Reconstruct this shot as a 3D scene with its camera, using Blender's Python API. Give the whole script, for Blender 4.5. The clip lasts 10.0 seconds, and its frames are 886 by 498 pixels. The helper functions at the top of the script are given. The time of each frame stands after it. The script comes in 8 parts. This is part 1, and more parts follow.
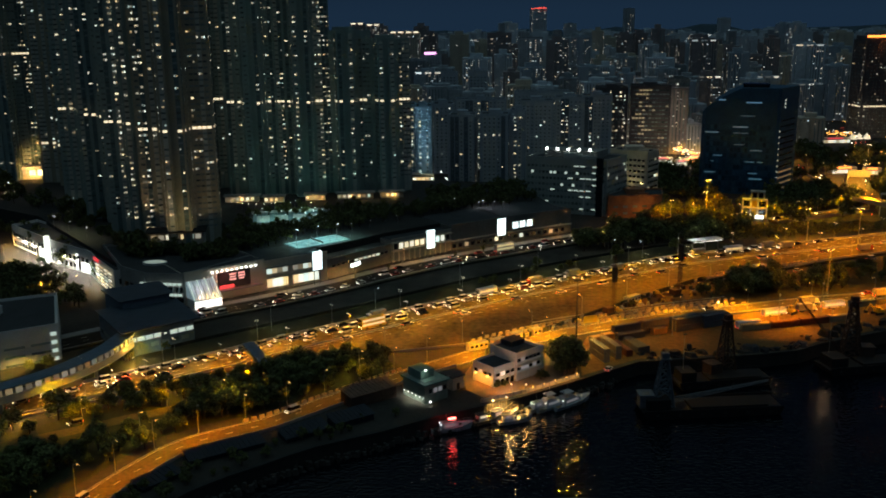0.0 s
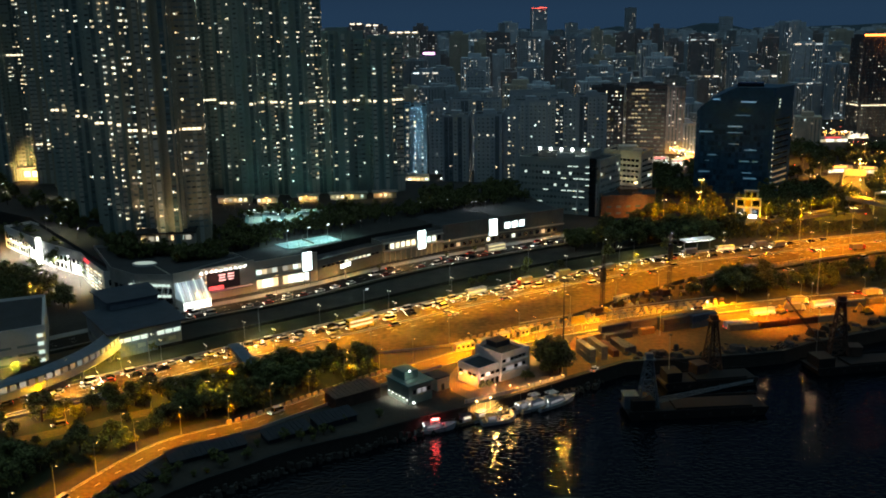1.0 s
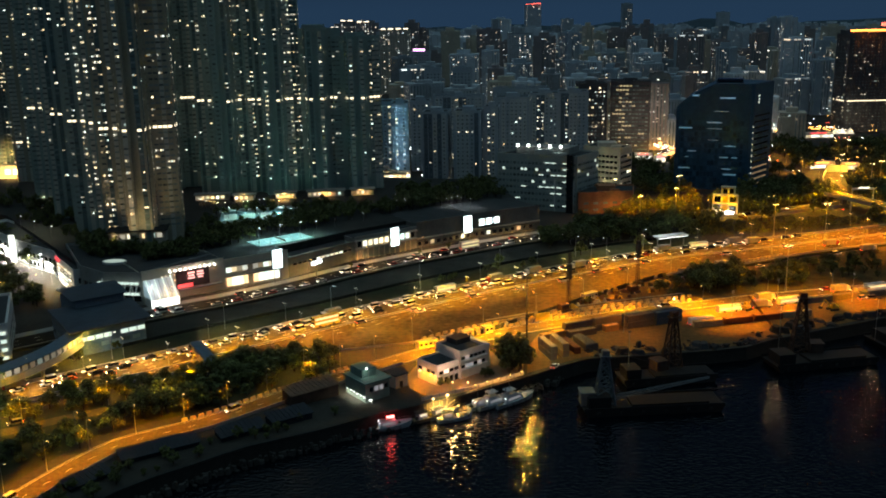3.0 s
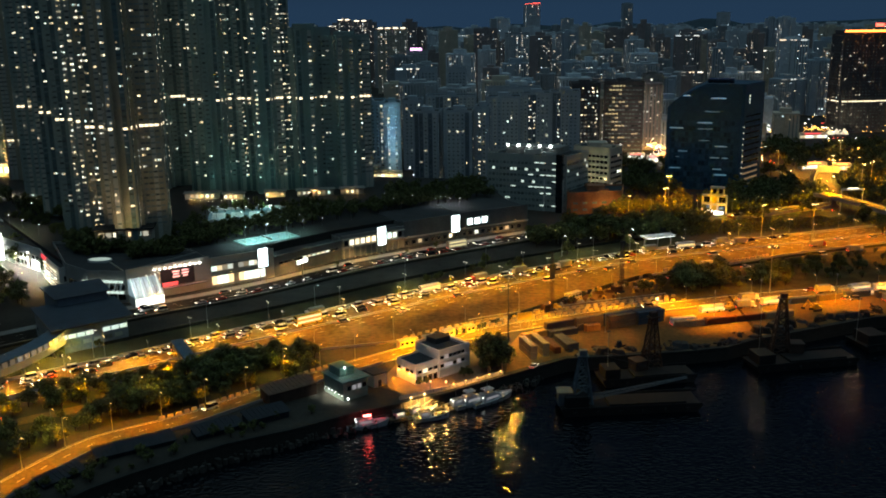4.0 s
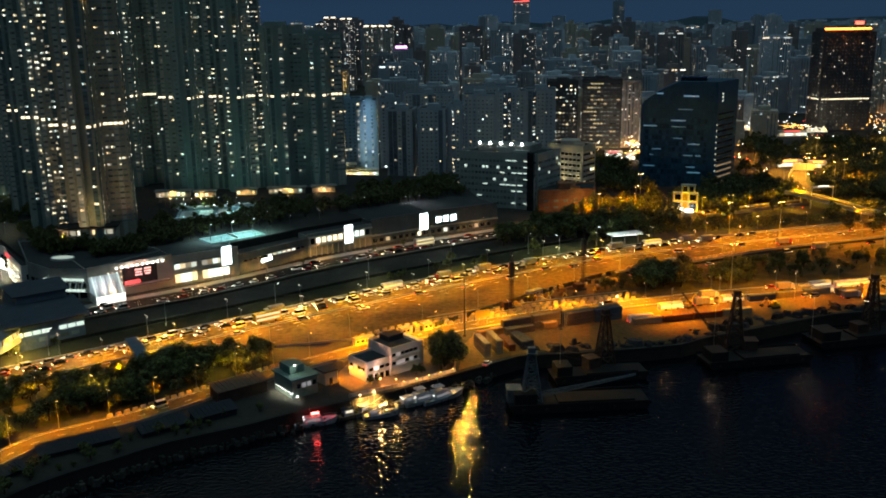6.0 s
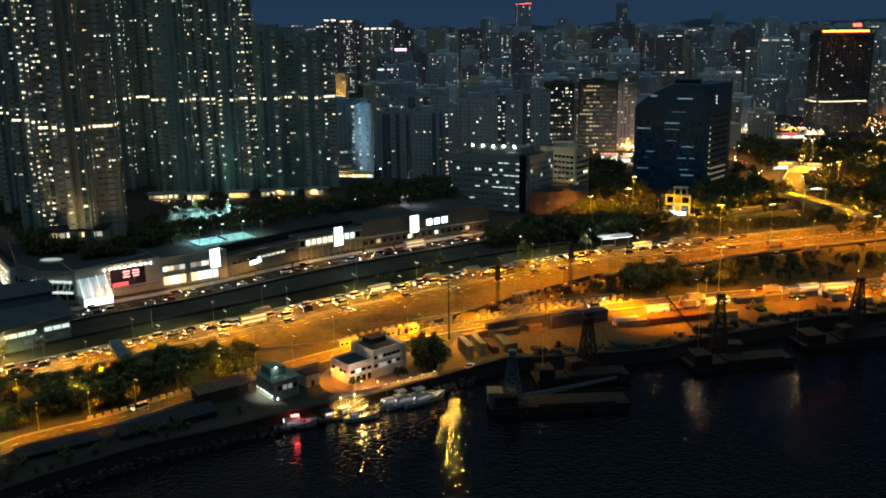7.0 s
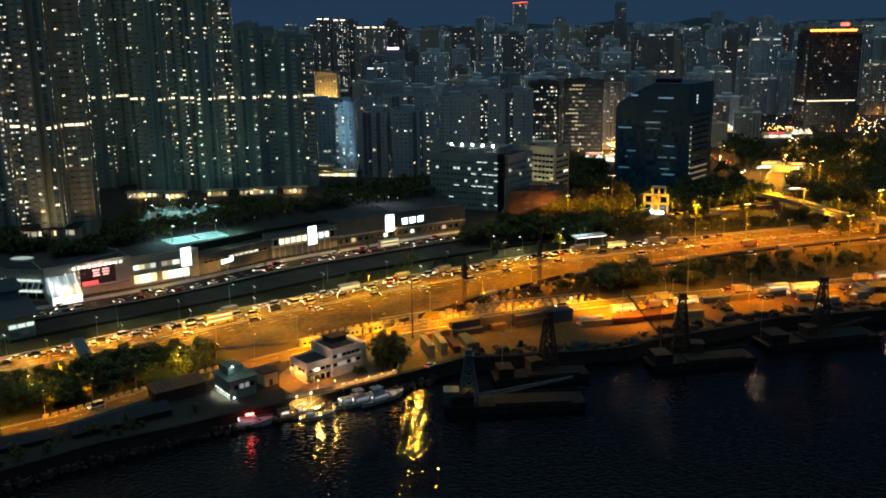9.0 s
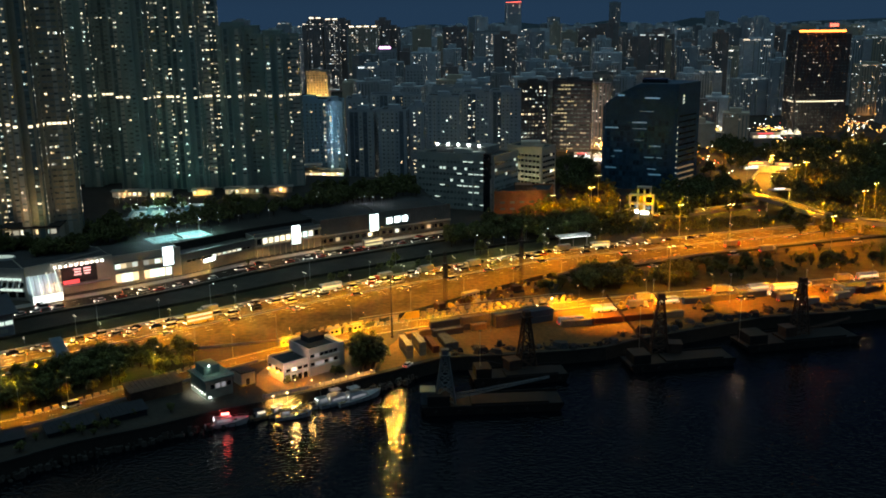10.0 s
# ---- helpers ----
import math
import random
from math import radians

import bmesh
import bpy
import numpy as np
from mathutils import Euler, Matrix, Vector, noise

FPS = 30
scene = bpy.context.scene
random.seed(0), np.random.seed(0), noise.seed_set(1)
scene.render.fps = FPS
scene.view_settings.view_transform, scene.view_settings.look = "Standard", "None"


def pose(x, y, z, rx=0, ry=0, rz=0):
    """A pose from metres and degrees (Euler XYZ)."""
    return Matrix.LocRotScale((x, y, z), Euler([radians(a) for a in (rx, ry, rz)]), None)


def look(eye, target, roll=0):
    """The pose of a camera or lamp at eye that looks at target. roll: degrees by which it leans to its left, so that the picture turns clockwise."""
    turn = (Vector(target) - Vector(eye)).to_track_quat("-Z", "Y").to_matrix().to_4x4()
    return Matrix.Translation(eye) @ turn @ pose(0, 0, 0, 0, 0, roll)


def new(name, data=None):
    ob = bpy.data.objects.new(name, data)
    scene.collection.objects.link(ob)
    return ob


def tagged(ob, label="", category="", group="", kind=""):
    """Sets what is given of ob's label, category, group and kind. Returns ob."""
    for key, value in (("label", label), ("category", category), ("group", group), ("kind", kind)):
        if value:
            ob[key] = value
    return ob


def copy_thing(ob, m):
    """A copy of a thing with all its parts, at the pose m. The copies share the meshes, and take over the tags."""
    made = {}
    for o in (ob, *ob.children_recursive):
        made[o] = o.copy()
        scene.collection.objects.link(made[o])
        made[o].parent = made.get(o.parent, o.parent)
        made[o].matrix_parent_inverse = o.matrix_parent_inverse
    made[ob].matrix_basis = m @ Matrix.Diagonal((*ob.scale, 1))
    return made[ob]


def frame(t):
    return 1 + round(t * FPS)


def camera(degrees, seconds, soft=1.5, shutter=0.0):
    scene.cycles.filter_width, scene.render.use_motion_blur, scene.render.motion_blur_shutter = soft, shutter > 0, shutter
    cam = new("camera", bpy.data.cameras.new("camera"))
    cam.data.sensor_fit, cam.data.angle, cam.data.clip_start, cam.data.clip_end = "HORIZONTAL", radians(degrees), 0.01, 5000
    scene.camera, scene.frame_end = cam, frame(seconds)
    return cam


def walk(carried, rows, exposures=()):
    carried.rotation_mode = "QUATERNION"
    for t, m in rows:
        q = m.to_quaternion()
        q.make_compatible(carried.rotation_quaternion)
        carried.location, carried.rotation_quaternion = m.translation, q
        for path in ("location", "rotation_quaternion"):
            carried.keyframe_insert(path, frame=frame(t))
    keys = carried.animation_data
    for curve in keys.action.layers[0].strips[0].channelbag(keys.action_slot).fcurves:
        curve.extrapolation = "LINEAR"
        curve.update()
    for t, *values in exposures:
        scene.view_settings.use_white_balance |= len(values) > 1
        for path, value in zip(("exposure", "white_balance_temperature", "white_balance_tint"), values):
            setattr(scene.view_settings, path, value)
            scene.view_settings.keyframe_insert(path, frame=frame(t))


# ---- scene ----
cam = camera(50.3, 10.0, 1.85)
PATH = [
    (0, (8.172, 0.774, 122.442), (8.112, 3.102, 121.861), -0.6),
    (0.5, (11.491, 1.001, 122.447), (11.422, 3.329, 121.868), -0.8),
    (1, (14.756, 1.232, 122.538), (14.686, 3.560, 121.957), -0.8),
    (1.5, (18.152, 1.516, 122.696), (18.086, 3.840, 122.106), -0.8),
    (2, (21.758, 1.661, 122.814), (21.692, 3.986, 122.228), -0.9),
    (3.5, (32.939, 1.204, 122.896), (32.863, 3.529, 122.304), -0.9),
    (4, (36.823, 1.148, 122.885), (36.746, 3.473, 122.293), -0.8),
    (4.5, (40.727, 1.140, 122.858), (40.654, 3.463, 122.263), -0.8),
    (5, (44.532, 1.108, 122.815), (44.461, 3.432, 122.221), -0.8),
    (5.5, (48.318, 1.044, 122.777), (48.250, 3.368, 122.183), -0.7),
    (6, (52.162, 1.048, 122.753), (52.094, 3.371, 122.156), -0.8),
    (7.5, (64.056, 1.259, 122.731), (63.966, 3.584, 122.142), -0.9),
    (8, (68.003, 1.307, 122.712), (67.907, 3.631, 122.120), -1.0),
    (8.5, (71.730, 1.391, 122.717), (71.639, 3.714, 122.124), -0.9),
    (9, (75.082, 1.501, 122.777), (74.994, 3.824, 122.183), -0.8),
    (9.5, (78.018, 1.586, 122.825), (77.934, 3.910, 122.231), -0.8),
    (10, (81.244, 1.776, 122.882), (81.167, 4.099, 122.286), -0.6),
]
walk(cam, [(t, look(eye, target, roll)) for t, eye, target, roll in PATH], [(0.0, -0.38), (0.1, -0.06), (0.3, 0.37)])

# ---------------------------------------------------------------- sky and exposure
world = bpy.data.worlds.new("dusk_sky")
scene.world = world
world.use_nodes = True
wn, wl = world.node_tree.nodes, world.node_tree.links
wn.clear()
w_out = wn.new("ShaderNodeOutputWorld")
w_bg = wn.new("ShaderNodeBackground")
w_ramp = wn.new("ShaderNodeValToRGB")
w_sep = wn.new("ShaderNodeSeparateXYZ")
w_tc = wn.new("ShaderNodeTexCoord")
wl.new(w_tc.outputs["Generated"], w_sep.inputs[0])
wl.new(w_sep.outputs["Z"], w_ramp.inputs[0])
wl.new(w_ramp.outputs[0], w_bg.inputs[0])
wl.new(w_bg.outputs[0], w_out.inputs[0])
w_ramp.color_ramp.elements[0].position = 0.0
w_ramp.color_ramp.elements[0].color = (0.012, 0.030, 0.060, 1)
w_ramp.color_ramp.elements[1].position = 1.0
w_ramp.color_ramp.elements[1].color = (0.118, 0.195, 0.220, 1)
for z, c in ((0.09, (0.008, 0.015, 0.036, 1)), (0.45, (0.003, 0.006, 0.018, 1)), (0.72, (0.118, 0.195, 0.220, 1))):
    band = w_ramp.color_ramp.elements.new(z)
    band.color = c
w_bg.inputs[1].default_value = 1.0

SODIUM = (1.0, 0.30, 0.0)
HIGHWAY_LAMP = (1.0, 0.30, 0.0)
FAR_HIGHWAY_LAMP = (1.0, 0.265, 0.0)
WARM = (1.0, 0.66, 0.30)
WHITE = (0.85, 0.95, 1.0)
TEAL = (0.35, 1.0, 0.85)


def lamp(x, y, z, watts, colour, spread=150, size=0.4, aim=None):
    """A spot lamp, aimed straight down or at a place, not always with a luminaire built."""
    data = bpy.data.lights.new("spot_light", "SPOT")
    data.energy, data.color, data.shadow_soft_size = watts, colour, size
    data.spot_size, data.spot_blend = radians(spread), 0.6
    ob = new("spot_light", data)
    ob.matrix_world = look((x, y, z), aim or (x, y + 0.01, z - 10))
    return ob


# ---------------------------------------------------------------- materials
def nodes_of(name):
    m = bpy.data.materials.new(name)
    m.use_nodes = True
    return m, m.node_tree.nodes, m.node_tree.links


def mat(name, colour, rough=0.8, metal=0.0, scale=0.4, vary=0.35, bump=0.0, fine=6.0, by_object=0.0, by_island=0.0, spec=0.4):
    """A surface with stains at two scales, optional relief, and a shade of its own per object or per piece."""
    m, n, l = nodes_of(name)
    b = n["Principled BSDF"]
    b.inputs["Roughness"].default_value, b.inputs["Metallic"].default_value = rough, metal
    b.inputs["Specular IOR Level"].default_value = spec
    tc = n.new("ShaderNodeTexCoord")
    big, small = n.new("ShaderNodeTexNoise"), n.new("ShaderNodeTexNoise")
    big.inputs["Scale"].default_value, small.inputs["Scale"].default_value = scale, scale * fine
    big.inputs["Detail"].default_value = small.inputs["Detail"].default_value = 4
    l.new(tc.outputs["Object"], big.inputs["Vector"])
    l.new(tc.outputs["Object"], small.inputs["Vector"])
    add = n.new("ShaderNodeMath")
    l.new(big.outputs[0], add.inputs[0])
    l.new(small.outputs[0], add.inputs[1])
    ramp = n.new("ShaderNodeMapRange")
    ramp.inputs[1].default_value, ramp.inputs[2].default_value = 0.55, 1.45
    ramp.inputs[3].default_value, ramp.inputs[4].default_value = 1 - vary, 1 + vary
    l.new(add.outputs[0], ramp.inputs[0])
    value = ramp.outputs[0]
    for amount, kind, out in ((by_object, "ShaderNodeObjectInfo", "Random"), (by_island, "ShaderNodeNewGeometry", "Random Per Island")):
        if amount:
            info, mr, mul = n.new(kind), n.new("ShaderNodeMapRange"), n.new("ShaderNodeMath")
            mr.inputs[3].default_value, mr.inputs[4].default_value = 1 - amount, 1 + amount
            mul.operation = "MULTIPLY"
            l.new(info.outputs[out], mr.inputs[0])
            l.new(mr.outputs[0], mul.inputs[0])
            l.new(value, mul.inputs[1])
            value = mul.outputs[0]
    mix = n.new("ShaderNodeVectorMath")
    mix.operation = "SCALE"
    mix.inputs[0].default_value = colour
    l.new(value, mix.inputs["Scale"])
    l.new(mix.outputs[0], b.inputs["Base Color"])
    if bump:
        bp = n.new("ShaderNodeBump")
        bp.inputs["Strength"].default_value, bp.inputs["Distance"].default_value = bump, 0.1
        l.new(small.outputs[0], bp.inputs["Height"])
        l.new(bp.outputs[0], b.inputs["Normal"])
    return m


def glow(name, colour, strength, vary=None, low=0.25, cool=False):
    """A surface that gives off light; vary: 'object' or 'island' gives each lit pane its own strength and tint."""
    m, n, l = nodes_of(name)
    b = n["Principled BSDF"]
    b.inputs["Base Color"].default_value = (0.3, 0.3, 0.3, 1)
    b.inputs["Emission Color"].default_value = (*colour, 1)
    b.inputs["Emission Strength"].default_value = strength
    if vary:
        info = n.new("ShaderNodeObjectInfo" if vary == "object" else "ShaderNodeNewGeometry")
        out = info.outputs["Random" if vary == "object" else "Random Per Island"]
        ramp = n.new("ShaderNodeValToRGB")
        e = ramp.color_ramp.elements
        e[0].color = (1.0, 0.70, 0.34, 1)
        e[1].color = (0.72, 1.0, 0.92, 1)
        mid = e.new(0.35)
        mid.color = (1.0, 0.86, 0.54, 1)
        mid = e.new(0.78)
        mid.color = (1.0, 0.97, 0.80, 1)
        if cool:
            for stop, c in zip(e, ((1.0, 0.76, 0.48), (1.0, 0.92, 0.76), (0.92, 1.0, 0.96), (0.66, 0.90, 1.0))):
                stop.color = (*c, 1)
        l.new(out, ramp.inputs[0])
        l.new(ramp.outputs[0], b.inputs["Emission Color"])
        frac, mr = n.new("ShaderNodeMath"), n.new("ShaderNodeMapRange")
        mul = n.new("ShaderNodeMath")
        mul.operation, mul.inputs[1].default_value = "MULTIPLY", 37.0
        frac.operation = "FRACT"
        l.new(out, mul.inputs[0])
        l.new(mul.outputs[0], frac.inputs[0])
        power = n.new("ShaderNodeMath")
        power.operation, power.inputs[1].default_value = "POWER", 2.0
        l.new(frac.outputs[0], power.inputs[0])
        l.new(power.outputs[0], mr.inputs[0])
        mr.inputs[3].default_value, mr.inputs[4].default_value = strength * low, strength
        l.new(mr.outputs[0], b.inputs["Emission Strength"])
    return m


def water_material():
    m, n, l = nodes_of("harbour_water")
    b = n["Principled BSDF"]
    b.inputs["Base Color"].default_value = (0.001, 0.0025, 0.005, 1)
    b.inputs["Roughness"].default_value = 0.0
    b.inputs["IOR"].default_value = 1.33
    tc = n.new("ShaderNodeTexCoord")
    stretch = n.new("ShaderNodeMapping")
    stretch.inputs["Scale"].default_value = (1.0, 1.6, 1.0)
    l.new(tc.outputs["Object"], stretch.inputs[0])
    total = None
    for scale, weight in ((0.62, 0.27), (1.6, 0.08)):
        t = n.new("ShaderNodeTexNoise")
        t.inputs["Scale"].default_value, t.inputs["Detail"].default_value = scale, 0
        l.new(stretch.outputs[0], t.inputs["Vector"])
        mul = n.new("ShaderNodeMath")
        mul.operation, mul.inputs[1].default_value = "MULTIPLY", weight
        l.new(t.outputs[0], mul.inputs[0])
        if total:
            add = n.new("ShaderNodeMath")
            l.new(total, add.inputs[0])
            l.new(mul.outputs[0], add.inputs[1])
            total = add.outputs[0]
        else:
            total = mul.outputs[0]
    bp = n.new("ShaderNodeBump")
    bp.inputs["Strength"].default_value, bp.inputs["Distance"].default_value = 1.0, 0.60
    l.new(total, bp.inputs["Height"])
    l.new(bp.outputs[0], b.inputs["Normal"])
    return m


M_WATER = water_material()
M_LAND = mat("packed_earth", (0.036, 0.032, 0.026), 0.95, scale=0.05, vary=0.5, bump=0.4, fine=12)
M_GRASS = mat("verge_grass", (0.030, 0.034, 0.010), 0.95, scale=0.12, vary=0.6, bump=0.6, fine=20)
M_BELT = mat("worn_grass_dirt", (0.070, 0.056, 0.022), 0.95, scale=0.16, vary=0.7, bump=0.5, fine=14, spec=0.1)
M_ASPHALT = mat("asphalt", (0.090, 0.069, 0.030), 0.85, scale=0.07, vary=0.75, fine=7, spec=0.1)
M_ASPHALT_OLD = mat("worn_asphalt", (0.108, 0.083, 0.038), 0.9, scale=0.09, vary=0.5, fine=9, spec=0.1)
M_DIRT = mat("site_dirt", (0.110, 0.071, 0.030), 0.95, scale=0.10, vary=0.5, bump=0.5, fine=10, spec=0.1)
M_QUAY = mat("quay_paving", (0.240, 0.170, 0.110), 0.9, scale=0.2, vary=0.4, fine=9, spec=0.1)
M_YARD = mat("yard_concrete", (0.150, 0.088, 0.032), 0.92, scale=0.08, vary=0.45, fine=8, spec=0.1)
M_CONC = mat("concrete", (0.27, 0.265, 0.25), 0.85, scale=0.15, vary=0.3, fine=8)
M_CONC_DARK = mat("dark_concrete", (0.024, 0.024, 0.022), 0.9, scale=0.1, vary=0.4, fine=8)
M_CHANNEL = mat("greenish_dark_concrete", (0.020, 0.021, 0.014), 0.95, scale=0.12, vary=0.7, bump=0.3, fine=9)
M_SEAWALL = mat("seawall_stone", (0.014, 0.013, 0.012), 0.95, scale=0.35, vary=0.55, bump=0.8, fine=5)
M_ROCK = mat("riprap_rock", (0.04, 0.037, 0.034), 0.95, scale=0.6, vary=0.4, by_island=0.4)
M_PAINT = mat("road_paint", (0.62, 0.6, 0.54), 0.7, scale=0.8, vary=0.35)
M_WHITE = mat("white_paint", (0.62, 0.62, 0.6), 0.75, scale=0.25, vary=0.18, fine=10)
M_CREAM = mat("cream_paint", (0.52, 0.47, 0.38), 0.8, scale=0.2, vary=0.2, fine=10)
M_TOWERGLASS = mat("tower_window_glass", (0.18, 0.22, 0.22), 0.25, scale=0.3, vary=0.3, by_island=0.6, spec=0.5)
M_TOWER = mat("tower_tile", (0.27, 0.35, 0.33), 0.7, scale=0.06, vary=0.25, fine=20)
M_TOWERSTRIP = mat("tower_tile_pale", (0.46, 0.48, 0.43), 0.7, scale=0.06, vary=0.2, fine=20)
# tone of the dark tower strips, painted as recess shade
M_TOWERDARK = mat("tower_recess_shade", (0.12, 0.18, 0.18), 0.7, scale=0.06, vary=0.25, fine=20)
M_TOWER_B = mat("tower_tile_warm", (0.33, 0.32, 0.25), 0.7, scale=0.06, vary=0.25, fine=20)
M_HOTEL = mat("dark_brown_tile", (0.11, 0.10, 0.105), 0.7, scale=0.08, vary=0.25)
M_SLAB = mat("housing_paint", (0.38, 0.44, 0.50), 0.85, scale=0.06, vary=0.2, fine=14)
# dark housing strips put recess shade into colour; station walls use it too
M_SLABDARK = mat("recess_shade_and_station_wall", (0.13, 0.17, 0.21), 0.85, scale=0.06, vary=0.3, fine=14)
M_SLABPALE = mat("housing_pale", (0.48, 0.52, 0.54), 0.85, scale=0.06, vary=0.2, fine=14)
M_SLABBLUE = mat("housing_paint_blue", (0.34, 0.50, 0.60), 0.85, scale=0.06, vary=0.15, fine=14)
M_BROWN = mat("brown_cladding", (0.30, 0.26, 0.26), 0.6, scale=0.08, vary=0.25)
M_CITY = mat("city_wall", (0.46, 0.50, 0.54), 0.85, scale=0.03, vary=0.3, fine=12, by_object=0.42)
# pale blue-grey: distance haze put into the wall colour
M_CITYFAR = mat("hazed_far_city_wall", (0.52, 0.56, 0.60), 0.85, scale=0.004, vary=0.3, fine=12, by_island=0.5)
M_ROOF = mat("roof_felt", (0.04, 0.042, 0.045), 0.9, scale=0.15, vary=0.4)
M_GLASSDARK = mat("dark_glass", (0.012, 0.016, 0.02), 0.12, scale=0.3, vary=0.3, by_island=0.5, spec=0.6)
M_GLASSBLUE = mat("blue_curtain_glass", (0.024, 0.085, 0.145), 0.55, scale=0.2, vary=0.35, by_island=0.5, spec=0.25)
M_STEEL = mat("galvanised_steel", (0.30, 0.30, 0.29), 0.5, 0.6, scale=0.8, vary=0.2)
M_RUST = mat("rusty_steel", (0.07, 0.042, 0.032), 0.8, 0.2, scale=0.5, vary=0.5)
M_CRANEPAINT = mat("blue_grey_crane_paint", (0.10, 0.13, 0.16), 0.6, 0.2, scale=0.5, vary=0.4)
M_BLUEROOF = mat("blue_roof_sheet", (0.10, 0.15, 0.20), 0.55, 0.1, scale=0.3, vary=0.3)
M_STATIONROOF = mat("station_roof_sheet", (0.045, 0.062, 0.085), 0.7, 0.1, scale=0.2, vary=0.35)
M_SHEDROOF = mat("shed_roof_sheet", (0.13, 0.075, 0.05), 0.75, 0.1, scale=0.4, vary=0.45)
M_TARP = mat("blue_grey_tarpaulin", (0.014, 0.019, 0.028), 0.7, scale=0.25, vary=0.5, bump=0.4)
M_GREENROOF = mat("green_roof_paint", (0.12, 0.21, 0.19), 0.75, scale=0.3, vary=0.25)
M_BARK = mat("bark", (0.08, 0.06, 0.045), 0.95, scale=2.0, vary=0.4)
M_LEAF = mat("foliage", (0.105, 0.118, 0.034), 0.75, scale=0.25, vary=0.5, by_island=0.55, by_object=0.25)
M_LEAF_B = mat("foliage_yellow_green", (0.115, 0.125, 0.028), 0.75, scale=0.25, vary=0.4, by_island=0.5, by_object=0.2)
M_TYRE = mat("rubber", (0.02, 0.02, 0.02), 0.9)
M_CARGLASS = mat("car_glass", (0.015, 0.018, 0.02), 0.1, spec=0.6)
M_RED = mat("red_paint", (0.28, 0.03, 0.022), 0.5, scale=0.5, vary=0.2)
M_BLACK = mat("black_metal", (0.025, 0.025, 0.027), 0.6, scale=0.5)
M_YELLOW = mat("yellow_paint", (0.60, 0.40, 0.03), 0.6, scale=0.5, vary=0.25)
M_BARRIER = mat("barrier_plastic", (0.40, 0.32, 0.20), 0.7, scale=0.8, by_object=0.25)
M_HULL = mat("white_gelcoat", (0.50, 0.50, 0.53), 0.3, scale=0.5, vary=0.12)
M_DECK = mat("teak_deck", (0.28, 0.19, 0.11), 0.7, scale=1.0, vary=0.3)
M_COURT = mat("pale_blue_court", (0.13, 0.21, 0.22), 0.7, scale=0.35, vary=0.75, fine=7)
M_WALLDIM = mat("dark_grey_wall", (0.15, 0.15, 0.14), 0.85, scale=0.15, vary=0.35, fine=8)
M_ASPHALT_DARK = mat("dark_asphalt", (0.025, 0.023, 0.019), 0.85, scale=0.06, vary=0.5, fine=9, spec=0.1)
M_OFFICE = mat("office_cladding", (0.36, 0.40, 0.38), 0.7, scale=0.1, vary=0.25, fine=14)
# hill green is shifted to blue-grey, so the haze sits in its colour
M_HILL = mat("hazed_wooded_hill", (0.045, 0.075, 0.10), 0.95, scale=0.004, vary=0.5, fine=12)

G_WIN = glow("lit_window", (1, 0.8, 0.5), 2.0, "object", 0.12)
G_WINFAR = glow("lit_window_far", (1, 0.8, 0.5), 1.5, "island", 0.06, True)
G_WINNEAR = glow("lit_window_pane", (1, 0.8, 0.5), 1.9, "island", 0.08)
G_REFUGE = glow("refuge_floor_light", (1.0, 0.82, 0.54), 1.5)
G_WHITEBOX = glow("light_box", (0.78, 0.97, 1.0), 4.2)
G_SHOP = glow("shop_window", (1.0, 0.86, 0.62), 2.0, "object", 0.25)
G_SHOPWHITE = glow("white_shopfront", (0.96, 1.0, 0.90), 2.2)
G_SHOPLOW = glow("warm_shopfront", (1.0, 0.84, 0.50), 1.9, "object", 0.6)
G_SHOPUP = glow("dim_upper_shop", (1.0, 0.86, 0.60), 1.2, "object", 0.15)
G_HALL = glow("bright_entrance_hall", (0.95, 1.0, 0.92), 2.6)
G_ROOFGLASS = glow("lit_roof_glass", (0.62, 0.90, 1.0), 0.22)
G_RED = glow("red_sign", (1.0, 0.05, 0.06), 1.1)
G_REDTEXT = glow("pale_red_lettering", (1.0, 0.45, 0.42), 1.3)
G_HEAD = glow("headlight", (1.0, 0.93, 0.80), 9.0)
G_TAIL = glow("tail_light", (1.0, 0.05, 0.02), 3.0)
G_SODIUM = glow("sodium_lamp", (1.0, 0.60, 0.16), 5.0)
G_TWIN = glow("parapet_lamp", (1.0, 0.86, 0.58), 4.0)
G_HIGHLAMP = glow("high_mast_glow", (1.0, 0.70, 0.30), 16.0)
G_LEDLAMP = glow("white_lamp", (0.92, 1.0, 0.95), 7.0)
G_FLOOD = glow("flood_lamp", (1.0, 0.72, 0.34), 4.0)
G_MAST = glow("mast_lamp", (1.0, 0.62, 0.26), 110.0)
G_MASTHEAD = glow("flood_mast_lamp", (1.0, 0.72, 0.24), 750.0)
G_ORANGE = glow("orange_roof_light", (1.0, 0.24, 0.035), 5.0)
G_REDSIGN = glow("red_roof_light", (1.0, 0.10, 0.06), 3.0)
G_BLUEWIN = glow("blue_office_light", (0.25, 0.62, 1.0), 0.28, None)
G_BUSWIN = glow("bus_window", (1.0, 0.86, 0.45), 0.8)
G_CABIN = glow("cabin_window", (0.95, 0.95, 1.0), 0.2)
G_TEALWIN = glow("office_white_light", (0.80, 1.0, 0.88), 0.7, None)
G_PAV = glow("pavilion_light", (1.0, 0.62, 0.26), 1.6, "object", 0.08)
G_SHOPFAR = glow("yellow_office_light", (1.0, 0.80, 0.38), 0.42, None)
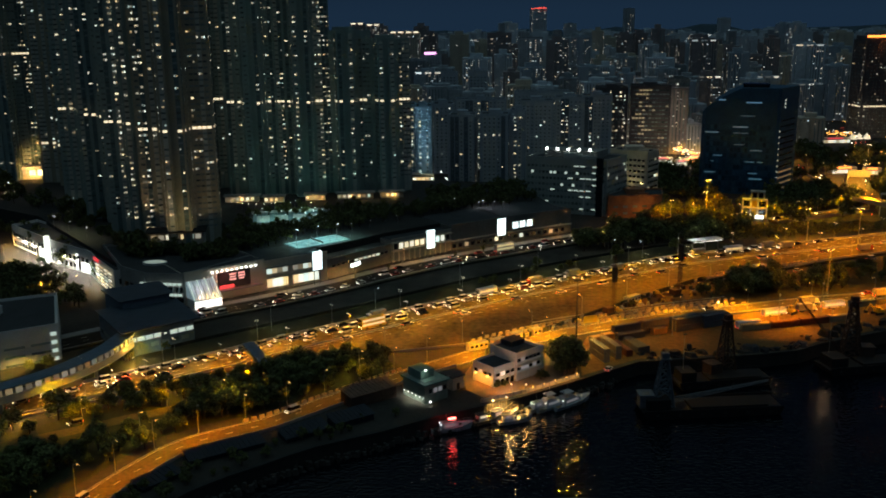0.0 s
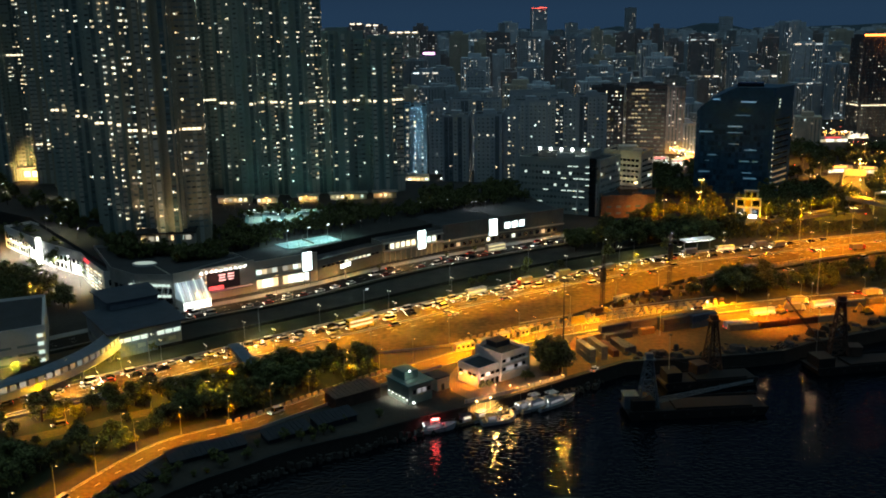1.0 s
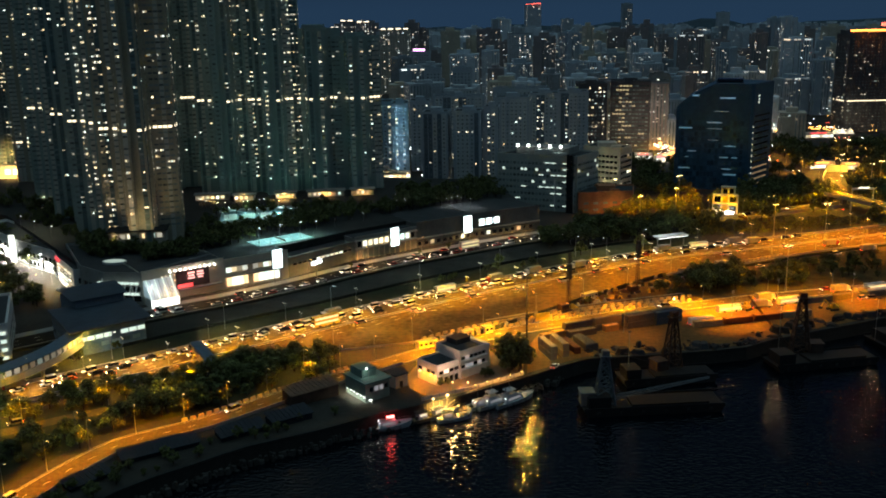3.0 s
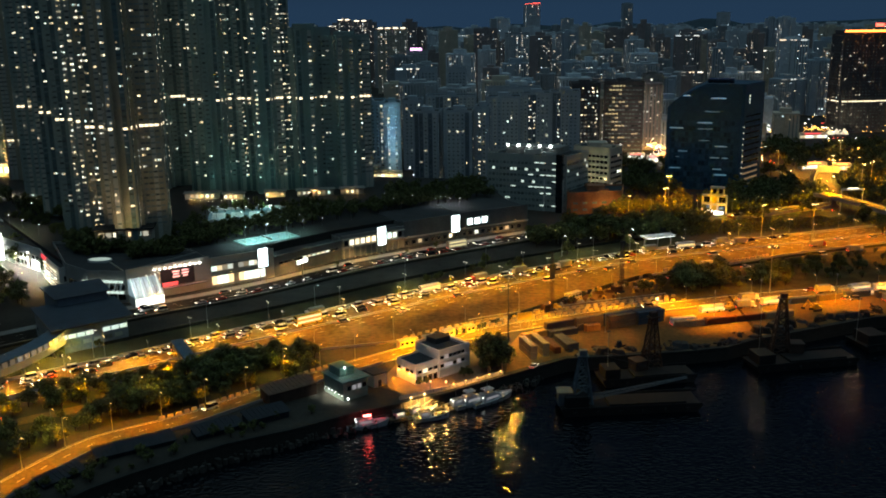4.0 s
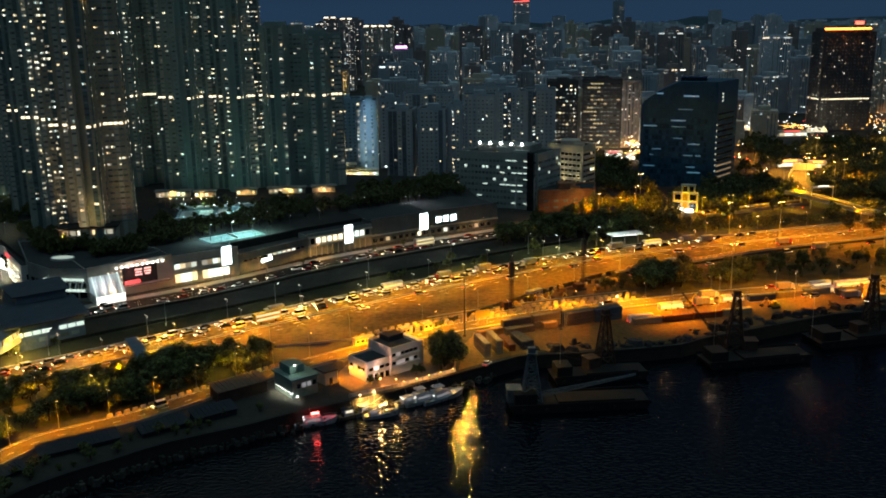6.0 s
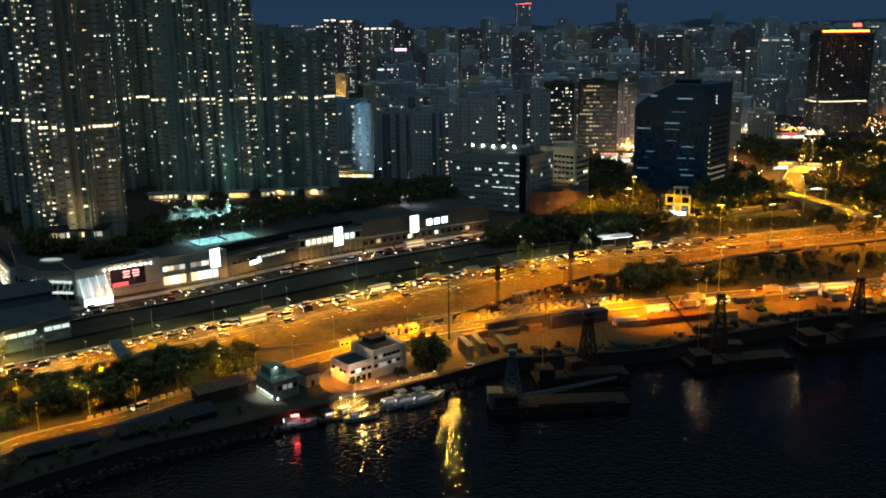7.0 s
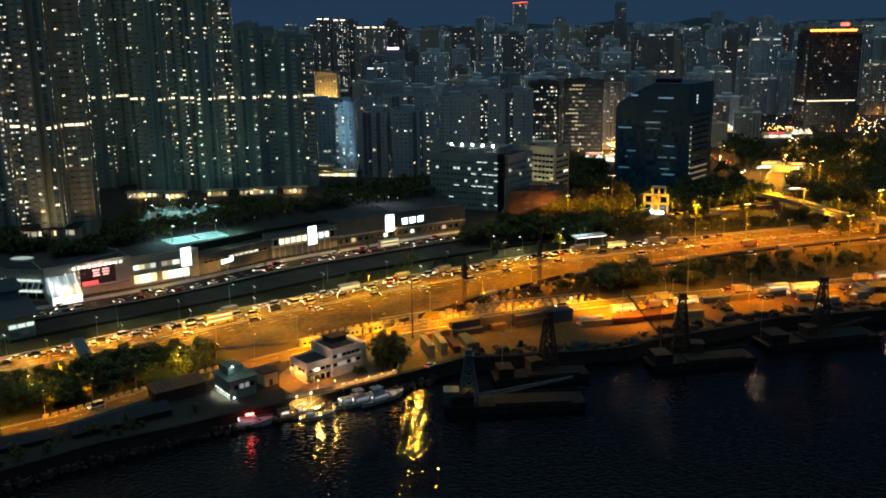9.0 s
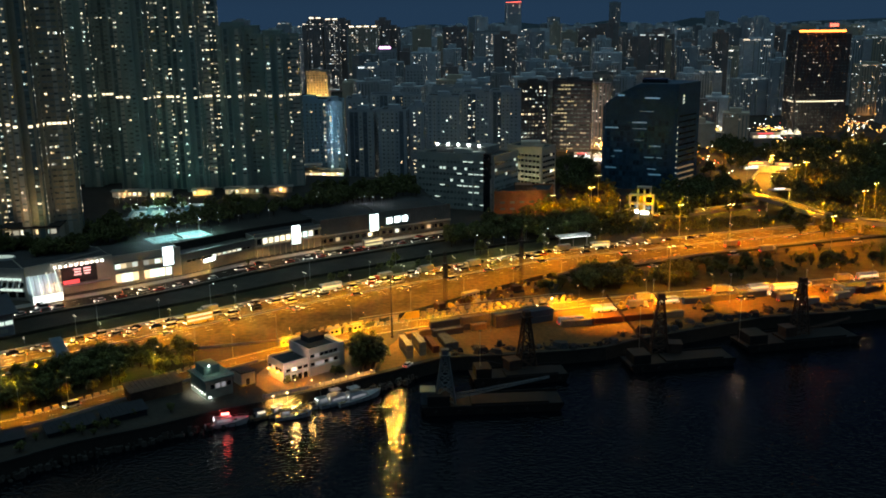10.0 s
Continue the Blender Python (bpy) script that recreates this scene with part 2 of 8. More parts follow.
G_BRIDGE = glow("bridge_window_light", (1.0, 0.80, 0.52), 0.30, "object", 0.3)
G_BLUEDIM = glow("blue_floor_light", (0.20, 0.62, 0.95), 0.20, None)
G_ENDWARM = glow("warm_floor_light", (1.0, 0.72, 0.36), 0.14, None)


# ---------------------------------------------------------------- mesh helpers
class Mb:
    """Gathers the corners and faces of one mesh."""

    def __init__(self):
        self.v, self.f = [], []

    def box(self, x0, y0, z0, x1, y1, z1, m=None):
        c = [(x, y, z) for z in (z0, z1) for x, y in ((x0, y0), (x1, y0), (x1, y1), (x0, y1))]
        return self.hexa(c, m)

    def hexa(self, c, m=None):
        b = len(self.v)
        self.v += [tuple(m @ Vector(p)) if m else tuple(p) for p in c]
        self.f += [(b, b + 3, b + 2, b + 1), (b + 4, b + 5, b + 6, b + 7)]
        self.f += [(b + i, b + (i + 1) % 4, b + 4 + (i + 1) % 4, b + 4 + i) for i in range(4)]
        return self

    def prism(self, poly, z0, z1, inset=0.0):
        b, n = len(self.v), len(poly)
        cx, cy = sum(p[0] for p in poly) / n, sum(p[1] for p in poly) / n
        self.v += [(x, y, z0) for x, y in poly]
        self.v += [(x + (cx - x) * inset, y + (cy - y) * inset, z1) for x, y in poly]
        self.f += [tuple(range(b + n - 1, b - 1, -1)), tuple(range(b + n, b + 2 * n))]
        self.f += [(b + i, b + (i + 1) % n, b + n + (i + 1) % n, b + n + i) for i in range(n)]
        return self

    def rod(self, p0, p1, r0, r1=None, n=6):
        p0, p1 = Vector(p0), Vector(p1)
        r1 = r0 if r1 is None else r1
        q = (p1 - p0).to_track_quat("Z", "Y")
        b = len(self.v)
        for p, r in ((p0, r0), (p1, r1)):
            self.v += [tuple(p + q @ Vector((r * math.cos(6.2832 * i / n), r * math.sin(6.2832 * i / n), 0))) for i in range(n)]
        self.f += [(b + i, b + (i + 1) % n, b + n + (i + 1) % n, b + n + i) for i in range(n)]
        self.f += [tuple(range(b + n - 1, b - 1, -1)), tuple(range(b + n, b + 2 * n))]
        return self

    def quad(self, a, b, c, d):
        k = len(self.v)
        self.v += [tuple(a), tuple(b), tuple(c), tuple(d)]
        self.f.append((k, k + 1, k + 2, k + 3))
        return self

    def strip(self, a, b, z=0.0, thick=0.0):
        """A sheet between two polylines of equal length, with sides where it is thick."""
        k, n = len(self.v), len(a)
        self.v += [(x, y, z) for x, y in a] + [(x, y, z) for x, y in b]
        self.f += [(k + i, k + n + i, k + n + i + 1, k + i + 1) for i in range(n - 1)]
        if thick:
            k2 = len(self.v)
            self.v += [(x, y, z - thick) for x, y in a] + [(x, y, z - thick) for x, y in b]
            for i in range(n - 1):
                self.f += [(k + i, k + i + 1, k2 + i + 1, k2 + i), (k + n + i + 1, k + n + i, k2 + n + i, k2 + n + i + 1),
                           (k2 + i, k2 + i + 1, k2 + n + i + 1, k2 + n + i)]
            self.f += [(k, k2, k2 + n, k + n), (k + n - 1, k + 2 * n - 1, k2 + 2 * n - 1, k2 + n - 1)]
        return self

    def mesh(self, name, material):
        me = bpy.data.meshes.new(name)
        me.from_pydata(self.v, [], self.f)
        bm = bmesh.new()
        bm.from_mesh(me)
        if len(bm.faces) < 20000:
            bmesh.ops.recalc_face_normals(bm, faces=bm.faces)
        bm.to_mesh(me)
        bm.free()
        me.materials.append(material)
        return me


def thing(name, x, y, z, turn, label, category, group="", kind=""):
    ob = new(name)
    ob.empty_display_size = 0.3
    ob.matrix_basis = pose(x, y, z, 0, 0, turn)
    return tagged(ob, label, category, group, kind)


def part(name, mb, material, parent, label="", m=None):
    """One mesh object under a thing or a part; mb may be a mesh that is shared."""
    ob = new(name, mb.mesh(name, material) if isinstance(mb, Mb) else mb)
    ob.parent = parent
    if m:
        ob.matrix_basis = m
    return tagged(ob, label)


def setting(name, mb, material, label, category="", kind="structure"):
    return tagged(new(name, mb.mesh(name, material)), label, category, "", kind)


def spline(pts, step=6.0):
    """A smooth line through the points."""
    out = []
    for i in range(len(pts) - 1):
        p0, p1, p2, p3 = (Vector(pts[max(0, min(len(pts) - 1, k))]) for k in (i - 1, i, i + 1, i + 2))
        n = max(1, int((p2 - p1).length / step))
        for k in range(n):
            t = k / n
            out.append(tuple(0.5 * (2 * p1 + (p2 - p0) * t + (2 * p0 - 5 * p1 + 4 * p2 - p3) * t * t + (3 * p1 - p0 - 3 * p2 + p3) * t ** 3)))
    return out + [tuple(pts[-1])]


def offset(line, d):
    """The line moved d to its left."""
    out = []
    for i, p in enumerate(line):
        a, b = Vector(line[max(0, i - 1)]), Vector(line[min(len(line) - 1, i + 1)])
        t = (b - a).normalized()
        out.append((p[0] - t.y * d, p[1] + t.x * d))
    return out


def resample(line, n):
    seg = [0.0]
    for a, b in zip(line, line[1:]):
        seg.append(seg[-1] + math.dist(a, b))
    out = []
    for k in range(n):
        s, i = seg[-1] * k / (n - 1), 0
        while i < len(seg) - 2 and seg[i + 1] < s:
            i += 1
        f = (s - seg[i]) / max(1e-6, seg[i + 1] - seg[i])
        out.append(tuple(a + (b - a) * f for a, b in zip(line[i], line[i + 1])))
    return out


def along(line, start, gap, stop=None):
    """Places and headings (degrees) along a line at even gaps."""
    out, s, want = [], 0.0, start
    for a, b in zip(line, line[1:]):
        d = math.dist(a, b)
        while want <= s + d and (stop is None or want <= stop):
            f = (want - s) / d
            out.append((a[0] + (b[0] - a[0]) * f, a[1] + (b[1] - a[1]) * f, math.degrees(math.atan2(b[1] - a[1], b[0] - a[0]))))
            want += gap
        s += d
    return out


def inside(p, poly):
    hit = False
    for (x0, y0), (x1, y1) in zip(poly, poly[1:] + poly[:1]):
        if (y0 > p[1]) != (y1 > p[1]) and p[0] < (x1 - x0) * (p[1] - y0) / (y1 - y0) + x0:
            hit = not hit
    return hit


def far_from(p, line, d):
    return all((p[0] - q[0]) ** 2 + (p[1] - q[1]) ** 2 > d * d for q in line)


# ---------------------------------------------------------------- lines of the plan
SHORE = spline([(-700, -300), (-230, 40), (-110, 150), (-80, 200), (-66, 226), (-50, 241), (-36, 253), (-18, 263), (-4, 273)], 8) + \
    [(16, 284), (28, 291), (47, 305), (70, 322)] + spline([(92, 325), (114, 329), (130, 333), (142, 341), (161, 350), (199, 368), (240, 376), (300, 398), (420, 440), (900, 560), (4500, 900)], 30)
HWY_N = spline([(-700, -140), (-400, 95), (-260, 203), (-200, 247), (-142, 289), (-96, 323), (-60, 352), (-18, 384), (32, 421), (90, 458), (122, 476),
                (176, 496), (226, 515), (269, 531), (340, 556), (470, 590), (900, 690)], 8)
HWY_S = spline([(-700, -175), (-385, 75), (-247, 186), (-188, 230), (-134, 272), (-105, 292), (-79, 308), (-50, 323), (-20, 332), (10, 341), (29, 349), (49, 367),
                (72, 389), (97, 412), (125, 434), (168, 453), (200, 470), (249, 489), (320, 513), (480, 555), (915, 660)], 8)
SERVICE = spline([(-300, 30), (-160, 118), (-112, 165), (-97, 202), (-88, 228), (-81, 244), (-75, 254), (-66, 261), (-54, 269), (-42, 281), (-25, 298), (-8, 314), (10, 329), (29, 344),
                  (52, 357), (77, 368), (102, 378), (154, 395), (200, 407), (260, 424), (340, 450), (460, 480), (900, 590)], 5)
SLIP = spline([(-230, 178), (-150, 240), (-112, 264), (-98, 273.5), (-80, 284), (-62, 293)], 5)
FRONTAGE = spline([(-420, 120), (-240, 262), (-160, 332), (-109, 375), (-76, 399), (-52, 420), (-33, 439), (-9, 460), (20, 480), (47, 499), (90, 525), (140, 548), (190, 574)], 6)
BACKROAD = spline([(190, 552.5), (203, 558.5), (222, 568), (244, 579), (262, 585)], 8)

LOWER = [p for p in offset(HWY_S, -8.5) if 118 < p[0] < 420]

# ---------------------------------------------------------------- ground and water
land = Mb()
land.v = [(x, y, 0) for x, y in SHORE] + [(4500, 4900, 0), (-4500, 4900, 0), (-4500, -300, 0)]
land.f = [tuple(range(len(land.v)))]
land_me = land.mesh("ground", M_LAND)
bm_land = bmesh.new()
bm_land.from_mesh(land_me)
bmesh.ops.triangulate(bm_land, faces=bm_land.faces)
bm_land.to_mesh(land_me)
bm_land.free()
for poly in land_me.polygons:
    if poly.normal.z < 0:
        poly.flip()
tagged(new("ground", land_me), "dark packed earth and paving of the flat waterfront", "ground", "", "structure")
setting("water", Mb().quad((-4800, -4000, -4.5), (4800, -4000, -4.5), (4800, 950, -4.5), (-4800, 950, -4.5)), M_WATER, "dark rippled harbour water with lamp reflections", "water")
wall_top, wall_out = offset(SHORE, 0.0), offset(SHORE, -1.6)
sw = Mb()
for i in range(len(SHORE) - 1):
    a, b, c, d = wall_top[i], wall_top[i + 1], wall_out[i + 1], wall_out[i]
    sw.quad((*a, 0.0), (*b, 0.0), (*c, -7), (*d, -7))
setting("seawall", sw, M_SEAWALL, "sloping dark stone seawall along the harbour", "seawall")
cope = Mb().strip(offset(SHORE, 1.2), offset(SHORE, -0.25), 0.35, 0.6)
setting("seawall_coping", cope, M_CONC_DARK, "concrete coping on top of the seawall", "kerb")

n_h = 160
road = Mb().strip(resample(HWY_N, n_h), resample(HWY_S, n_h), 0.02)
setting("road_highway", road, M_ASPHALT, "wide multi-lane asphalt highway under orange lamps", "road")
setting("road_service", Mb().strip(offset(SERVICE, 4.4), offset(SERVICE, -4.4), 0.03), M_ASPHALT_OLD, "worn two-lane service road along the waterfront", "road")
setting("road_slip", Mb().strip(offset(SLIP, 2.8), offset(SLIP, -2.8), 0.04), M_ASPHALT_OLD, "narrow asphalt slip road between trees", "road")
setting("road_frontage", Mb().strip(offset(FRONTAGE, 6), offset(FRONTAGE, -6), 0.03), M_ASPHALT_DARK, "three-lane frontage road before the mall", "road")
setting("road_back", Mb().strip(offset(BACKROAD, 4), offset(BACKROAD, -4), 1.2, 1.3), M_ASPHALT_OLD, "lit raised back road behind the grass", "road")
for d0, d1 in ((4.3, 4.0), (-4.0, -4.3)):
    setting("back_road_parapet", Mb().strip(offset(BACKROAD, d0), offset(BACKROAD, d1), 2.1, 2.2), M_CONC, "pale concrete parapet of the raised back road", "parapet")
pav = Mb().strip(offset(FRONTAGE, 11), offset(FRONTAGE, 6.2), 0.16, 0.2)
setting("pavement", pav, M_CONC, "concrete pavement before the shop fronts", "pavement")
for line, d0, d1 in ((SERVICE, 4.7, 4.4), (SERVICE, -4.4, -4.7), (FRONTAGE, -6.0, -6.3)):
    setting("kerb", Mb().strip(offset(line, d0), offset(line, d1), 0.17, 0.2), M_CONC, "pale concrete kerb at the road's edge", "kerb")

road_edge = [p for p in SERVICE if p[0] < 2]
setting("waterside_parapet", Mb().strip(offset(road_edge, -4.75), offset(road_edge, -5.1), 1.0, 1.0), M_CONC, "low pale concrete parapet along the service road", "parapet")

setting("road_lower", Mb().strip(offset(LOWER, 3.4), offset(LOWER, -3.4), 0.06), M_ASPHALT_OLD, "lower slip road beside the tree belt", "road")
setting("lower_road_hedge", Mb().strip(offset(LOWER, 5.2), offset(LOWER, 4.2), 0.9, 1.0), M_GRASS, "low clipped hedge between the roads", "hedge")

# verge with a dark covered channel between highway and frontage road
V_A, V_B = offset(FRONTAGE, -6.4), offset(HWY_N, 0.9)
keep_a = [p for p in V_A if -330 < p[0] < 130]
keep_b = [p for p in V_B if -300 < p[0] < 165]
ra, rb = resample(keep_a, 80), resample(keep_b, 80)
setting("grass_verge", Mb().strip(ra, rb, 0.03), M_GRASS, "dark grassy verge beside the highway", "grass")


def between(f):
    return [(a[0] + (b[0] - a[0]) * f, a[1] + (b[1] - a[1]) * f) for a, b in zip(ra, rb)]


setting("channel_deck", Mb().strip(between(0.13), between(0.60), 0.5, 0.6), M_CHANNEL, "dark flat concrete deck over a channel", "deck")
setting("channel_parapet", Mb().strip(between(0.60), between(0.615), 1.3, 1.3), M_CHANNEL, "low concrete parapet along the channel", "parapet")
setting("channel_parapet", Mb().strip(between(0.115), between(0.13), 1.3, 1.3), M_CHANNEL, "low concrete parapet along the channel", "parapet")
setting("highway_parapet", Mb().strip(offset(HWY_N, 0.7), offset(HWY_N, 0.25), 1.0, 1.0), M_CONC, "pale concrete parapet along the highway", "parapet")
h_s = resample(HWY_S, n_h)
setting("highway_barrier", Mb().strip(offset(h_s, 0.1), offset(h_s, -0.3), 0.8, 0.8), M_CONC, "concrete barrier along the highway's south side", "parapet")


def lane(f):
    return [(a[0] + (b[0] - a[0]) * f, a[1] + (b[1] - a[1]) * f) for a, b in zip(resample(HWY_N, n_h), resample(HWY_S, n_h))]


dash = Mb()
for d in (-4.0, -7.6, -11.2, -18.5, -22.0):
    line = offset(HWY_N, d)
    for x, y, a in along(line, 0, 9.0):
        if -170 < x < 330:
            dash.box(-1.5, -0.09, 0.026, 1.5, 0.09, 0.036, pose(x, y, 0, 0, 0, a))
for x, y, a in along(SERVICE, 0, 8.0):
    if -140 < x < 300:
        dash.box(-1.2, -0.08, 0.036, 1.2, 0.08, 0.046, pose(x, y, 0, 0, 0, a))
for d in (2.0, -2.0):
    for x, y, a in along(offset(FRONTAGE, d), 0, 8.0):
        if -170 < x < 130:
            dash.box(-1.2, -0.08, 0.036, 1.2, 0.08, 0.046, pose(x, y, 0, 0, 0, a))
setting("lane_marking", dash, M_PAINT, "worn white dashed lane markings", "road marking", "stuff")
setting("median_barrier", Mb().strip(offset(HWY_N, -14.6), offset(HWY_N, -15.1), 0.5, 0.5), M_CONC, "concrete median barrier of the highway", "parapet")
edge = Mb()
for d in (-0.4, -14.2, -15.6):
    edge.strip(offset(HWY_N, d + 0.09), offset(HWY_N, d - 0.09), 0.03)
for d in (3.9, -3.9):
    edge.strip(offset(SERVICE, d + 0.08), offset(SERVICE, d - 0.08), 0.04)
setting("edge_line", edge, M_PAINT, "solid white edge lines on the asphalt", "road marking", "stuff")

# works site and container yard surfaces
for_grass = [(-200, 200), (-150, 246), (-105, 284), (-79, 301), (-50, 316), (-24, 326), (-14, 318), (-30, 302), (-45, 287.5), (-58, 277.5), (-72, 269.5), (-86, 258), (-96, 232), (-120, 190)]
setting("grass_bank", Mb().prism(for_grass, -0.2, 0.022), M_GRASS, "dark grassy bank under the trees", "grass")
setting("grass_field", Mb().prism([(146, 508), (226, 522), (269, 538), (340, 563), (470, 598), (470, 720), (300, 700), (250, 620), (150, 600)], -0.2, 0.03), M_GRASS, "dark rough grass between the roads", "grass")
setting("grass_belt", Mb().prism([(127, 433), (168, 450), (250, 486), (330, 511), (330, 455), (250, 428), (200, 414), (150, 401), (112, 390)], -0.2, 0.045), M_BELT, "worn grass belt planted with trees", "grass")
site = [(12, 337), (31, 352), (51, 370), (74, 392), (99, 414), (126, 433), (111, 390), (98, 384), (72, 374), (46, 362), (24, 348)]
setting("site_ground", Mb().prism(site, -0.2, 0.045), M_DIRT, "rough dirt of a roadside works site", "ground")
yard = [(48, 309), (70, 325), (92, 328), (114, 332), (130, 336), (142, 344), (161, 353), (199, 371), (240, 379), (300, 401), (350, 420), (345, 442), (262, 416), (200, 400), (154, 388), (102, 371), (77, 361), (55, 350), (50, 335)]
setting("yard_ground", Mb().prism(yard, -0.2, 0.05), M_YARD, "sandy concrete apron of a container yard", "ground")
quay = [(6, 306), (8, 296), (16, 286.5), (28, 293.5), (46.5, 307), (48, 330), (34, 334), (10, 320)]
setting("quay_apron", Mb().prism(quay, -0.2, 0.055), M_QUAY, "paved quay apron beside the moored boats", "ground")


# ---------------------------------------------------------------- trees
def leaf_crown(seed, radius, height, base, clumps=26, leaves=46, size=0.55):
    rnd = random.Random(seed)
    mb = Mb()
    for _ in range(clumps):
        a, r = rnd.uniform(0, 6.283), radius * math.sqrt(rnd.random()) * 0.85
        h = base + height * (0.15 + 0.8 * rnd.random()) * (1 - 0.45 * (r / radius) ** 2)
        cx, cy, cr = r * math.cos(a), r * math.sin(a), radius * rnd.uniform(0.2, 0.38)
        for _ in range(leaves):
            d = Vector((rnd.gauss(0, 1), rnd.gauss(0, 1), rnd.gauss(0, 0.75)))
            d = d.normalized() * cr * rnd.uniform(0.55, 1.05)
            p = Vector((cx, cy, h)) + d
            q = Euler((rnd.uniform(-0.9, 0.9), rnd.uniform(-0.9, 0.9), rnd.uniform(0, 6.28))).to_matrix()
            s = size * rnd.uniform(0.6, 1.4)
            mb.quad(p + q @ Vector((-s, 0, 0)), p + q @ Vector((0, -s * 0.5, 0.1 * s)), p + q @ Vector((s, 0, 0)), p + q @ Vector((0, s * 0.5, 0.1 * s)))
    me = bpy.data.meshes.new("crown")
    me.from_pydata(mb.v, [], mb.f)
    return me


def tree(seed, radius, height, material, label):
    rnd = random.Random(seed)
    t = thing("tree", 0, 0, -900, 0, label, "tree", "roadside trees")
    mb = Mb()
    fork = height * 0.38
    mb.rod((0, 0, -0.3), (0.1, 0.05, fork), 0.28 + height * 0.008, 0.2, 8)
    for k in range(6):
        a = k * 1.05 + rnd.uniform(-0.3, 0.3)
        tip = (math.cos(a) * radius * 0.6, math.sin(a) * radius * 0.6, height * rnd.uniform(0.55, 0.8))
        mb.rod((0.1, 0.05, fork * rnd.uniform(0.8, 1.0)), tip, 0.13, 0.04, 5)
    part("trunk", mb, M_BARK, t)
    me = leaf_crown(seed, radius, height * 0.7, height * 0.28)
    me.materials.append(material)
    part("crown", me, material, t)
    return t


TREES = [tree(11, 4.2, 9.5, M_LEAF, "dark green broad-leaved roadside tree"), tree(12, 3.2, 7.5, M_LEAF, "small dark green roadside tree"),
         tree(13, 5.0, 11.5, M_LEAF, "large dark green spreading tree"), tree(14, 3.6, 8.0, M_LEAF_B, "yellow-green tree under a street lamp"),
         tree(15, 2.4, 5.0, M_LEAF, "low dark green bushy tree")]


def plant(kind, x, y, z=0.0, size=1.0):
    o = copy_thing(TREES[kind], pose(x, y, z, 0, 0, random.uniform(0, 360)))
    o.scale = (size, size, size * random.uniform(0.9, 1.1))
    return o


FAR_LEAVES, FAR_TRUNKS = Mb(), Mb()
FAR_CROWNS = [leaf_crown(40 + k, r, h * 0.7, h * 0.28, 16, 34, 0.8) for k, (r, h) in enumerate(((4.2, 9.5), (3.4, 7.5), (5.0, 11.5)))]


def far_plant(x, y, z, size):
    me = random.choice(FAR_CROWNS)
    m = pose(x, y, z, 0, 0, random.uniform(0, 360)) @ Matrix.Scale(size, 4)
    b = len(FAR_LEAVES.v)
    FAR_LEAVES.v += [tuple(m @ v.co) for v in me.vertices]
    FAR_LEAVES.f += [tuple(b + i for i in p.vertices) for p in me.polygons]
    FAR_TRUNKS.rod((x, y, z - 0.2), (x, y, z + 5.5 * size), 0.3, 0.16, 6)


def wood(poly, n, z=0.0, kinds=(0, 0, 1, 2), clear=(), gap=4.0, lo=0.75, hi=1.15, far=False):
    xs, ys = [p[0] for p in poly], [p[1] for p in poly]
    done, tries = [], 0
    while len(done) < n and tries < n * 40:
        tries += 1
        p = (random.uniform(min(xs), max(xs)), random.uniform(min(ys), max(ys)))
        if inside(p, poly) and all(far_from(p, line, d) for line, d in clear) and far_from(p, done, gap):
            done.append(p)
            if far:
                far_plant(*p, z, random.uniform(lo, hi))
            else:
                plant(random.choice(kinds), *p, z, random.uniform(lo, hi))


random.seed(5)
wood([(-150, 250), (-105, 286), (-79, 303), (-50, 318), (-24, 328), (-14, 316), (-30, 301), (-45, 287), (-58, 277), (-72, 269), (-86, 258), (-96, 238), (-135, 205)],
     135, 0, (0, 0, 1, 2, 4, 3), ((SERVICE, 6.2), ([p for d in (0, -4, -8, -12) for p in offset(SLIP, d) if p[0] < -84], 4.2), (HWY_S, 4.5)), 2.7, 0.62, 1.0)
wood([(-150, 238), (-108, 262), (-86, 277), (-82, 262), (-96, 246), (-130, 212)], 30, 0, (4,), ((SERVICE, 5.5), (SLIP, 3.6)), 3.0, 0.4, 0.65)
wood([(66, 482), (112, 492), (145, 503), (152, 530), (150, 575), (125, 556), (92, 534), (62, 506)], 56, 0, (0, 2, 2, 1), ((FRONTAGE, 9),), 4.2, 0.9, 1.25)
wood([(110, 402), (150, 413), (200, 424), (262, 440), (300, 460), (262, 466), (200, 452), (150, 436), (114, 420)], 58, 0, (0, 1, 1, 3, 4, 4), ((SERVICE, 7), (LOWER, 4.5)), 2.6, 0.5, 0.85)
wood([(127, 417), (141, 433), (155, 434), (148, 406), (132, 403)], 26, 0, (0, 0, 1, 2), ((SERVICE, 6.5), (LOWER, 4.5)), 2.6, 0.7, 1.0)
wood([(163, 434), (188, 437), (182, 414), (161, 411)], 18, 0, (0, 1, 1, 4), ((SERVICE, 6.5), (LOWER, 4.5)), 2.8, 0.6, 0.9)
JUNCTION = spline([(279, 640), (284, 664), (292, 686), (302, 708)], 8)
NEAR_BACK = [p for d in (2, -4, -9, -14, -19, -24) for p in offset(BACKROAD, d)] + [(260, 562), (267, 566), (272, 562), (266, 556)]
wood([(150, 520), (200, 528), (235, 556), (248, 600), (180, 606), (152, 575)], 46, 0, (0, 1, 3, 3), ((NEAR_BACK, 5), ([(184, 566), (183, 552), (174, 556), (192, 554), (182, 538), (181, 528)], 10)), 4.2, 0.8, 1.15, True)
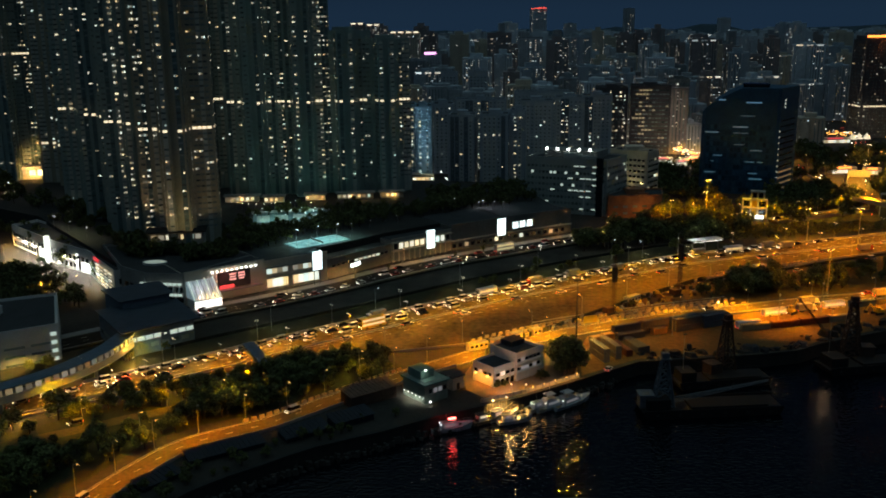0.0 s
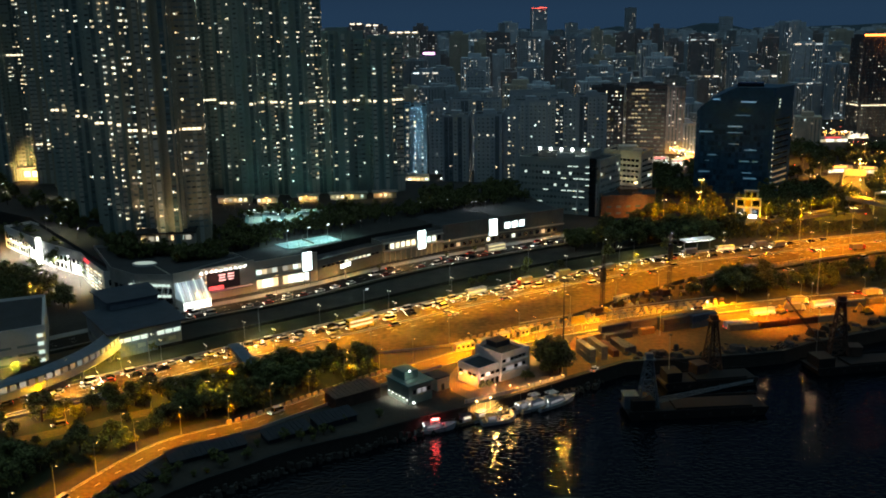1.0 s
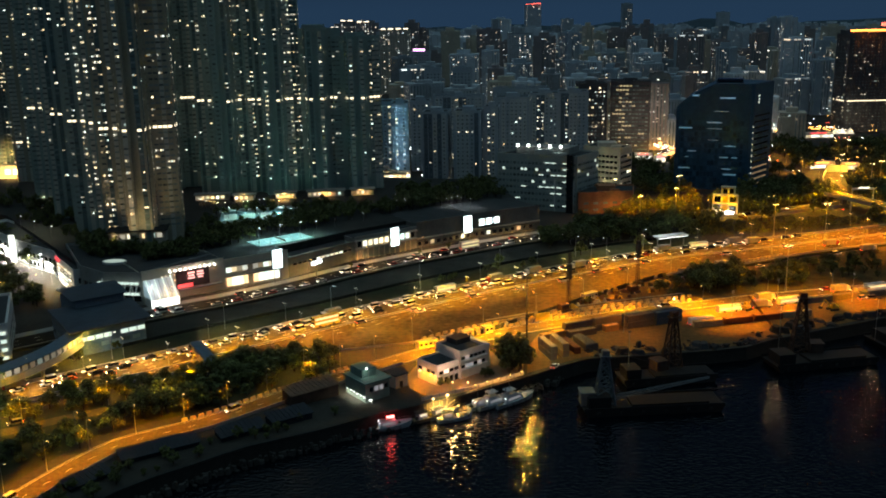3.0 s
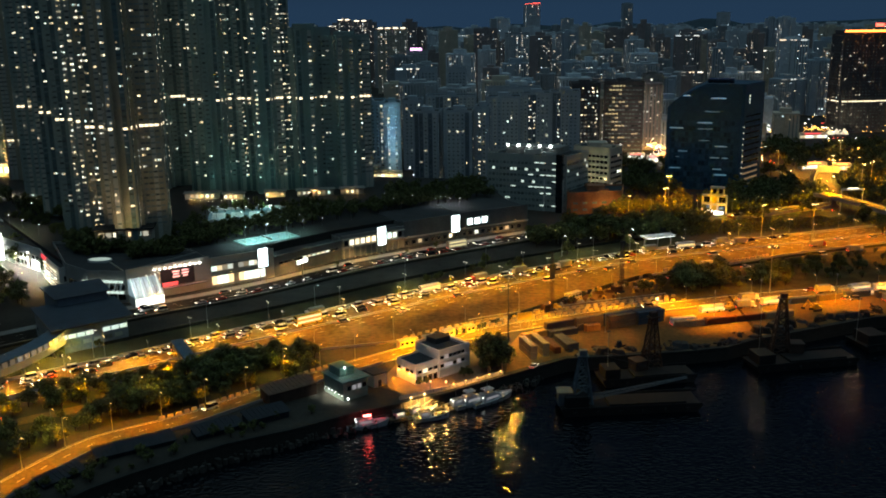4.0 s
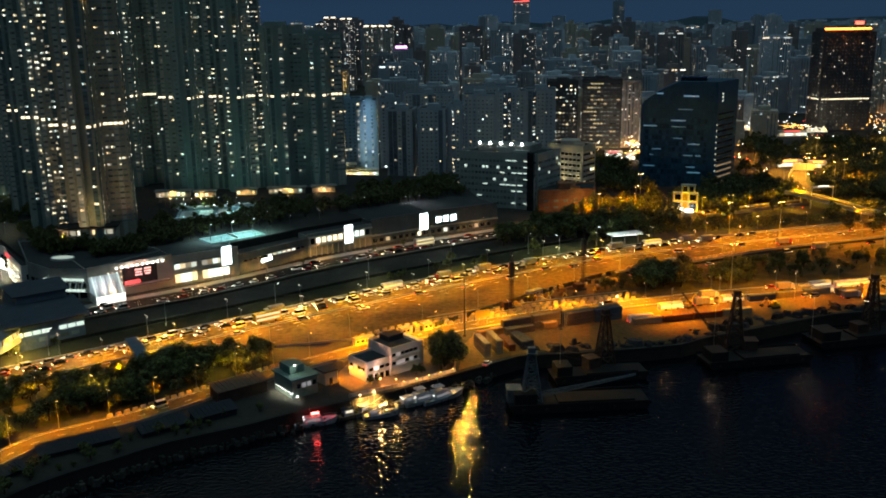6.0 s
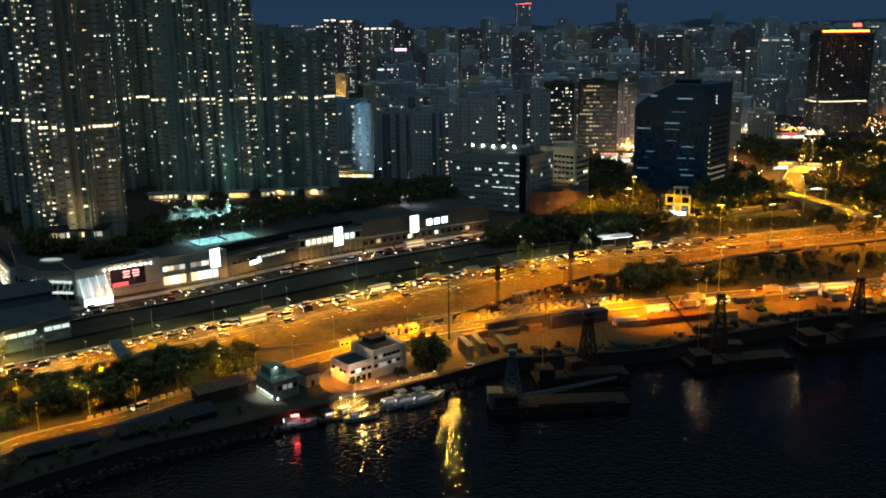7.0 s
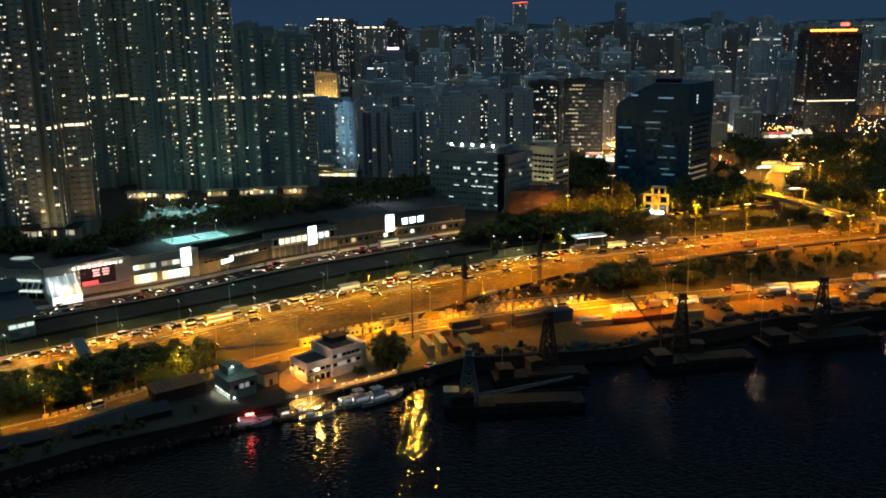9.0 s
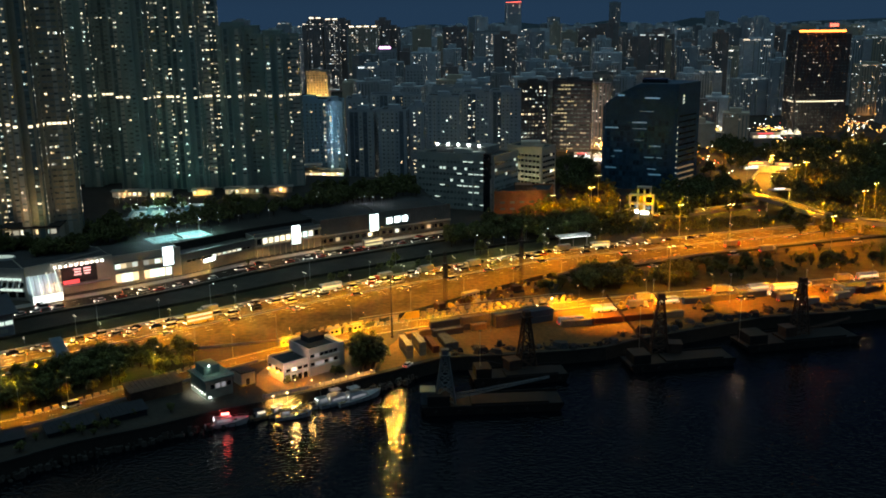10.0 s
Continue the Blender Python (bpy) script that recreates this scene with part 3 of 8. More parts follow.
wood([(255, 500), (330, 520), (420, 560), (420, 640), (330, 640), (300, 570), (262, 545)], 130, 0, (0, 1, 3, 2), ((NEAR_BACK, 7), (HWY_N, 8), (HWY_S, 8)), 4.8, 0.8, 1.15, True)
wood([(148, 507), (226, 524), (272, 541), (268, 552), (232, 546), (200, 540), (150, 536)], 230, 0, (0,), ((BACKROAD, 6), (HWY_N, 4.5)), 2.0, 0.18, 0.38, True)
wood([(225, 592), (258, 592), (260, 656), (225, 660)], 34, 0, (0,), ((BACKROAD, 8),), 4.5, 0.7, 1.1, True)
wood([(278, 592), (330, 600), (350, 640), (340, 672), (312, 668), (280, 660)], 70, 0, (0,), ((BACKROAD, 8), ([(306, 640)], 5), (JUNCTION, 9)), 4.2, 0.7, 1.1, True)
wood([(330, 600), (460, 610), (480, 740), (352, 716), (344, 660)], 130, 0, (0,), (), 5.0, 0.8, 1.2, True)
wood([(196, 556), (240, 566), (268, 600), (262, 640), (215, 640), (196, 600)], 70, 0, (0,), ((BACKROAD, 7),), 3.6, 0.7, 1.1, True)
wood([(-166, 440), (-140, 424), (-122, 432), (-112, 420), (-92, 440), (-70, 462), (-44, 492), (-14, 516), (20, 540), (50, 556), (40, 600), (-10, 580), (-22, 532), (-116, 524), (-112, 480), (-120, 428), (-160, 462)], 230, 13, (0, 0, 1, 2),
     (([(-95, 505), (-85, 508), (-75, 512), (-105, 503), (-84, 494), (-96, 490), (-70, 451), (-62, 459)], 12),), 4.0, 0.5, 0.85, True)
wood([(-246, 420), (-226, 452), (-196, 432), (-160, 400), (-160, 384), (-172, 366), (-215, 372)], 75, 0, (0, 2, 1), ((FRONTAGE, 9),), 3.6, 0.7, 1.1, True)
wood([(140, 618), (172, 612), (174, 628), (172, 700), (168, 762), (150, 745), (138, 670)], 60, 0, (0,), (), 4.5, 0.7, 1.1, True)
wood([(-345, 605), (-250, 545), (-200, 508), (-176, 492), (-190, 560), (-250, 612), (-330, 645)], 90, 13, (0,), (([(-254, 586), (-262, 600), (-270, 612), (-278, 624), (-286, 636)], 17),), 5, 0.6, 1.0, True)
wood([(-226, 512), (-190, 480), (-168, 456), (-160, 470), (-186, 500), (-222, 530)], 40, 12, (0,), (), 3, 0.35, 0.6, True)
wood([(-170, 300), (-128, 330), (-112, 338), (-96, 352), (-104, 332), (-125, 312), (-160, 288)], 12, 0, (1, 4, 3), ((HWY_N, 4),), 4.0, 0.6, 0.9)
wood([(-52, 427), (-30, 451), (0, 474), (30, 495), (34, 490), (4, 468), (-26, 445), (-46, 425)], 60, 0, (0,), ((FRONTAGE, 6.6),), 1.6, 0.2, 0.36, True)
wood([(-152, 425), (-118, 411), (-98, 423), (-112, 431), (-148, 432)], 40, 13, (0,), (([(-133, 412), (-130, 418)], 9),), 2.8, 0.5, 0.8, True)
wood([(10, 418), (60, 452), (64, 458), (12, 425)], 7, 0, (4,), (), 4.0, 0.6, 0.9)
for x, y, k, s in ((43, 312, 2, 1.2), (46, 316, 2, 1.1), (41, 317, 0, 1.2), (45.5, 311, 0, 1.1), (42, 309.5, 4, 1.4), (46, 313, 4, 1.5), (18.5, 298.2, 4, 0.6), (21, 299.4, 4, 0.45), (33.4, 305.6, 4, 0.7), (35.2, 306.6, 4, 0.55), (-27, 303.5, 3, 0.9), (-68, 277, 3, 1.1), (-86, 252, 3, 0.9), (-93, 258, 3, 0.8), (85, 470, 3, 0.9), (43, 452, 3, 0.7), (118, 486, 3, 0.9)):
    plant(k, x, y, 0, s)
wood([(-330, 560), (-250, 545), (-236, 520), (-205, 500), (-176, 470), (-150, 425), (-180, 440), (-236, 500), (-330, 520)], 40, 0, (0,), (), 5, 0.9, 1.3, True)
wood([(176, 690), (250, 700), (330, 640), (440, 700), (470, 830), (300, 840), (190, 760)], 300, 0, (0,), ((BACKROAD, 8), (JUNCTION, 9), ([(274, y) for y in range(560, 800, 6)], 8), ([(300, 700), (300, 690), (295, 680), (298, 728), (318, 722)], 14), ([(180, 770), (192, 776), (205, 806)], 14)), 4.2, 0.8, 1.2, True)
wood([(112, 398), (150, 408), (200, 420), (250, 436), (310, 456), (310, 490), (250, 480), (200, 464), (168, 448), (128, 428)], 90, 0, (0,), ((SERVICE, 6.5), (LOWER, 4)), 2.6, 0.16, 0.34, True)
wood([(-92, 212), (-76, 236), (-58, 247), (-38, 262), (-18, 279), (-12, 274), (-30, 260), (-52, 244), (-70, 222), (-82, 204)], 26, 0, (0,), ((SERVICE, 6.5),), 2.4, 0.22, 0.48, True)
me_far = bpy.data.meshes.new("far_foliage")
me_far.from_pydata(FAR_LEAVES.v, [], FAR_LEAVES.f)
me_far.materials.append(M_LEAF)
tagged(new("far_foliage", me_far), "dark foliage of planted decks and distant woods", "trees", "", "stuff")
setting("far_trunks", FAR_TRUNKS, M_BARK, "trunks of the distant trees", "trees", "stuff")
for t in TREES:
    t.matrix_basis = pose(-400 + 9 * TREES.index(t), 300, 0)


# ---------------------------------------------------------------- street lamps
def lamp_post(name, height, arms, reach, head_mat, label, thick=0.11, head=(0.5, 0.2, 0.12), bulb=0.12):
    t = thing(name, 0, 0, -900, 0, label, "street lamp", label)
    mb = Mb().rod((0, 0, 0), (0, 0, height), thick, thick * 0.6, 8).rod((0, 0, 0), (0, 0, 0.5), thick * 1.8, thick * 1.6, 8)
    part("pole", mb, M_STEEL, t)
    for k in range(arms):
        a = math.pi * 2 * k / arms
        tip = Vector((math.cos(a) * reach, math.sin(a) * reach, height + 0.25))
        part("arm", Mb().rod((0, 0, height - 0.2), tip, 0.05, 0.04, 6), M_STEEL, t)
        m = Matrix.Translation(tip) @ pose(0, 0, 0, 0, 0, math.degrees(a))
        h = part("lamp_head", Mb().box(-head[0], -head[1], -0.02, head[0], head[1], head[2], m), M_STEEL, t)
        part("lamp_glass", Mb().box(-head[0] * 0.9, -head[1] * 0.9, -bulb, head[0] * 0.9, head[1] * 0.9, -0.025, m), head_mat, h, "glowing lamp glass")
    return t


P_WHITE = lamp_post("street_lamp", 10.0, 1, 1.6, G_LEDLAMP, "slim grey street lamp with a white head", 0.12, (0.42, 0.22, 0.12))
P_TWIN = lamp_post("twin_street_lamp", 9.0, 2, 0.9, G_TWIN, "twin-armed street lamp on the parapet", 0.09, (0.32, 0.14, 0.1))
P_SOD = lamp_post("sodium_street_lamp", 11.0, 1, 1.8, G_SODIUM, "tall grey street lamp with an orange head", 0.11, (0.42, 0.18, 0.12))
P_MAST = lamp_post("high_mast_lamp", 19.0, 2, 1.2, G_HIGHLAMP, "tall tapered lamp mast with two floodlights", 0.26, (0.7, 0.4, 0.2))
P_YARD = lamp_post("yard_lamp_post", 12.0, 2, 0.9, G_MAST, "tall yard lamp with twin bright floodlights", 0.13, (0.5, 0.3, 0.15), 0.035)
P_SMALL = lamp_post("small_lamp", 5.0, 1, 0.5, G_LEDLAMP, "short white garden lamp", 0.07, (0.25, 0.2, 0.1))


def post(p, x, y, z=0, turn=0, watts=0, colour=SODIUM, spread=150, size=1.0, toward=None):
    o = copy_thing(p, pose(x, y, z, 0, 0, turn))
    o.scale = (size,) * 3
    if watts:
        h = {P_WHITE: 10.0, P_TWIN: 9.0, P_SOD: 11.0, P_MAST: 19.0, P_SMALL: 5.0, P_YARD: 12.0}[p] * size
        reach = {P_WHITE: 1.6, P_SOD: 1.8, P_SMALL: 0.5, P_YARD: 0.4}.get(p, 0.0) * size
        if p is P_MAST:
            reach, turn = 1.3, -90
        lamp(x + reach * math.cos(radians(turn)), y + reach * math.sin(radians(turn)), z + h - 0.3, watts, colour, spread, 0.4, toward and (x + toward[0], y + toward[1], z))
    return o


for x, y in ((-103.5, 325), (-70, 358), (-30.5, 382), (5, 423), (43, 449), (82, 468), (118.6, 482)):
    post(P_WHITE, x, y, 0, 30, 2200, (0.9, 1.0, 0.8))
for x, y, a in along(offset(HWY_N, 0.5), 0, 33.0):
    if -185 < x < 340:
        s, c = math.sin(radians(a)), math.cos(radians(a))
        post(P_TWIN, x, y, 0, a + 90, 0 if -152 < x < -112 else 47000 if x < 150 else 18000, (1.0, 0.56, 0.17) if x < 0 else (1.0, 0.47, 0.06) if x < 40 else (1.0, 0.33, 0.0), 116, 1.0, (s * 6, -c * 6))
# median row is unseen, added to light the middle of the highway
for x, y, a in along(offset(HWY_N, -14.85), 14, 27.0):
    if -175 < x < 340:
        post(P_TWIN, x, y, 0, a + 90, 44000 if x < 150 else 18500, HIGHWAY_LAMP if x < 120 else FAR_HIGHWAY_LAMP, 150, 1.0)
for x, y, a in along(offset(SERVICE, -5.4), 12, 31.0):
    if 2 < x < 330:
        post(P_SOD, x, y, 0, a + 90, 82000 if 40 < x < 130 else 60000 if x < 130 else 18000, (1.0, 0.33, 0.0) if x < 130 else (1.0, 0.27, 0.0), 135, 0.85)
for x, y, a in along(offset(SERVICE, 5.2), 6, 15.0):
    if -130 < x < 4:
        post(P_SOD, x, y, 0, a - 90, 5500 if -52 < x < -14 else 16000, (1.0, 0.28, 0.0), 114, 0.85, (math.sin(radians(a)) * 1.8, -math.cos(radians(a)) * 1.8))
for x, y, h in ((168, 406, 1.05), (193, 504, 0.95), (219, 500, 1.0), (262, 470, 1.0), (302, 532, 1.05), (152, 560, 0.9), (160, 590, 1.0), (128, 546, 0.8), (320, 560, 1.0), (306, 640, 1.0)):
    post(P_MAST, x, y, 0, 20, 46000 if y < 420 else 76000, SODIUM, 158, h)
# south row of posts is added too, to light the lower lanes
for x, y, a in along(offset(HWY_S, -1.0), 8, 30.0):
    if -30 < x < 340:
        post(P_SOD, x, y, 0, a + 90, 20000 if x < 60 else 36000 if x < 118 else 20000, HIGHWAY_LAMP if x < 120 else FAR_HIGHWAY_LAMP, 158, 0.9)
for x, y in ((-29, 306), (-70, 280), (-88, 255)):
    post(P_SOD, x, y, 0, -40, 7000, (1.0, 0.62, 0.06), 150, 0.95)
for x, y, a in along(offset(SLIP, 3.4), 20, 26.0):
    if x > -150:
        post(P_SOD, x, y, 0, a - 90, 10000, (1.0, 0.40, 0.0), 135, 0.8)
for x, y, a in along(offset(FRONTAGE, 7.0), 10, 34.0):
    if -150 < x < 110:
        post(P_SOD, x, y, 0, a - 90, 13000, (1.0, 0.44, 0.12), 150, 0.8)
for x, y, a in along(offset(BACKROAD, 5.0), 4, 18.0):
    post(P_SOD, x, y, 0, a - 90, 32000, (1.0, 0.36, 0.0), 150, 0.95)
# unseen posts added to brighten the trees from their near side
for x, y in ((140, 540), (166, 538), (150, 552), (206, 545)):
    post(P_SOD, x, y, 0, 90, 15000, (1.0, 0.42, 0.0), 165, 1.25)
for x, y in ((110, 500), (82, 492), (98, 470)):
    post(P_WHITE, x, y, 0, 200, 5000, (1.0, 0.85, 0.5), 150, 0.9)

# the tall mast that floods the quay and throws its light on the water
mast = thing("flood_mast", 50.0, 344, 0, 0, "very tall slender lamp mast over the quay", "lamp mast")
part("pole", Mb().rod((0, 0, 0), (0, 0, 25), 0.32, 0.16, 10).rod((0, 0, 0), (0, 0, 0.9), 0.6, 0.5, 10), M_BLACK, mast)
part("head_frame", Mb().box(-1.6, -0.25, 24.6, 1.6, 0.25, 25.0), M_BLACK, mast)
for dx in (-1.2, -0.4, 0.4, 1.2):
    fl = part("floodlight", Mb().box(dx - 0.38, -1.05, 24.3, dx + 0.38, -0.15, 24.85), M_BLACK, mast)
    part("lamp_glass", Mb().quad((dx - 0.36, -1.0, 24.297), (dx - 0.36, -0.2, 24.297), (dx + 0.36, -0.2, 24.297), (dx + 0.36, -1.0, 24.297)), G_MASTHEAD, fl)
lamp(50.0, 342.2, 23.9, 36000, (1.0, 0.42, 0.03), 150, 0.6, (51, 333, 6))


# ---------------------------------------------------------------- vehicles
def wheel_set(t, xs, y, r):
    gear = Mb().box(min(xs) - 0.2, -0.3, r - 0.08, max(xs) + 0.2, 0.3, r + 0.08)
    for x in xs:
        gear.rod((x, -y, r), (x, y, r), 0.08)
        for s in (-1, 1):
            gear.rod((x, s * y - 0.1, r), (x, s * y + 0.1, r), r, r, 10)
    part("underbody", gear, M_TYRE, t, "black tyres and axles")


def lights_on(t, front, back, y, z, w=0.22, h=0.16):
    for s in (-1, 1):
        part("headlight", Mb().box(front, s * y - w, z - h, front + 0.08, s * y + w, z + h), G_HEAD, t)
        part("tail_light", Mb().box(back - 0.08, s * y - w, z - h, back, s * y + w, z + h), G_TAIL, t)


def car(paint, label, long=4.5, high=1.45, van=False):
    t = thing("car", 0, 0, -900, 0, label, "car", "cars on the roads")
    a, b, w = -long / 2, long / 2, 0.88
    mb = Mb().hexa([(a, -w, 0.3), (b, -w, 0.3), (b, w, 0.3), (a, w, 0.3), (a + 0.06, -w, 0.85), (b - 0.15, -w, 0.78), (b - 0.15, w, 0.78), (a + 0.06, w, 0.85)])
    c0, c1 = (a + 0.1, b - 0.9) if van else (a + 0.55, b - 1.25)
    mb.hexa([(c0 + 0.3, -w + 0.16, high - 0.06), (c1 - 0.55, -w + 0.16, high - 0.06), (c1 - 0.55, w - 0.16, high - 0.06), (c0 + 0.3, w - 0.16, high - 0.06),
             (c0 + 0.35, -w + 0.18, high), (c1 - 0.6, -w + 0.18, high), (c1 - 0.6, w - 0.18, high), (c0 + 0.35, w - 0.18, high)])
    part("body", mb, paint, t)
    part("cabin_glass", Mb().hexa([(c0, -w + 0.05, 0.8), (c1, -w + 0.05, 0.78), (c1, w - 0.05, 0.78), (c0, w - 0.05, 0.8),
                                   (c0 + 0.3, -w + 0.17, high - 0.06), (c1 - 0.55, -w + 0.17, high - 0.06), (c1 - 0.55, w - 0.17, high - 0.06), (c0 + 0.3, w - 0.17, high - 0.06)]), M_CARGLASS, t)
    wheel_set(t, (a + 0.85, b - 0.85), 0.8, 0.32)
    lights_on(t, b, a, 0.62, 0.62, 0.14, 0.09)
    return t


def bus(paint, label, decks=2, long=11.5):
    t = thing("bus", 0, 0, -900, 0, label, "bus", "buses on the roads")
    high = 4.3 if decks == 2 else 3.0
    a, b = -long / 2, long / 2
    part("body", Mb().hexa([(a, -1.25, 0.35), (b, -1.25, 0.35), (b, 1.25, 0.35), (a, 1.25, 0.35), (a + 0.1, -1.2, high), (b - 0.2, -1.2, high), (b - 0.2, 1.2, high), (a + 0.1, 1.2, high)]), paint, t)
    for d in range(decks):
        z = 1.3 + d * 1.75
        for s in (-1, 1):
            part("side_window", Mb().box(a + 0.5, s * 1.26 - 0.02, z, b - 0.5, s * 1.26 + 0.02, z + 0.85), G_BUSWIN, t, "lit band of bus windows")
        part("windscreen", Mb().box(b - 0.12, -1.05, z, b + 0.03, 1.05, z + 1.0), M_CARGLASS, t)
    wheel_set(t, (a + 2.6, b - 2.4), 1.15, 0.48)
    lights_on(t, b, a, 0.95, 0.8)
    return t


def truck(paint, box, label):
    t = thing("truck", 0, 0, -900, 0, label, "truck", "trucks on the roads")
    part("cab", Mb().hexa([(2.4, -1.1, 0.6), (4.3, -1.1, 0.6), (4.3, 1.1, 0.6), (2.4, 1.1, 0.6), (2.4, -1.05, 2.6), (4.0, -1.05, 2.6), (4.0, 1.05, 2.6), (2.4, 1.05, 2.6)]), paint, t)
    part("cargo_box", Mb().box(-4.4, -1.2, 0.9, 2.25, 1.2, 3.5), box, t)
    part("chassis", Mb().box(-4.3, -0.5, 0.5, 4.0, 0.5, 0.85), M_BLACK, t)
    part("windscreen", Mb().box(4.1, -0.95, 1.6, 4.26, 0.95, 2.3), M_CARGLASS, t)
    wheel_set(t, (-3.0, -2.0, 3.2), 1.0, 0.45)
    lights_on(t, 4.32, -4.42, 0.85, 0.85)
    return t


PAINTS = [mat("car_silver", (0.42, 0.42, 0.43), 0.3, 0.4), mat("car_white", (0.62, 0.62, 0.60), 0.3), mat("car_black", (0.02, 0.02, 0.022), 0.25), mat("car_grey", (0.13, 0.13, 0.14), 0.3, 0.3)]
CARS = [car(PAINTS[0], "silver saloon car with its lamps lit"), car(PAINTS[1], "white hatchback with its lamps lit", 4.1, 1.5), car(PAINTS[2], "black saloon car with its lamps lit", 4.7),
        car(PAINTS[3], "dark grey people carrier with its lamps lit", 4.6, 1.75, True), car(M_RED, "red taxi with its lamps lit"), car(PAINTS[1], "white delivery van with its lamps lit", 5.0, 2.1, True)]
BUS_Y = bus(M_YELLOW, "yellow double-decker bus with lit windows")
BUS_W = bus(M_CREAM, "cream double-decker bus with lit windows")
COACH = bus(PAINTS[1], "white single-deck coach with lit windows", 1, 10.5)
TRUCK = truck(PAINTS[1], M_CONC, "box lorry with a grey cargo box")
TRUCK_D = truck(M_RED, M_CONC, "red lorry with a pale cargo box")


def queue(line, start, gap, x0, x1, flip, kinds, skip=0.1, z=0.03):
    s = start
    total = sum(math.dist(a, b) for a, b in zip(line, line[1:]))
    while s < total:
        (x, y, a), = along(line, s, 1e9, s + 1)[:1] or [(1e9, 0, 0)]
        k = random.choice(kinds)
        big = k in (BUS_Y, BUS_W, COACH, TRUCK, TRUCK_D)
        if x0 < x < x1 and random.random() > skip:
            copy_thing(k, pose(x, y, z, 0, 0, a + (180 if flip else 0) + random.uniform(-1.5, 1.5)))
        s += gap * random.uniform(0.8, 1.35) + (6 if big else 0)


random.seed(21)
PLAIN = [CARS[0], CARS[1], CARS[2], CARS[3], CARS[5]]
KINDS = PLAIN * 8 + [CARS[4], CARS[4], TRUCK, COACH, TRUCK_D]
queue(offset(HWY_N, -2.2), 3, 6.6, -150, 215, True, KINDS, 0.06)
queue(offset(HWY_N, -5.8), 6, 7.4, -150, 190, True, KINDS, 0.1)
queue(offset(HWY_N, -9.4), 2, 13.0, -150, 150, True, PLAIN, 0.3)
queue(offset(HWY_N, -17.0), 9, 24.0, -60, 320, False, PLAIN, 0.25)
queue(offset(HWY_N, -20.4), 15, 30.0, -20, 320, False, PLAIN, 0.25)
queue(offset(FRONTAGE, -3.8), 4, 7.2, -125, 90, True, CARS * 5 + [COACH], 0.1)
queue(offset(FRONTAGE, 0.2), 1, 14.0, -130, 85, True, CARS, 0.35)
queue(offset(FRONTAGE, 4.0), 7, 20.0, -115, 85, False, CARS, 0.35)
queue(LOWER, 8, 22.0, 122, 320, False, PLAIN + [TRUCK, CARS[4]], 0.2, 0.07)
queue(offset(SERVICE, 2.0), 20, 60.0, -120, 320, True, CARS, 0.35)
queue(offset(BACKROAD, 2.0), 5, 18.0, 150, 262, True, CARS, 0.2, 1.21)
for x, y, k, t in ((28, 486, BUS_W, 34), (-30, 362, BUS_Y, 218), (-113, 268.5, CARS[3], 212)):
    copy_thing(k, pose(x, y, 0.05, 0, 0, t))


# ---------------------------------------------------------------- buildings
PANE = {}


def pane_mesh(w, h, material):
    key = (round(w, 1), round(h, 1), material.name)
    if key not in PANE:
        PANE[key] = Mb().box(-w / 2, -0.06, -h / 2, w / 2, 0.06, h / 2).mesh("window", material)
    return PANE[key]


def edges_of(poly):
    """Each side of a footprint (anticlockwise): start, direction, length and heading."""
    for (x0, y0), (x1, y1) in zip(poly, poly[1:] + poly[:1]):
        d = math.dist((x0, y0), (x1, y1))
        yield x0, y0, (x1 - x0) / d, (y1 - y0) / d, d, math.degrees(math.atan2(y1 - y0, x1 - x0))


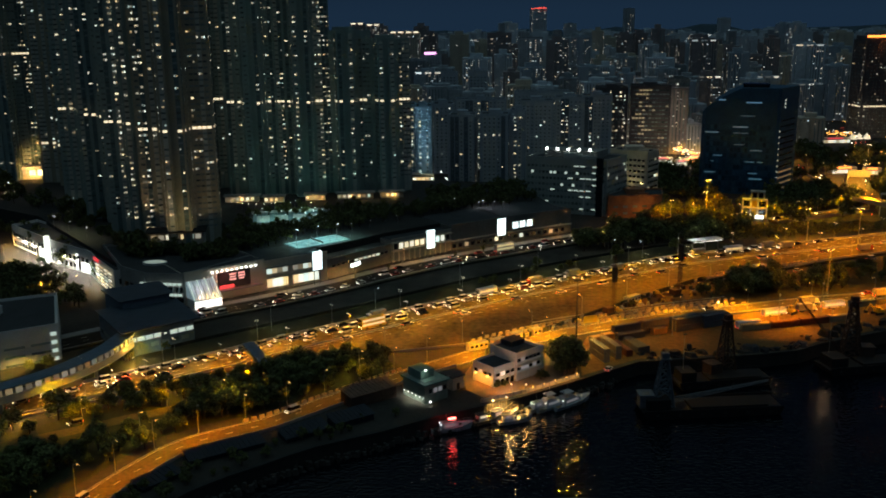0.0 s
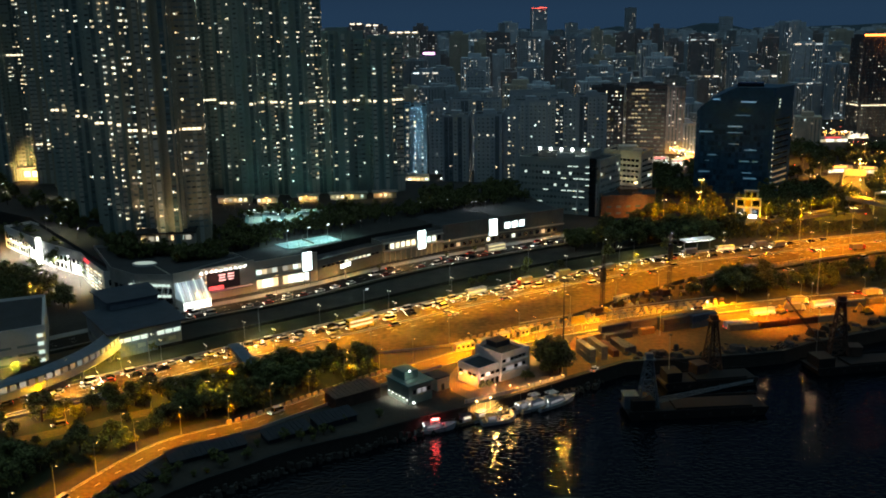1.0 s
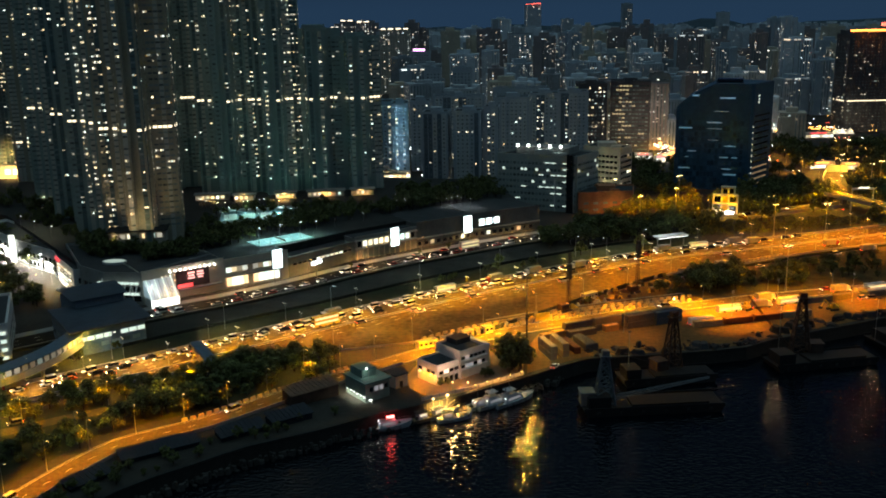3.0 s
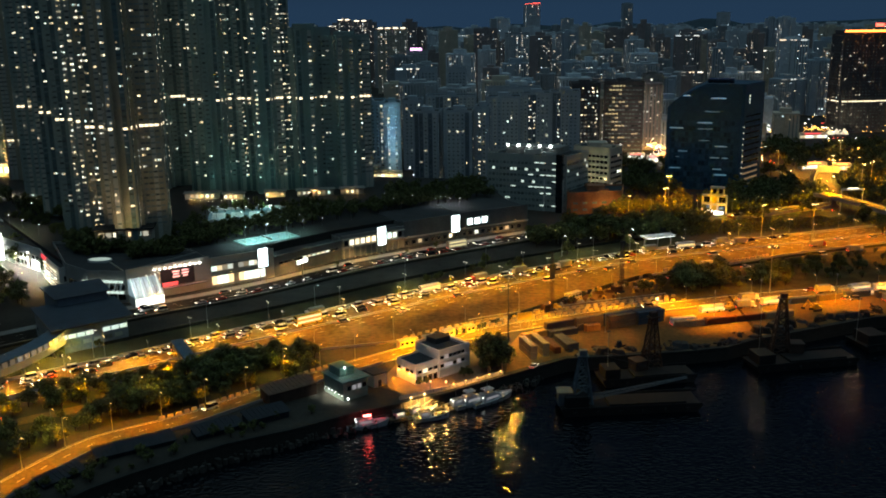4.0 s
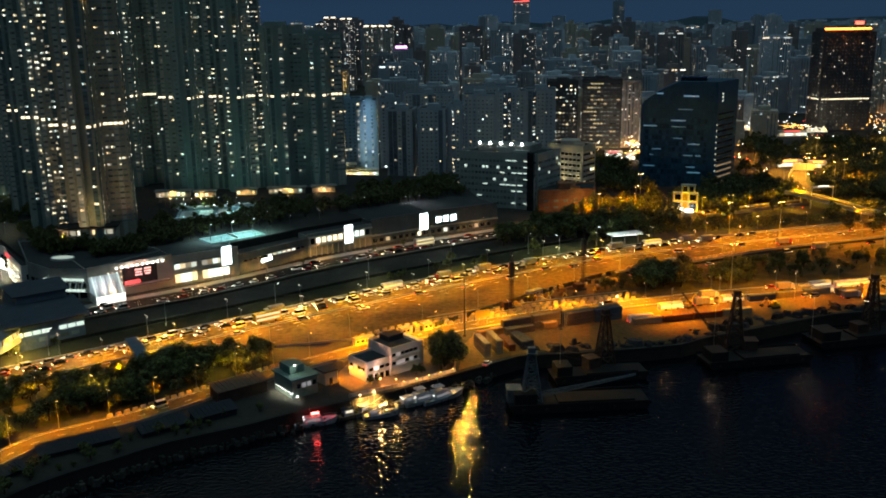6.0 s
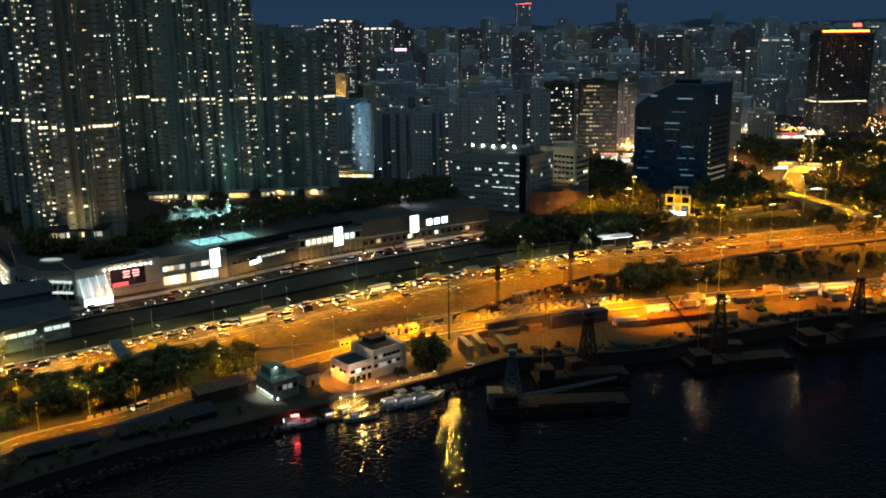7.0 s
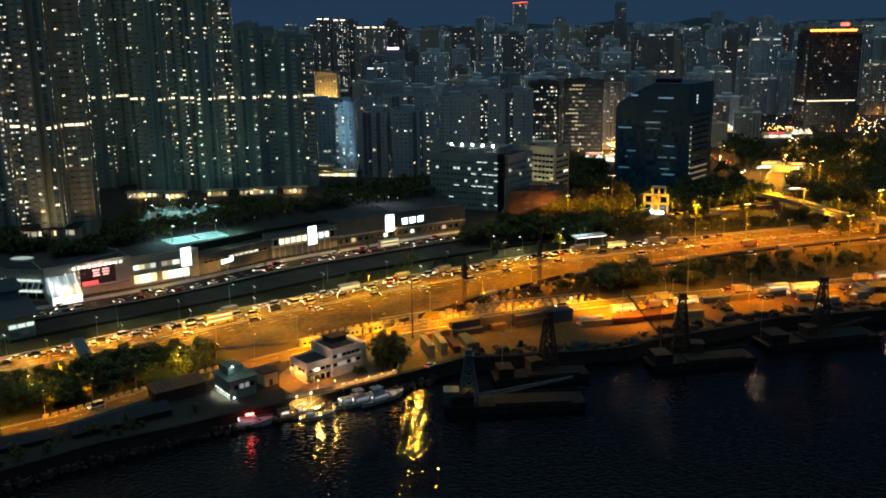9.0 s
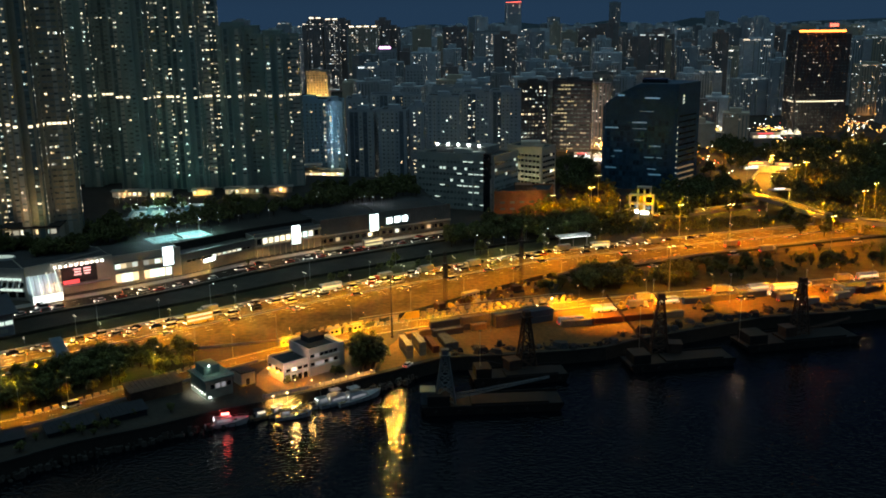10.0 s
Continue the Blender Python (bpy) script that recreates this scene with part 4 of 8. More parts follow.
def block(name, label, poly, z0, z1, wall, lit=0.1, floor=2.8, bay=3.2, win=(1.7, 1.35), near=True, fins=True, hot=0.0, refuge=(), roof=True, glass=M_TOWERGLASS, lit_mat=None,
          first=1.0, group="", seed=1, parapet=1.1, cap=7, strips=None, dark_wide=None, plant_room=True):
    """A building with a footprint given anticlockwise, windows on every side, some of them lit, and a roof with its plant rooms."""
    rnd, dw = random.Random(seed), dark_wide or win[0]
    cx, cy = sum(p[0] for p in poly) / len(poly), sum(p[1] for p in poly) / len(poly)
    t = thing(name, cx, cy, z0, 0, label, "building", group)
    loc = [(x - cx, y - cy) for x, y in poly]
    h = z1 - z0
    part("wall", Mb().prism(loc, 0, h), wall, t)
    dark, lits, fin, lit_join, stripe = Mb(), [], Mb(), Mb(), (Mb(), Mb())
    column = 0.0
    for x0, y0, dx, dy, d, a in edges_of(loc):
        beside = set()
        n = int((d - 0.8) / bay)
        if n < 1:
            continue
        turned = pose(0, 0, 0, 0, 0, a)
        # only sides that any part of the walk could see carry lit panes
        facing = (-dy * 0 + dx) > -0.35 or near
        for k in range(n):
            s = d / 2 + (k - (n - 1) / 2) * bay
            px, py = x0 + dx * s, y0 + dy * s
            if hot and k and column > 0.3 and rnd.random() < 0.45:
                column = 0.45
            else:
                column = 0.58 if rnd.random() < hot else lit * rnd.uniform(0.1, 1.7)
            before, beside = beside, set()
            # dark strips stand for recessed bays: the shade is in their colour
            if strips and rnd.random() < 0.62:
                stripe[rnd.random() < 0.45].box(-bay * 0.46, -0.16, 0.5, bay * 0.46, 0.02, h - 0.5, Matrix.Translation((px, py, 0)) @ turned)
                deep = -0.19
            else:
                deep = -0.05
            if fins and k:
                fx, fy = x0 + dx * (s - bay / 2), y0 + dy * (s - bay / 2)
                fin.box(-0.16, -0.32, 0.3, 0.16, 0.02, h, Matrix.Translation((fx, fy, 0)) @ turned)
            for f in range(int((h - first - 1.0) / floor)):
                z = first + floor * (f + 0.5)
                m = Matrix.Translation((px, py, z)) @ turned @ Matrix.Translation((0, deep + 0.05, 0))
                if any(abs(z0 + z - r) < floor / 2 for r in refuge) and rnd.random() < 0.86:
                    lits.append((m, "refuge"))
                elif facing and rnd.random() < column + (0.22 if f in before and k % 2 else 0):
                    lits.append((m, "lit"))
                    beside.add(f)
                else:
                    dark.box(-dw / 2, -0.05, -win[1] / 2, dw / 2, 0.07, win[1] / 2, m)
    if dark.v:
        part("dark_window", dark, glass, t, "unlit window panes")["kind"] = "stuff"
    if fin.v:
        part("facade_fin", fin, wall, t)["kind"] = "stuff"
    for mb, st_mat in zip(stripe, strips or ()):
        if mb.v:
            part("bay_strip", mb, st_mat, t)["kind"] = "stuff"
    rnd.shuffle(lits)
    me = pane_mesh(*win, lit_mat or G_WIN)
    me_r = pane_mesh(bay * 0.8, 1.5, G_REFUGE)
    if near:
        for m, what in lits[:cap]:
            part("window", me if what == "lit" else me_r, None, t, m=m)
        lits = lits[cap:]
    refuge_join = Mb()
    for m, what in lits:
        if what == "refuge":
            refuge_join.box(-bay * 0.42, -0.09, -0.6, bay * 0.42, 0.06, 0.6, m)
        elif fins and near:
            for side in (-1, 1):
                if rnd.random() < 0.8:
                    lit_join.box(min(side * 0.12, side * win[0] * 0.72), -0.09, -win[1] / 2, max(side * 0.12, side * win[0] * 0.72), 0.06, win[1] / 2 - rnd.choice((0, 0, 0.3)), m)
        else:
            lit_join.box(-win[0] / 2, -0.09, -win[1] / 2, win[0] / 2, 0.06, win[1] / 2, m)
    if refuge_join.v:
        part("refuge_floor", refuge_join, G_REFUGE, t, "bright line of an open refuge floor")["kind"] = "stuff"
    if lit_join.v:
        part("lit_window", lit_join, lit_mat or (G_WINNEAR if near else G_WINFAR), t, "lit window panes")["kind"] = "stuff"
    if roof:
        rim = Mb()
        for x0, y0, dx, dy, d, a in edges_of(loc):
            rim.box(0, 0, 0, d, 0.35, parapet, Matrix.Translation((x0, y0, h)) @ pose(0, 0, 0, 0, 0, a))
        part("parapet", rim, wall, t)
        part("roof_deck", Mb().prism([(x * 0.97, y * 0.97) for x, y in loc], h, h + 0.12), M_ROOF, t)
        w = min(max(abs(p[0]) for p in loc), max(abs(p[1]) for p in loc))
        if plant_room:
            part("plant_room", Mb().box(-w * 0.4, -w * 0.3, h, w * 0.35, w * 0.35, h + 3.2).box(w * 0.1, -w * 0.5, h, w * 0.5, -w * 0.32, h + 1.6), wall, t)
    return t


def rect(cx, cy, w, d, turn=0):
    c, s = math.cos(radians(turn)), math.sin(radians(turn))
    return [(cx + x * c - y * s, cy + x * s + y * c) for x, y in ((-w / 2, -d / 2), (w / 2, -d / 2), (w / 2, d / 2), (-w / 2, d / 2))]


def cross(cx, cy, arm, wide, turn=0, notch=1.6):
    """Footprint of a cruciform housing tower with notched wings."""
    a, w, q = arm, wide / 2, notch
    one = [(-w, -a), (-1.2, -a), (-1.2, -a + q), (1.2, -a + q), (1.2, -a), (w, -a), (w, -a * 0.62), (w + q, -a * 0.62), (w + q, -w - q)]
    pts = []
    for k in range(4):
        c, s = math.cos(math.pi / 2 * k), math.sin(math.pi / 2 * k)
        pts += [(x * c - y * s, x * s + y * c) for x, y in one]
    c, s = math.cos(radians(turn)), math.sin(radians(turn))
    return [(cx + x * c - y * s, cy + x * s + y * c) for x, y in pts]


# housing towers on the podium
TL = "very tall residential tower with scattered lit windows"
for k, (x, y, arm, top, turn, wall, seed, rz, p, hot) in enumerate((
        (-131, 451, 18, 175, 12, M_TOWER_B, 3, 71, 0.06, 0.20), (-160, 485, 18, 175, 12, M_TOWER, 4, 71, 0.065, 0.18), (-187, 521, 18, 175, 12, M_TOWER, 5, 71, 0.05, 0.13),
        (-214, 557, 18, 175, 12, M_TOWER, 6, 71, 0.05, 0.13), (-123, 590, 18, 172, 8, M_TOWER, 7, 72, 0.06, 0.13), (-93, 592, 17, 172, 8, M_TOWER, 8, 72, 0.06, 0.15),
        (-67, 597, 16, 112, 8, M_TOWER, 9, 72, 0.06, 0.14), (-42, 598, 15, 107, 8, M_TOWER, 10, 72, 0.06, 0.14), (-262, 640, 20, 170, 10, M_TOWER_B, 11, 40, 0.05, 0.12),
        (-310, 655, 20, 170, 10, M_TOWER, 12, 99, 0.05, 0.12), (-165, 610, 18, 172, 8, M_TOWER, 13, 72, 0.05, 0.12))):
    block("residential_tower", TL, cross(x, y, arm, 11, turn), 13, top, wall, p * 2.1, 2.8, 2.3, (1.15, 0.9), True, True, hot * 1.8, (rz,), True, M_TOWERGLASS, None, 9.0, "residential towers", seed, 1.1, 25, (M_TOWERDARK, M_TOWERSTRIP), 1.9)
# bright lobby below the front tower
lob = thing("tower_lobby", -131, 440, 13, 12, "floodlit entrance hall at a tower's foot", "lobby")
part("wall", Mb().box(-13, -6, 0, 13, 6, 10), M_CREAM, lob)
part("canopy", Mb().box(-14, -8, 10, 14, 7, 10.6), M_CONC_DARK, lob)
for k in range(7):
    part("lit_pane", Mb().box(-11.5 + k * 3.4, -6.15, 6.6, -9 + k * 3.4, -5.95, 8.8), G_SHOPUP, lob)
for dx in (-8, 0, 8):
    lamp(-131 + dx, 424.5, 20, 3000, WARM, 100, 0.4, (-131 + dx, 436, 44))
for x, y, z in ((-121, 424, 16), (-112, 434, 16)):
    lamp(x, y, z, 3500, WARM, 70, 0.4, (x - 2, y + 8, z + 36))

# podium that carries the towers
podium = [(-150, 412), (-118, 398), (-88, 424), (-62, 444), (-34, 474), (-4, 498), (28, 520), (60, 540), (40, 620), (-60, 640), (-240, 680), (-350, 690), (-350, 600), (-235, 520)]
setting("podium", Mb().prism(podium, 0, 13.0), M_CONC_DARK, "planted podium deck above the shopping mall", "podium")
court = thing("pool_court", -90, 512, 13, 12, "teal floodlit pool court among trees", "court")
part("court_surface", Mb().box(-20, -15, 0.0, 22, 16, 0.25), M_COURT, court)
part("low_wall", Mb().box(-21, -15.6, 0, 23, -15.1, 1.4).box(-21, 16.1, 0, 23, 16.6, 1.4), M_WHITE, court)
for k in range(4):
    part("pool_edge", Mb().box(-18 + 10 * k, -9 + 2 * (k % 2), 0.26, -11 + 10 * k, 7, 0.42), M_TOWERSTRIP, court)
rc = random.Random(6)
# small lamps stand in for the white sparkle on the pool
for k in range(18):
    post(P_SMALL, -90 + rc.uniform(-19, 20), 512 + rc.uniform(-14, 15), 13, rc.uniform(0, 360), 0, TEAL, 150, rc.uniform(0.4, 0.9))
for dx, dy in ((-14, -8), (2, -9), (15, -6), (-10, 9), (10, 10)):
    post(P_SMALL, -90 + dx, 512 + dy, 13, 0, 5600 if dx > 0 else 3000, (0.45, 1.0, 0.92), 160, 1.3)
# uplights without fittings, added for the court's teal glow on the towers
for x, y, tx, ty in ((-98, 534, -98, 572), (-72, 538, -70, 578), (-118, 530, -124, 570)):
    lamp(x, y, 16, 2300, TEAL, 100, 0.4, (tx, ty, 44))
tennis = thing("tennis_deck", -66, 455, 13, 40, "teal floodlit sports deck on the mall roof", "court")
part("deck_surface", Mb().box(-15, -7, 0.02, 15, 7, 0.3), M_COURT, tennis)
for x0, y0, x1, y1 in ((-13, -5.5, 13, -5.35), (-13, 5.35, 13, 5.5), (-13, -5.3, -12.85, 5.3), (12.85, -5.3, 13, 5.3), (-0.1, -5.3, 0.1, 5.3), (-6.5, -4, -6.35, 4), (6.35, -4, 6.5, 4), (-6.3, -0.08, 6.3, 0.08)):
    part("court_line", Mb().box(x0, y0, 0.304, x1, y1, 0.315), M_PAINT, tennis)
part("net", Mb().box(-0.05, -5.8, 0.32, 0.05, 5.8, 1.3), M_STEEL, tennis)
for k in range(6):
    part("fence_post", Mb().rod((-15 + 6 * k, -7, 0), (-15 + 6 * k, -7, 3.4), 0.07), M_STEEL, tennis)
for dx, dy in ((-9, -8), (0, 0), (9, 7)):
    post(P_SMALL, -66 + dx, 455 + dy * 0.9, 13, 40, 9000, (0.55, 1.0, 0.97), 160, 1.5)
# lit garden pavilions at the towers' feet
for x, y, w in ((-128, 562, 20), (-108, 560, 12), (-84, 566, 12), (-60, 570, 22), (-38, 574, 14)):
    pv = thing("garden_pavilion", x, y, 13, 8, "low warm-lit entrance pavilion", "pavilion", "tower entrances")
    part("wall", Mb().box(-w / 2, -3, 0, w / 2, 3, 3.4), M_CREAM, pv)
    part("roof", Mb().box(-w / 2 - 1, -4, 3.4, w / 2 + 1, 4, 3.8), M_CONC, pv)
    for k in range(int(w / 3)):
        part("lit_pane", Mb().box(-w / 2 + 0.5 + 3 * k, -3.12, 1.0, -w / 2 + 2.0 + 3 * k, -2.95, 2.6), G_PAV, pv)
    lamp(x, y - 5, 17.5, 4500, (1, 0.5, 0.12), 150)
for k in range(16):
    a = math.pi * (0.9 + k / 14)
    post(P_SMALL, -112 + 20 * math.cos(a), 548 + 14 * math.sin(a), 13, 0, 0, WARM, 150, 0.7)
for k in range(9):
    post(P_SMALL, -16 + 5.6 * k, 549 - 2.2 * k, 13, 0, 1600 if k % 2 == 0 else 0, WHITE, 160, 0.9)
random.seed(9)
for k in range(22):
    x = random.uniform(-140, 40)
    y = 0.83 * x + random.uniform(520, 575)
    if inside((x, y), podium) and y < 600:
        post(P_SMALL, x, y, 13, random.uniform(0, 360), 0, WHITE, 150, 0.8)

# ---------------------------------------------------------------- shopping mall
MALL = [(-114, 391), (-84, 414), (-58, 432), (-30, 464), (0, 488), (30, 509), (68, 531)]


def mall_unit(a, b, depth, high, wall, label):
    """A stretch of the mall between two corners of its front; local x runs along the front, y goes in."""
    d = math.dist(a, b)
    turn = math.degrees(math.atan2(b[1] - a[1], b[0] - a[0]))
    t = thing("mall_block", a[0], a[1], 0, turn, label, "building", "mall blocks")
    part("wall", Mb().box(0, 0, 0, d, depth, high), wall, t)
    part("parapet", Mb().box(0, -0.2, high, d, 0.25, high + 1.0), wall, t)
    part("roof_deck", Mb().box(0.3, 0.3, high, d - 0.3, depth, high + 0.1), M_ROOF, t)
    return t, d


m1, d1 = mall_unit(MALL[0], MALL[1], 24, 14, M_CREAM, "cream mall block with a red shop sign")
part("sign_panel", Mb().box(15.0, -0.55, 4.5, 30.5, -0.05, 12.2), M_BLACK, m1, "dark red-lit sign panel")
for x, z, w in ((22.0, 10.8, 1.6), (22.0, 9.6, 1.3), (22.0, 8.4, 1.6), (26.2, 10.8, 1.5), (26.2, 9.6, 1.6), (26.2, 8.4, 1.2)):
    g = Mb().box(x - w, -0.75, z - 0.3, x + w, -0.6, z + 0.3)
    part("sign_bar", g, G_REDTEXT, m1, "pale pink lit sign bar")
part("red_panel", Mb().box(15.5, -0.7, 4.6, 22.5, -0.57, 6.2), G_RED, m1, "glowing red sign band")
for k in range(10):
    part("globe_light", Mb().rod((12.5 + 2.3 * k, -0.9, 13.0), (12.5 + 2.3 * k, -0.5, 13.0), 0.42, 0.3, 8), G_LEDLAMP, m1)
for k in range(16):
    part("facade_light", Mb().box(8.6 + (k % 4) * 1.9, -0.3, 3.0 + (k // 4) * 2.6, 9.1 + (k % 4) * 1.9, 0.0, 3.4 + (k // 4) * 2.6), G_SHOP, m1)
part("entrance_hall", Mb().box(0.5, -8.6, 0, 13.0, 0, 3.9), M_WHITE, m1)
# glass emits a dim glow itself, in place of light from the hall
part("sloping_glass", Mb().hexa([(0.4, -9.0, 3.95), (13.1, -9.0, 3.95), (13.1, -0.05, 3.95), (0.4, -0.05, 3.95), (0.4, -0.6, 10.6), (13.1, -0.6, 10.6), (13.1, -0.05, 10.6), (0.4, -0.05, 10.6)]), G_ROOFGLASS, m1, "dimly lit sloping glass roof")
for k in range(8):
    part("glass_front", Mb().box(0.7 + 1.55 * k, -8.75, 0.3, 2.0 + 1.55 * k, -8.62, 3.5), G_HALL, m1)
for k in range(7):
    x, w = 0.5 + 1.85 * k, 0.22 if k % 2 else 0.42
    # every second fin glows by itself, for bright streaks over the glass
    part("roof_fin", Mb().hexa([(x, -9.2, 4.05), (x + w, -9.2, 4.05), (x + w, -8.7, 4.05), (x, -8.7, 4.05), (x + 0.8, -0.95, 11.0), (x + 0.8 + w * 0.6, -0.95, 11.0), (x + 0.8 + w * 0.6, -0.6, 11.0), (x + 0.8, -0.6, 11.0)]),
         G_TEALWIN if k % 2 == 0 else M_WHITE, m1)
part("shop_canopy", Mb().box(16, -2.0, 3.6, 36, 0.0, 4.1), M_BROWN, m1)
# unseen red lamp out front, added to tint the wall around the sign
lamp(*(m1.matrix_basis @ Vector((22, -9, 12))), 3500, (1, 0.25, 0.2), 120, 0.4, tuple(m1.matrix_basis @ Vector((22, 0, 7))))
m2, d2 = mall_unit(MALL[1], MALL[2], 26, 13, M_CREAM, "cream mall block with tall lit shop windows")
for k, (x, w) in enumerate(((1.0, 11.5), (14.0, 14.5))):
    for z, hh in ((1.2, 3.8), (7.6, 2.2)):
        for j in range(int(w / 2.6)):
            part("shop_window", Mb().box(x + 2.6 * j, -0.2, z, x + 2.6 * j + 2.45, 0.05, z + hh), G_SHOPLOW if z < 5 else G_SHOPUP, m2)
    part("window_hood", Mb().box(x - 0.4, -0.9, 10.2, x + w + 0.4, 0, 10.7).box(x - 0.4, -0.7, 5.4, x + w + 0.4, 0, 5.8), M_CONC, m2)
m3, d3 = mall_unit(MALL[2], MALL[3], 34, 9, M_WALLDIM, "grey mall block with a low lit arcade")
for k in range(13):
    part("arcade_opening", Mb().box(3 + 2.9 * k, -0.15, 5.6, 5.2 + 2.9 * k, 0.06, 6.5), G_SHOP if 4 < k < 11 else M_GLASSDARK, m3)
m4, d4 = mall_unit(MALL[3], MALL[4], 30, 11, M_CONC, "grey mall block with an open lit parking deck")
part("slab_edge", Mb().box(0, -1.2, 5.2, d4, 0, 5.9).box(0, -1.2, 9.6, d4, 0, 10.2), M_CREAM, m4)
for k in range(11):
    part("deck_opening", Mb().box(1.0 + 3.3 * k, -0.2, 6.4, 4.0 + 3.3 * k, 0.05, 9.3), G_SHOPLOW if 0 < k < 10 else M_GLASSDARK, m4)
    part("deck_column", Mb().box(0.5 + 3.3 * k, -1.1, 0, 0.95 + 3.3 * k, -0.6, 9.6), M_CREAM, m4)
m5, d5 = mall_unit(MALL[4], MALL[5], 32, 13, M_WALLDIM, "long grey mall wall with white light boxes")
m6, d6 = mall_unit(MALL[5], MALL[6], 32, 13, M_WALLDIM, "long grey mall wall beside the trees")
for u, d in ((m5, d5), (m6, d6)):
    part("slab_edge", Mb().box(0, -0.8, 4.6, d, 0, 5.3), M_CREAM, u)
    for k in range(int(d / 4)):
        part("shop_window", Mb().box(0.8 + 4 * k, -0.12, 1.2, 3.2 + 4 * k, 0.05, 3.2), G_SHOP if k % 5 == 2 else M_GLASSDARK, u)
for x, y, z, w, hh, turn in ((-61.5, 424, 11.6, 4.8, 8.6, 42), (-10.5, 473.5, 9.8, 4.8, 9.4, 40), (27, 503, 9.4, 5.2, 9.0, 36)):
    s = thing("light_box_sign", x, y, 0, turn, "tall glowing white advertising light box", "sign", "light boxes")
    part("box_frame", Mb().box(-w / 2 - 0.25, -0.4, z - hh / 2 - 0.25, w / 2 + 0.25, 0.5, z + hh / 2 + 0.25), M_STEEL, s)
    part("light_panel", Mb().box(-w / 2, -0.55, z - hh / 2, w / 2, -0.41, z + hh / 2), G_WHITEBOX, s, "glowing blank white panel")
    part("leg", Mb().rod((-w / 3, 0.2, 0), (-w / 3, 0.2, z - hh / 2), 0.2), M_STEEL, s)
    part("leg", Mb().rod((w / 3, 0.2, 0), (w / 3, 0.2, z - hh / 2), 0.2), M_STEEL, s)
sg = thing("lit_wall_sign", 36, 509.5, 0, 36, "row of small glowing white wall signs", "sign")
part("backing", Mb().box(-4, -0.5, 7.0, 12, 0.2, 11.4), M_STEEL, sg)
for k in range(3):
    part("sign_panel", Mb().box(-3.2 + 5 * k, -0.65, 7.6, 0.2 + 5 * k, -0.52, 10.8), G_WHITEBOX, sg)
bb = thing("billboard", -45, 434, 0, 60, "small tilted lit billboard on a post", "billboard")
part("post", Mb().rod((0, 0, 0), (0, 0, 6), 0.3), M_STEEL, bb)
part("panel", Mb().box(-4, -0.3, 6, 4, 0.3, 8), M_STEEL, bb)
part("panel_face", Mb().box(-3.8, -0.42, 6.2, 3.8, -0.31, 7.8), G_WHITEBOX, bb)
# corner block with the bright glass front
corner = [(-146, 404), (-131, 392), (-114, 391), (-92, 424), (-118, 446), (-170, 446)]
cb = block("mall_corner_block", "mall corner block with a bright white glass front", corner, 0, 13.5, M_CONC, 0.0, 4.2, 4.0, (3.2, 2.6), True, False, 0.0, (), True, M_GLASSDARK, None, 0.6, plant_room=False)
for k in range(9):
    f = k / 8
    x, y = -133 + 17 * f, 392.6 - 2.2 * f
    for z in (4.6, 9.4):
        part("window_band", Mb().box(-0.9, -0.15, 0, 0.9, 0.1, 1.1, pose(0, 0, 0, 0, 0, -3.4)), G_TEALWIN, cb, m=pose(x + 128.5, y - 417.2 - 0.6, z))
for k in range(7):
    part("glass_fin", Mb().hexa([(0, 0, 0), (0.4, 0, 0), (0.4, 1, 0), (0, 1, 0), (0, 5, 6), (0.4, 5, 6), (0.4, 6, 6), (0, 6, 6)]), M_WHITE, cb, m=pose(-3.5 + 2.6 * k, -29, 6.5))
# two unseen lamps add white spill outside the entrance hall
lamp(-108, 388, 12, 1800, WHITE, 150)
lamp(-107, 388, 5, 2000, (0.9, 1.0, 0.95), 165)
# white-lit plaza wing
wing = [(-243, 504), (-219, 480), (-199, 460.5), (-175, 441.5), (-167, 428.5), (-150, 405.5), (-138, 414), (-156, 442), (-190, 476), (-234, 516)]
wg = block("mall_wing", "mall wing with dazzling white shop fronts", wing, 0, 11, M_WHITE, 0.0, 4.0, 4.0, (3.0, 2.6), True, False, 0.0, (), True, M_GLASSDARK, None, 0.6, plant_room=False)
wc = (sum(p[0] for p in wing) / len(wing), sum(p[1] for p in wing) / len(wing))
for k in range(20):
    f = k / 19
    x, y = -217.5 + 41 * f, 478.5 - 35.8 * f
    part("shopfront_pane", Mb().box(-1.05, -0.2, 0, 1.05, 0.1, 4.6, pose(0, 0, 0, 0, 0, -40.8)), G_SHOPWHITE if k % 4 else M_GLASSDARK, wg, m=pose(x - 0.3 - wc[0], y - 0.3 - wc[1], 0.7))
for k in range(24):
    f, z = (k % 4) / 3, 1.2 + (k // 4) * 1.65
    x, y = -165.0 + 12.0 * f, 425.5 - 16.4 * f
    part("light_strip", Mb().box(-2.2, -0.2, 0, 2.2, 0.1, 0.5, pose(0, 0, 0, 0, 0, -53.5)), G_SHOP, wg, m=pose(x - 0.35 - wc[0], y - 0.35 - wc[1], z))
part("red_sign", Mb().box(-3.5, -0.3, 0, 3.5, 0.1, 1.6, pose(0, 0, 0, 0, 0, -53.5)), G_RED, wg, m=pose(-166 - wc[0], 426 - wc[1], 11.2))
part("sign_pillar", Mb().box(-1.0, -1.0, 0, 1.0, 1.0, 14), G_SHOPWHITE, wg, m=pose(-207 - wc[0], 466 - wc[1], 0))
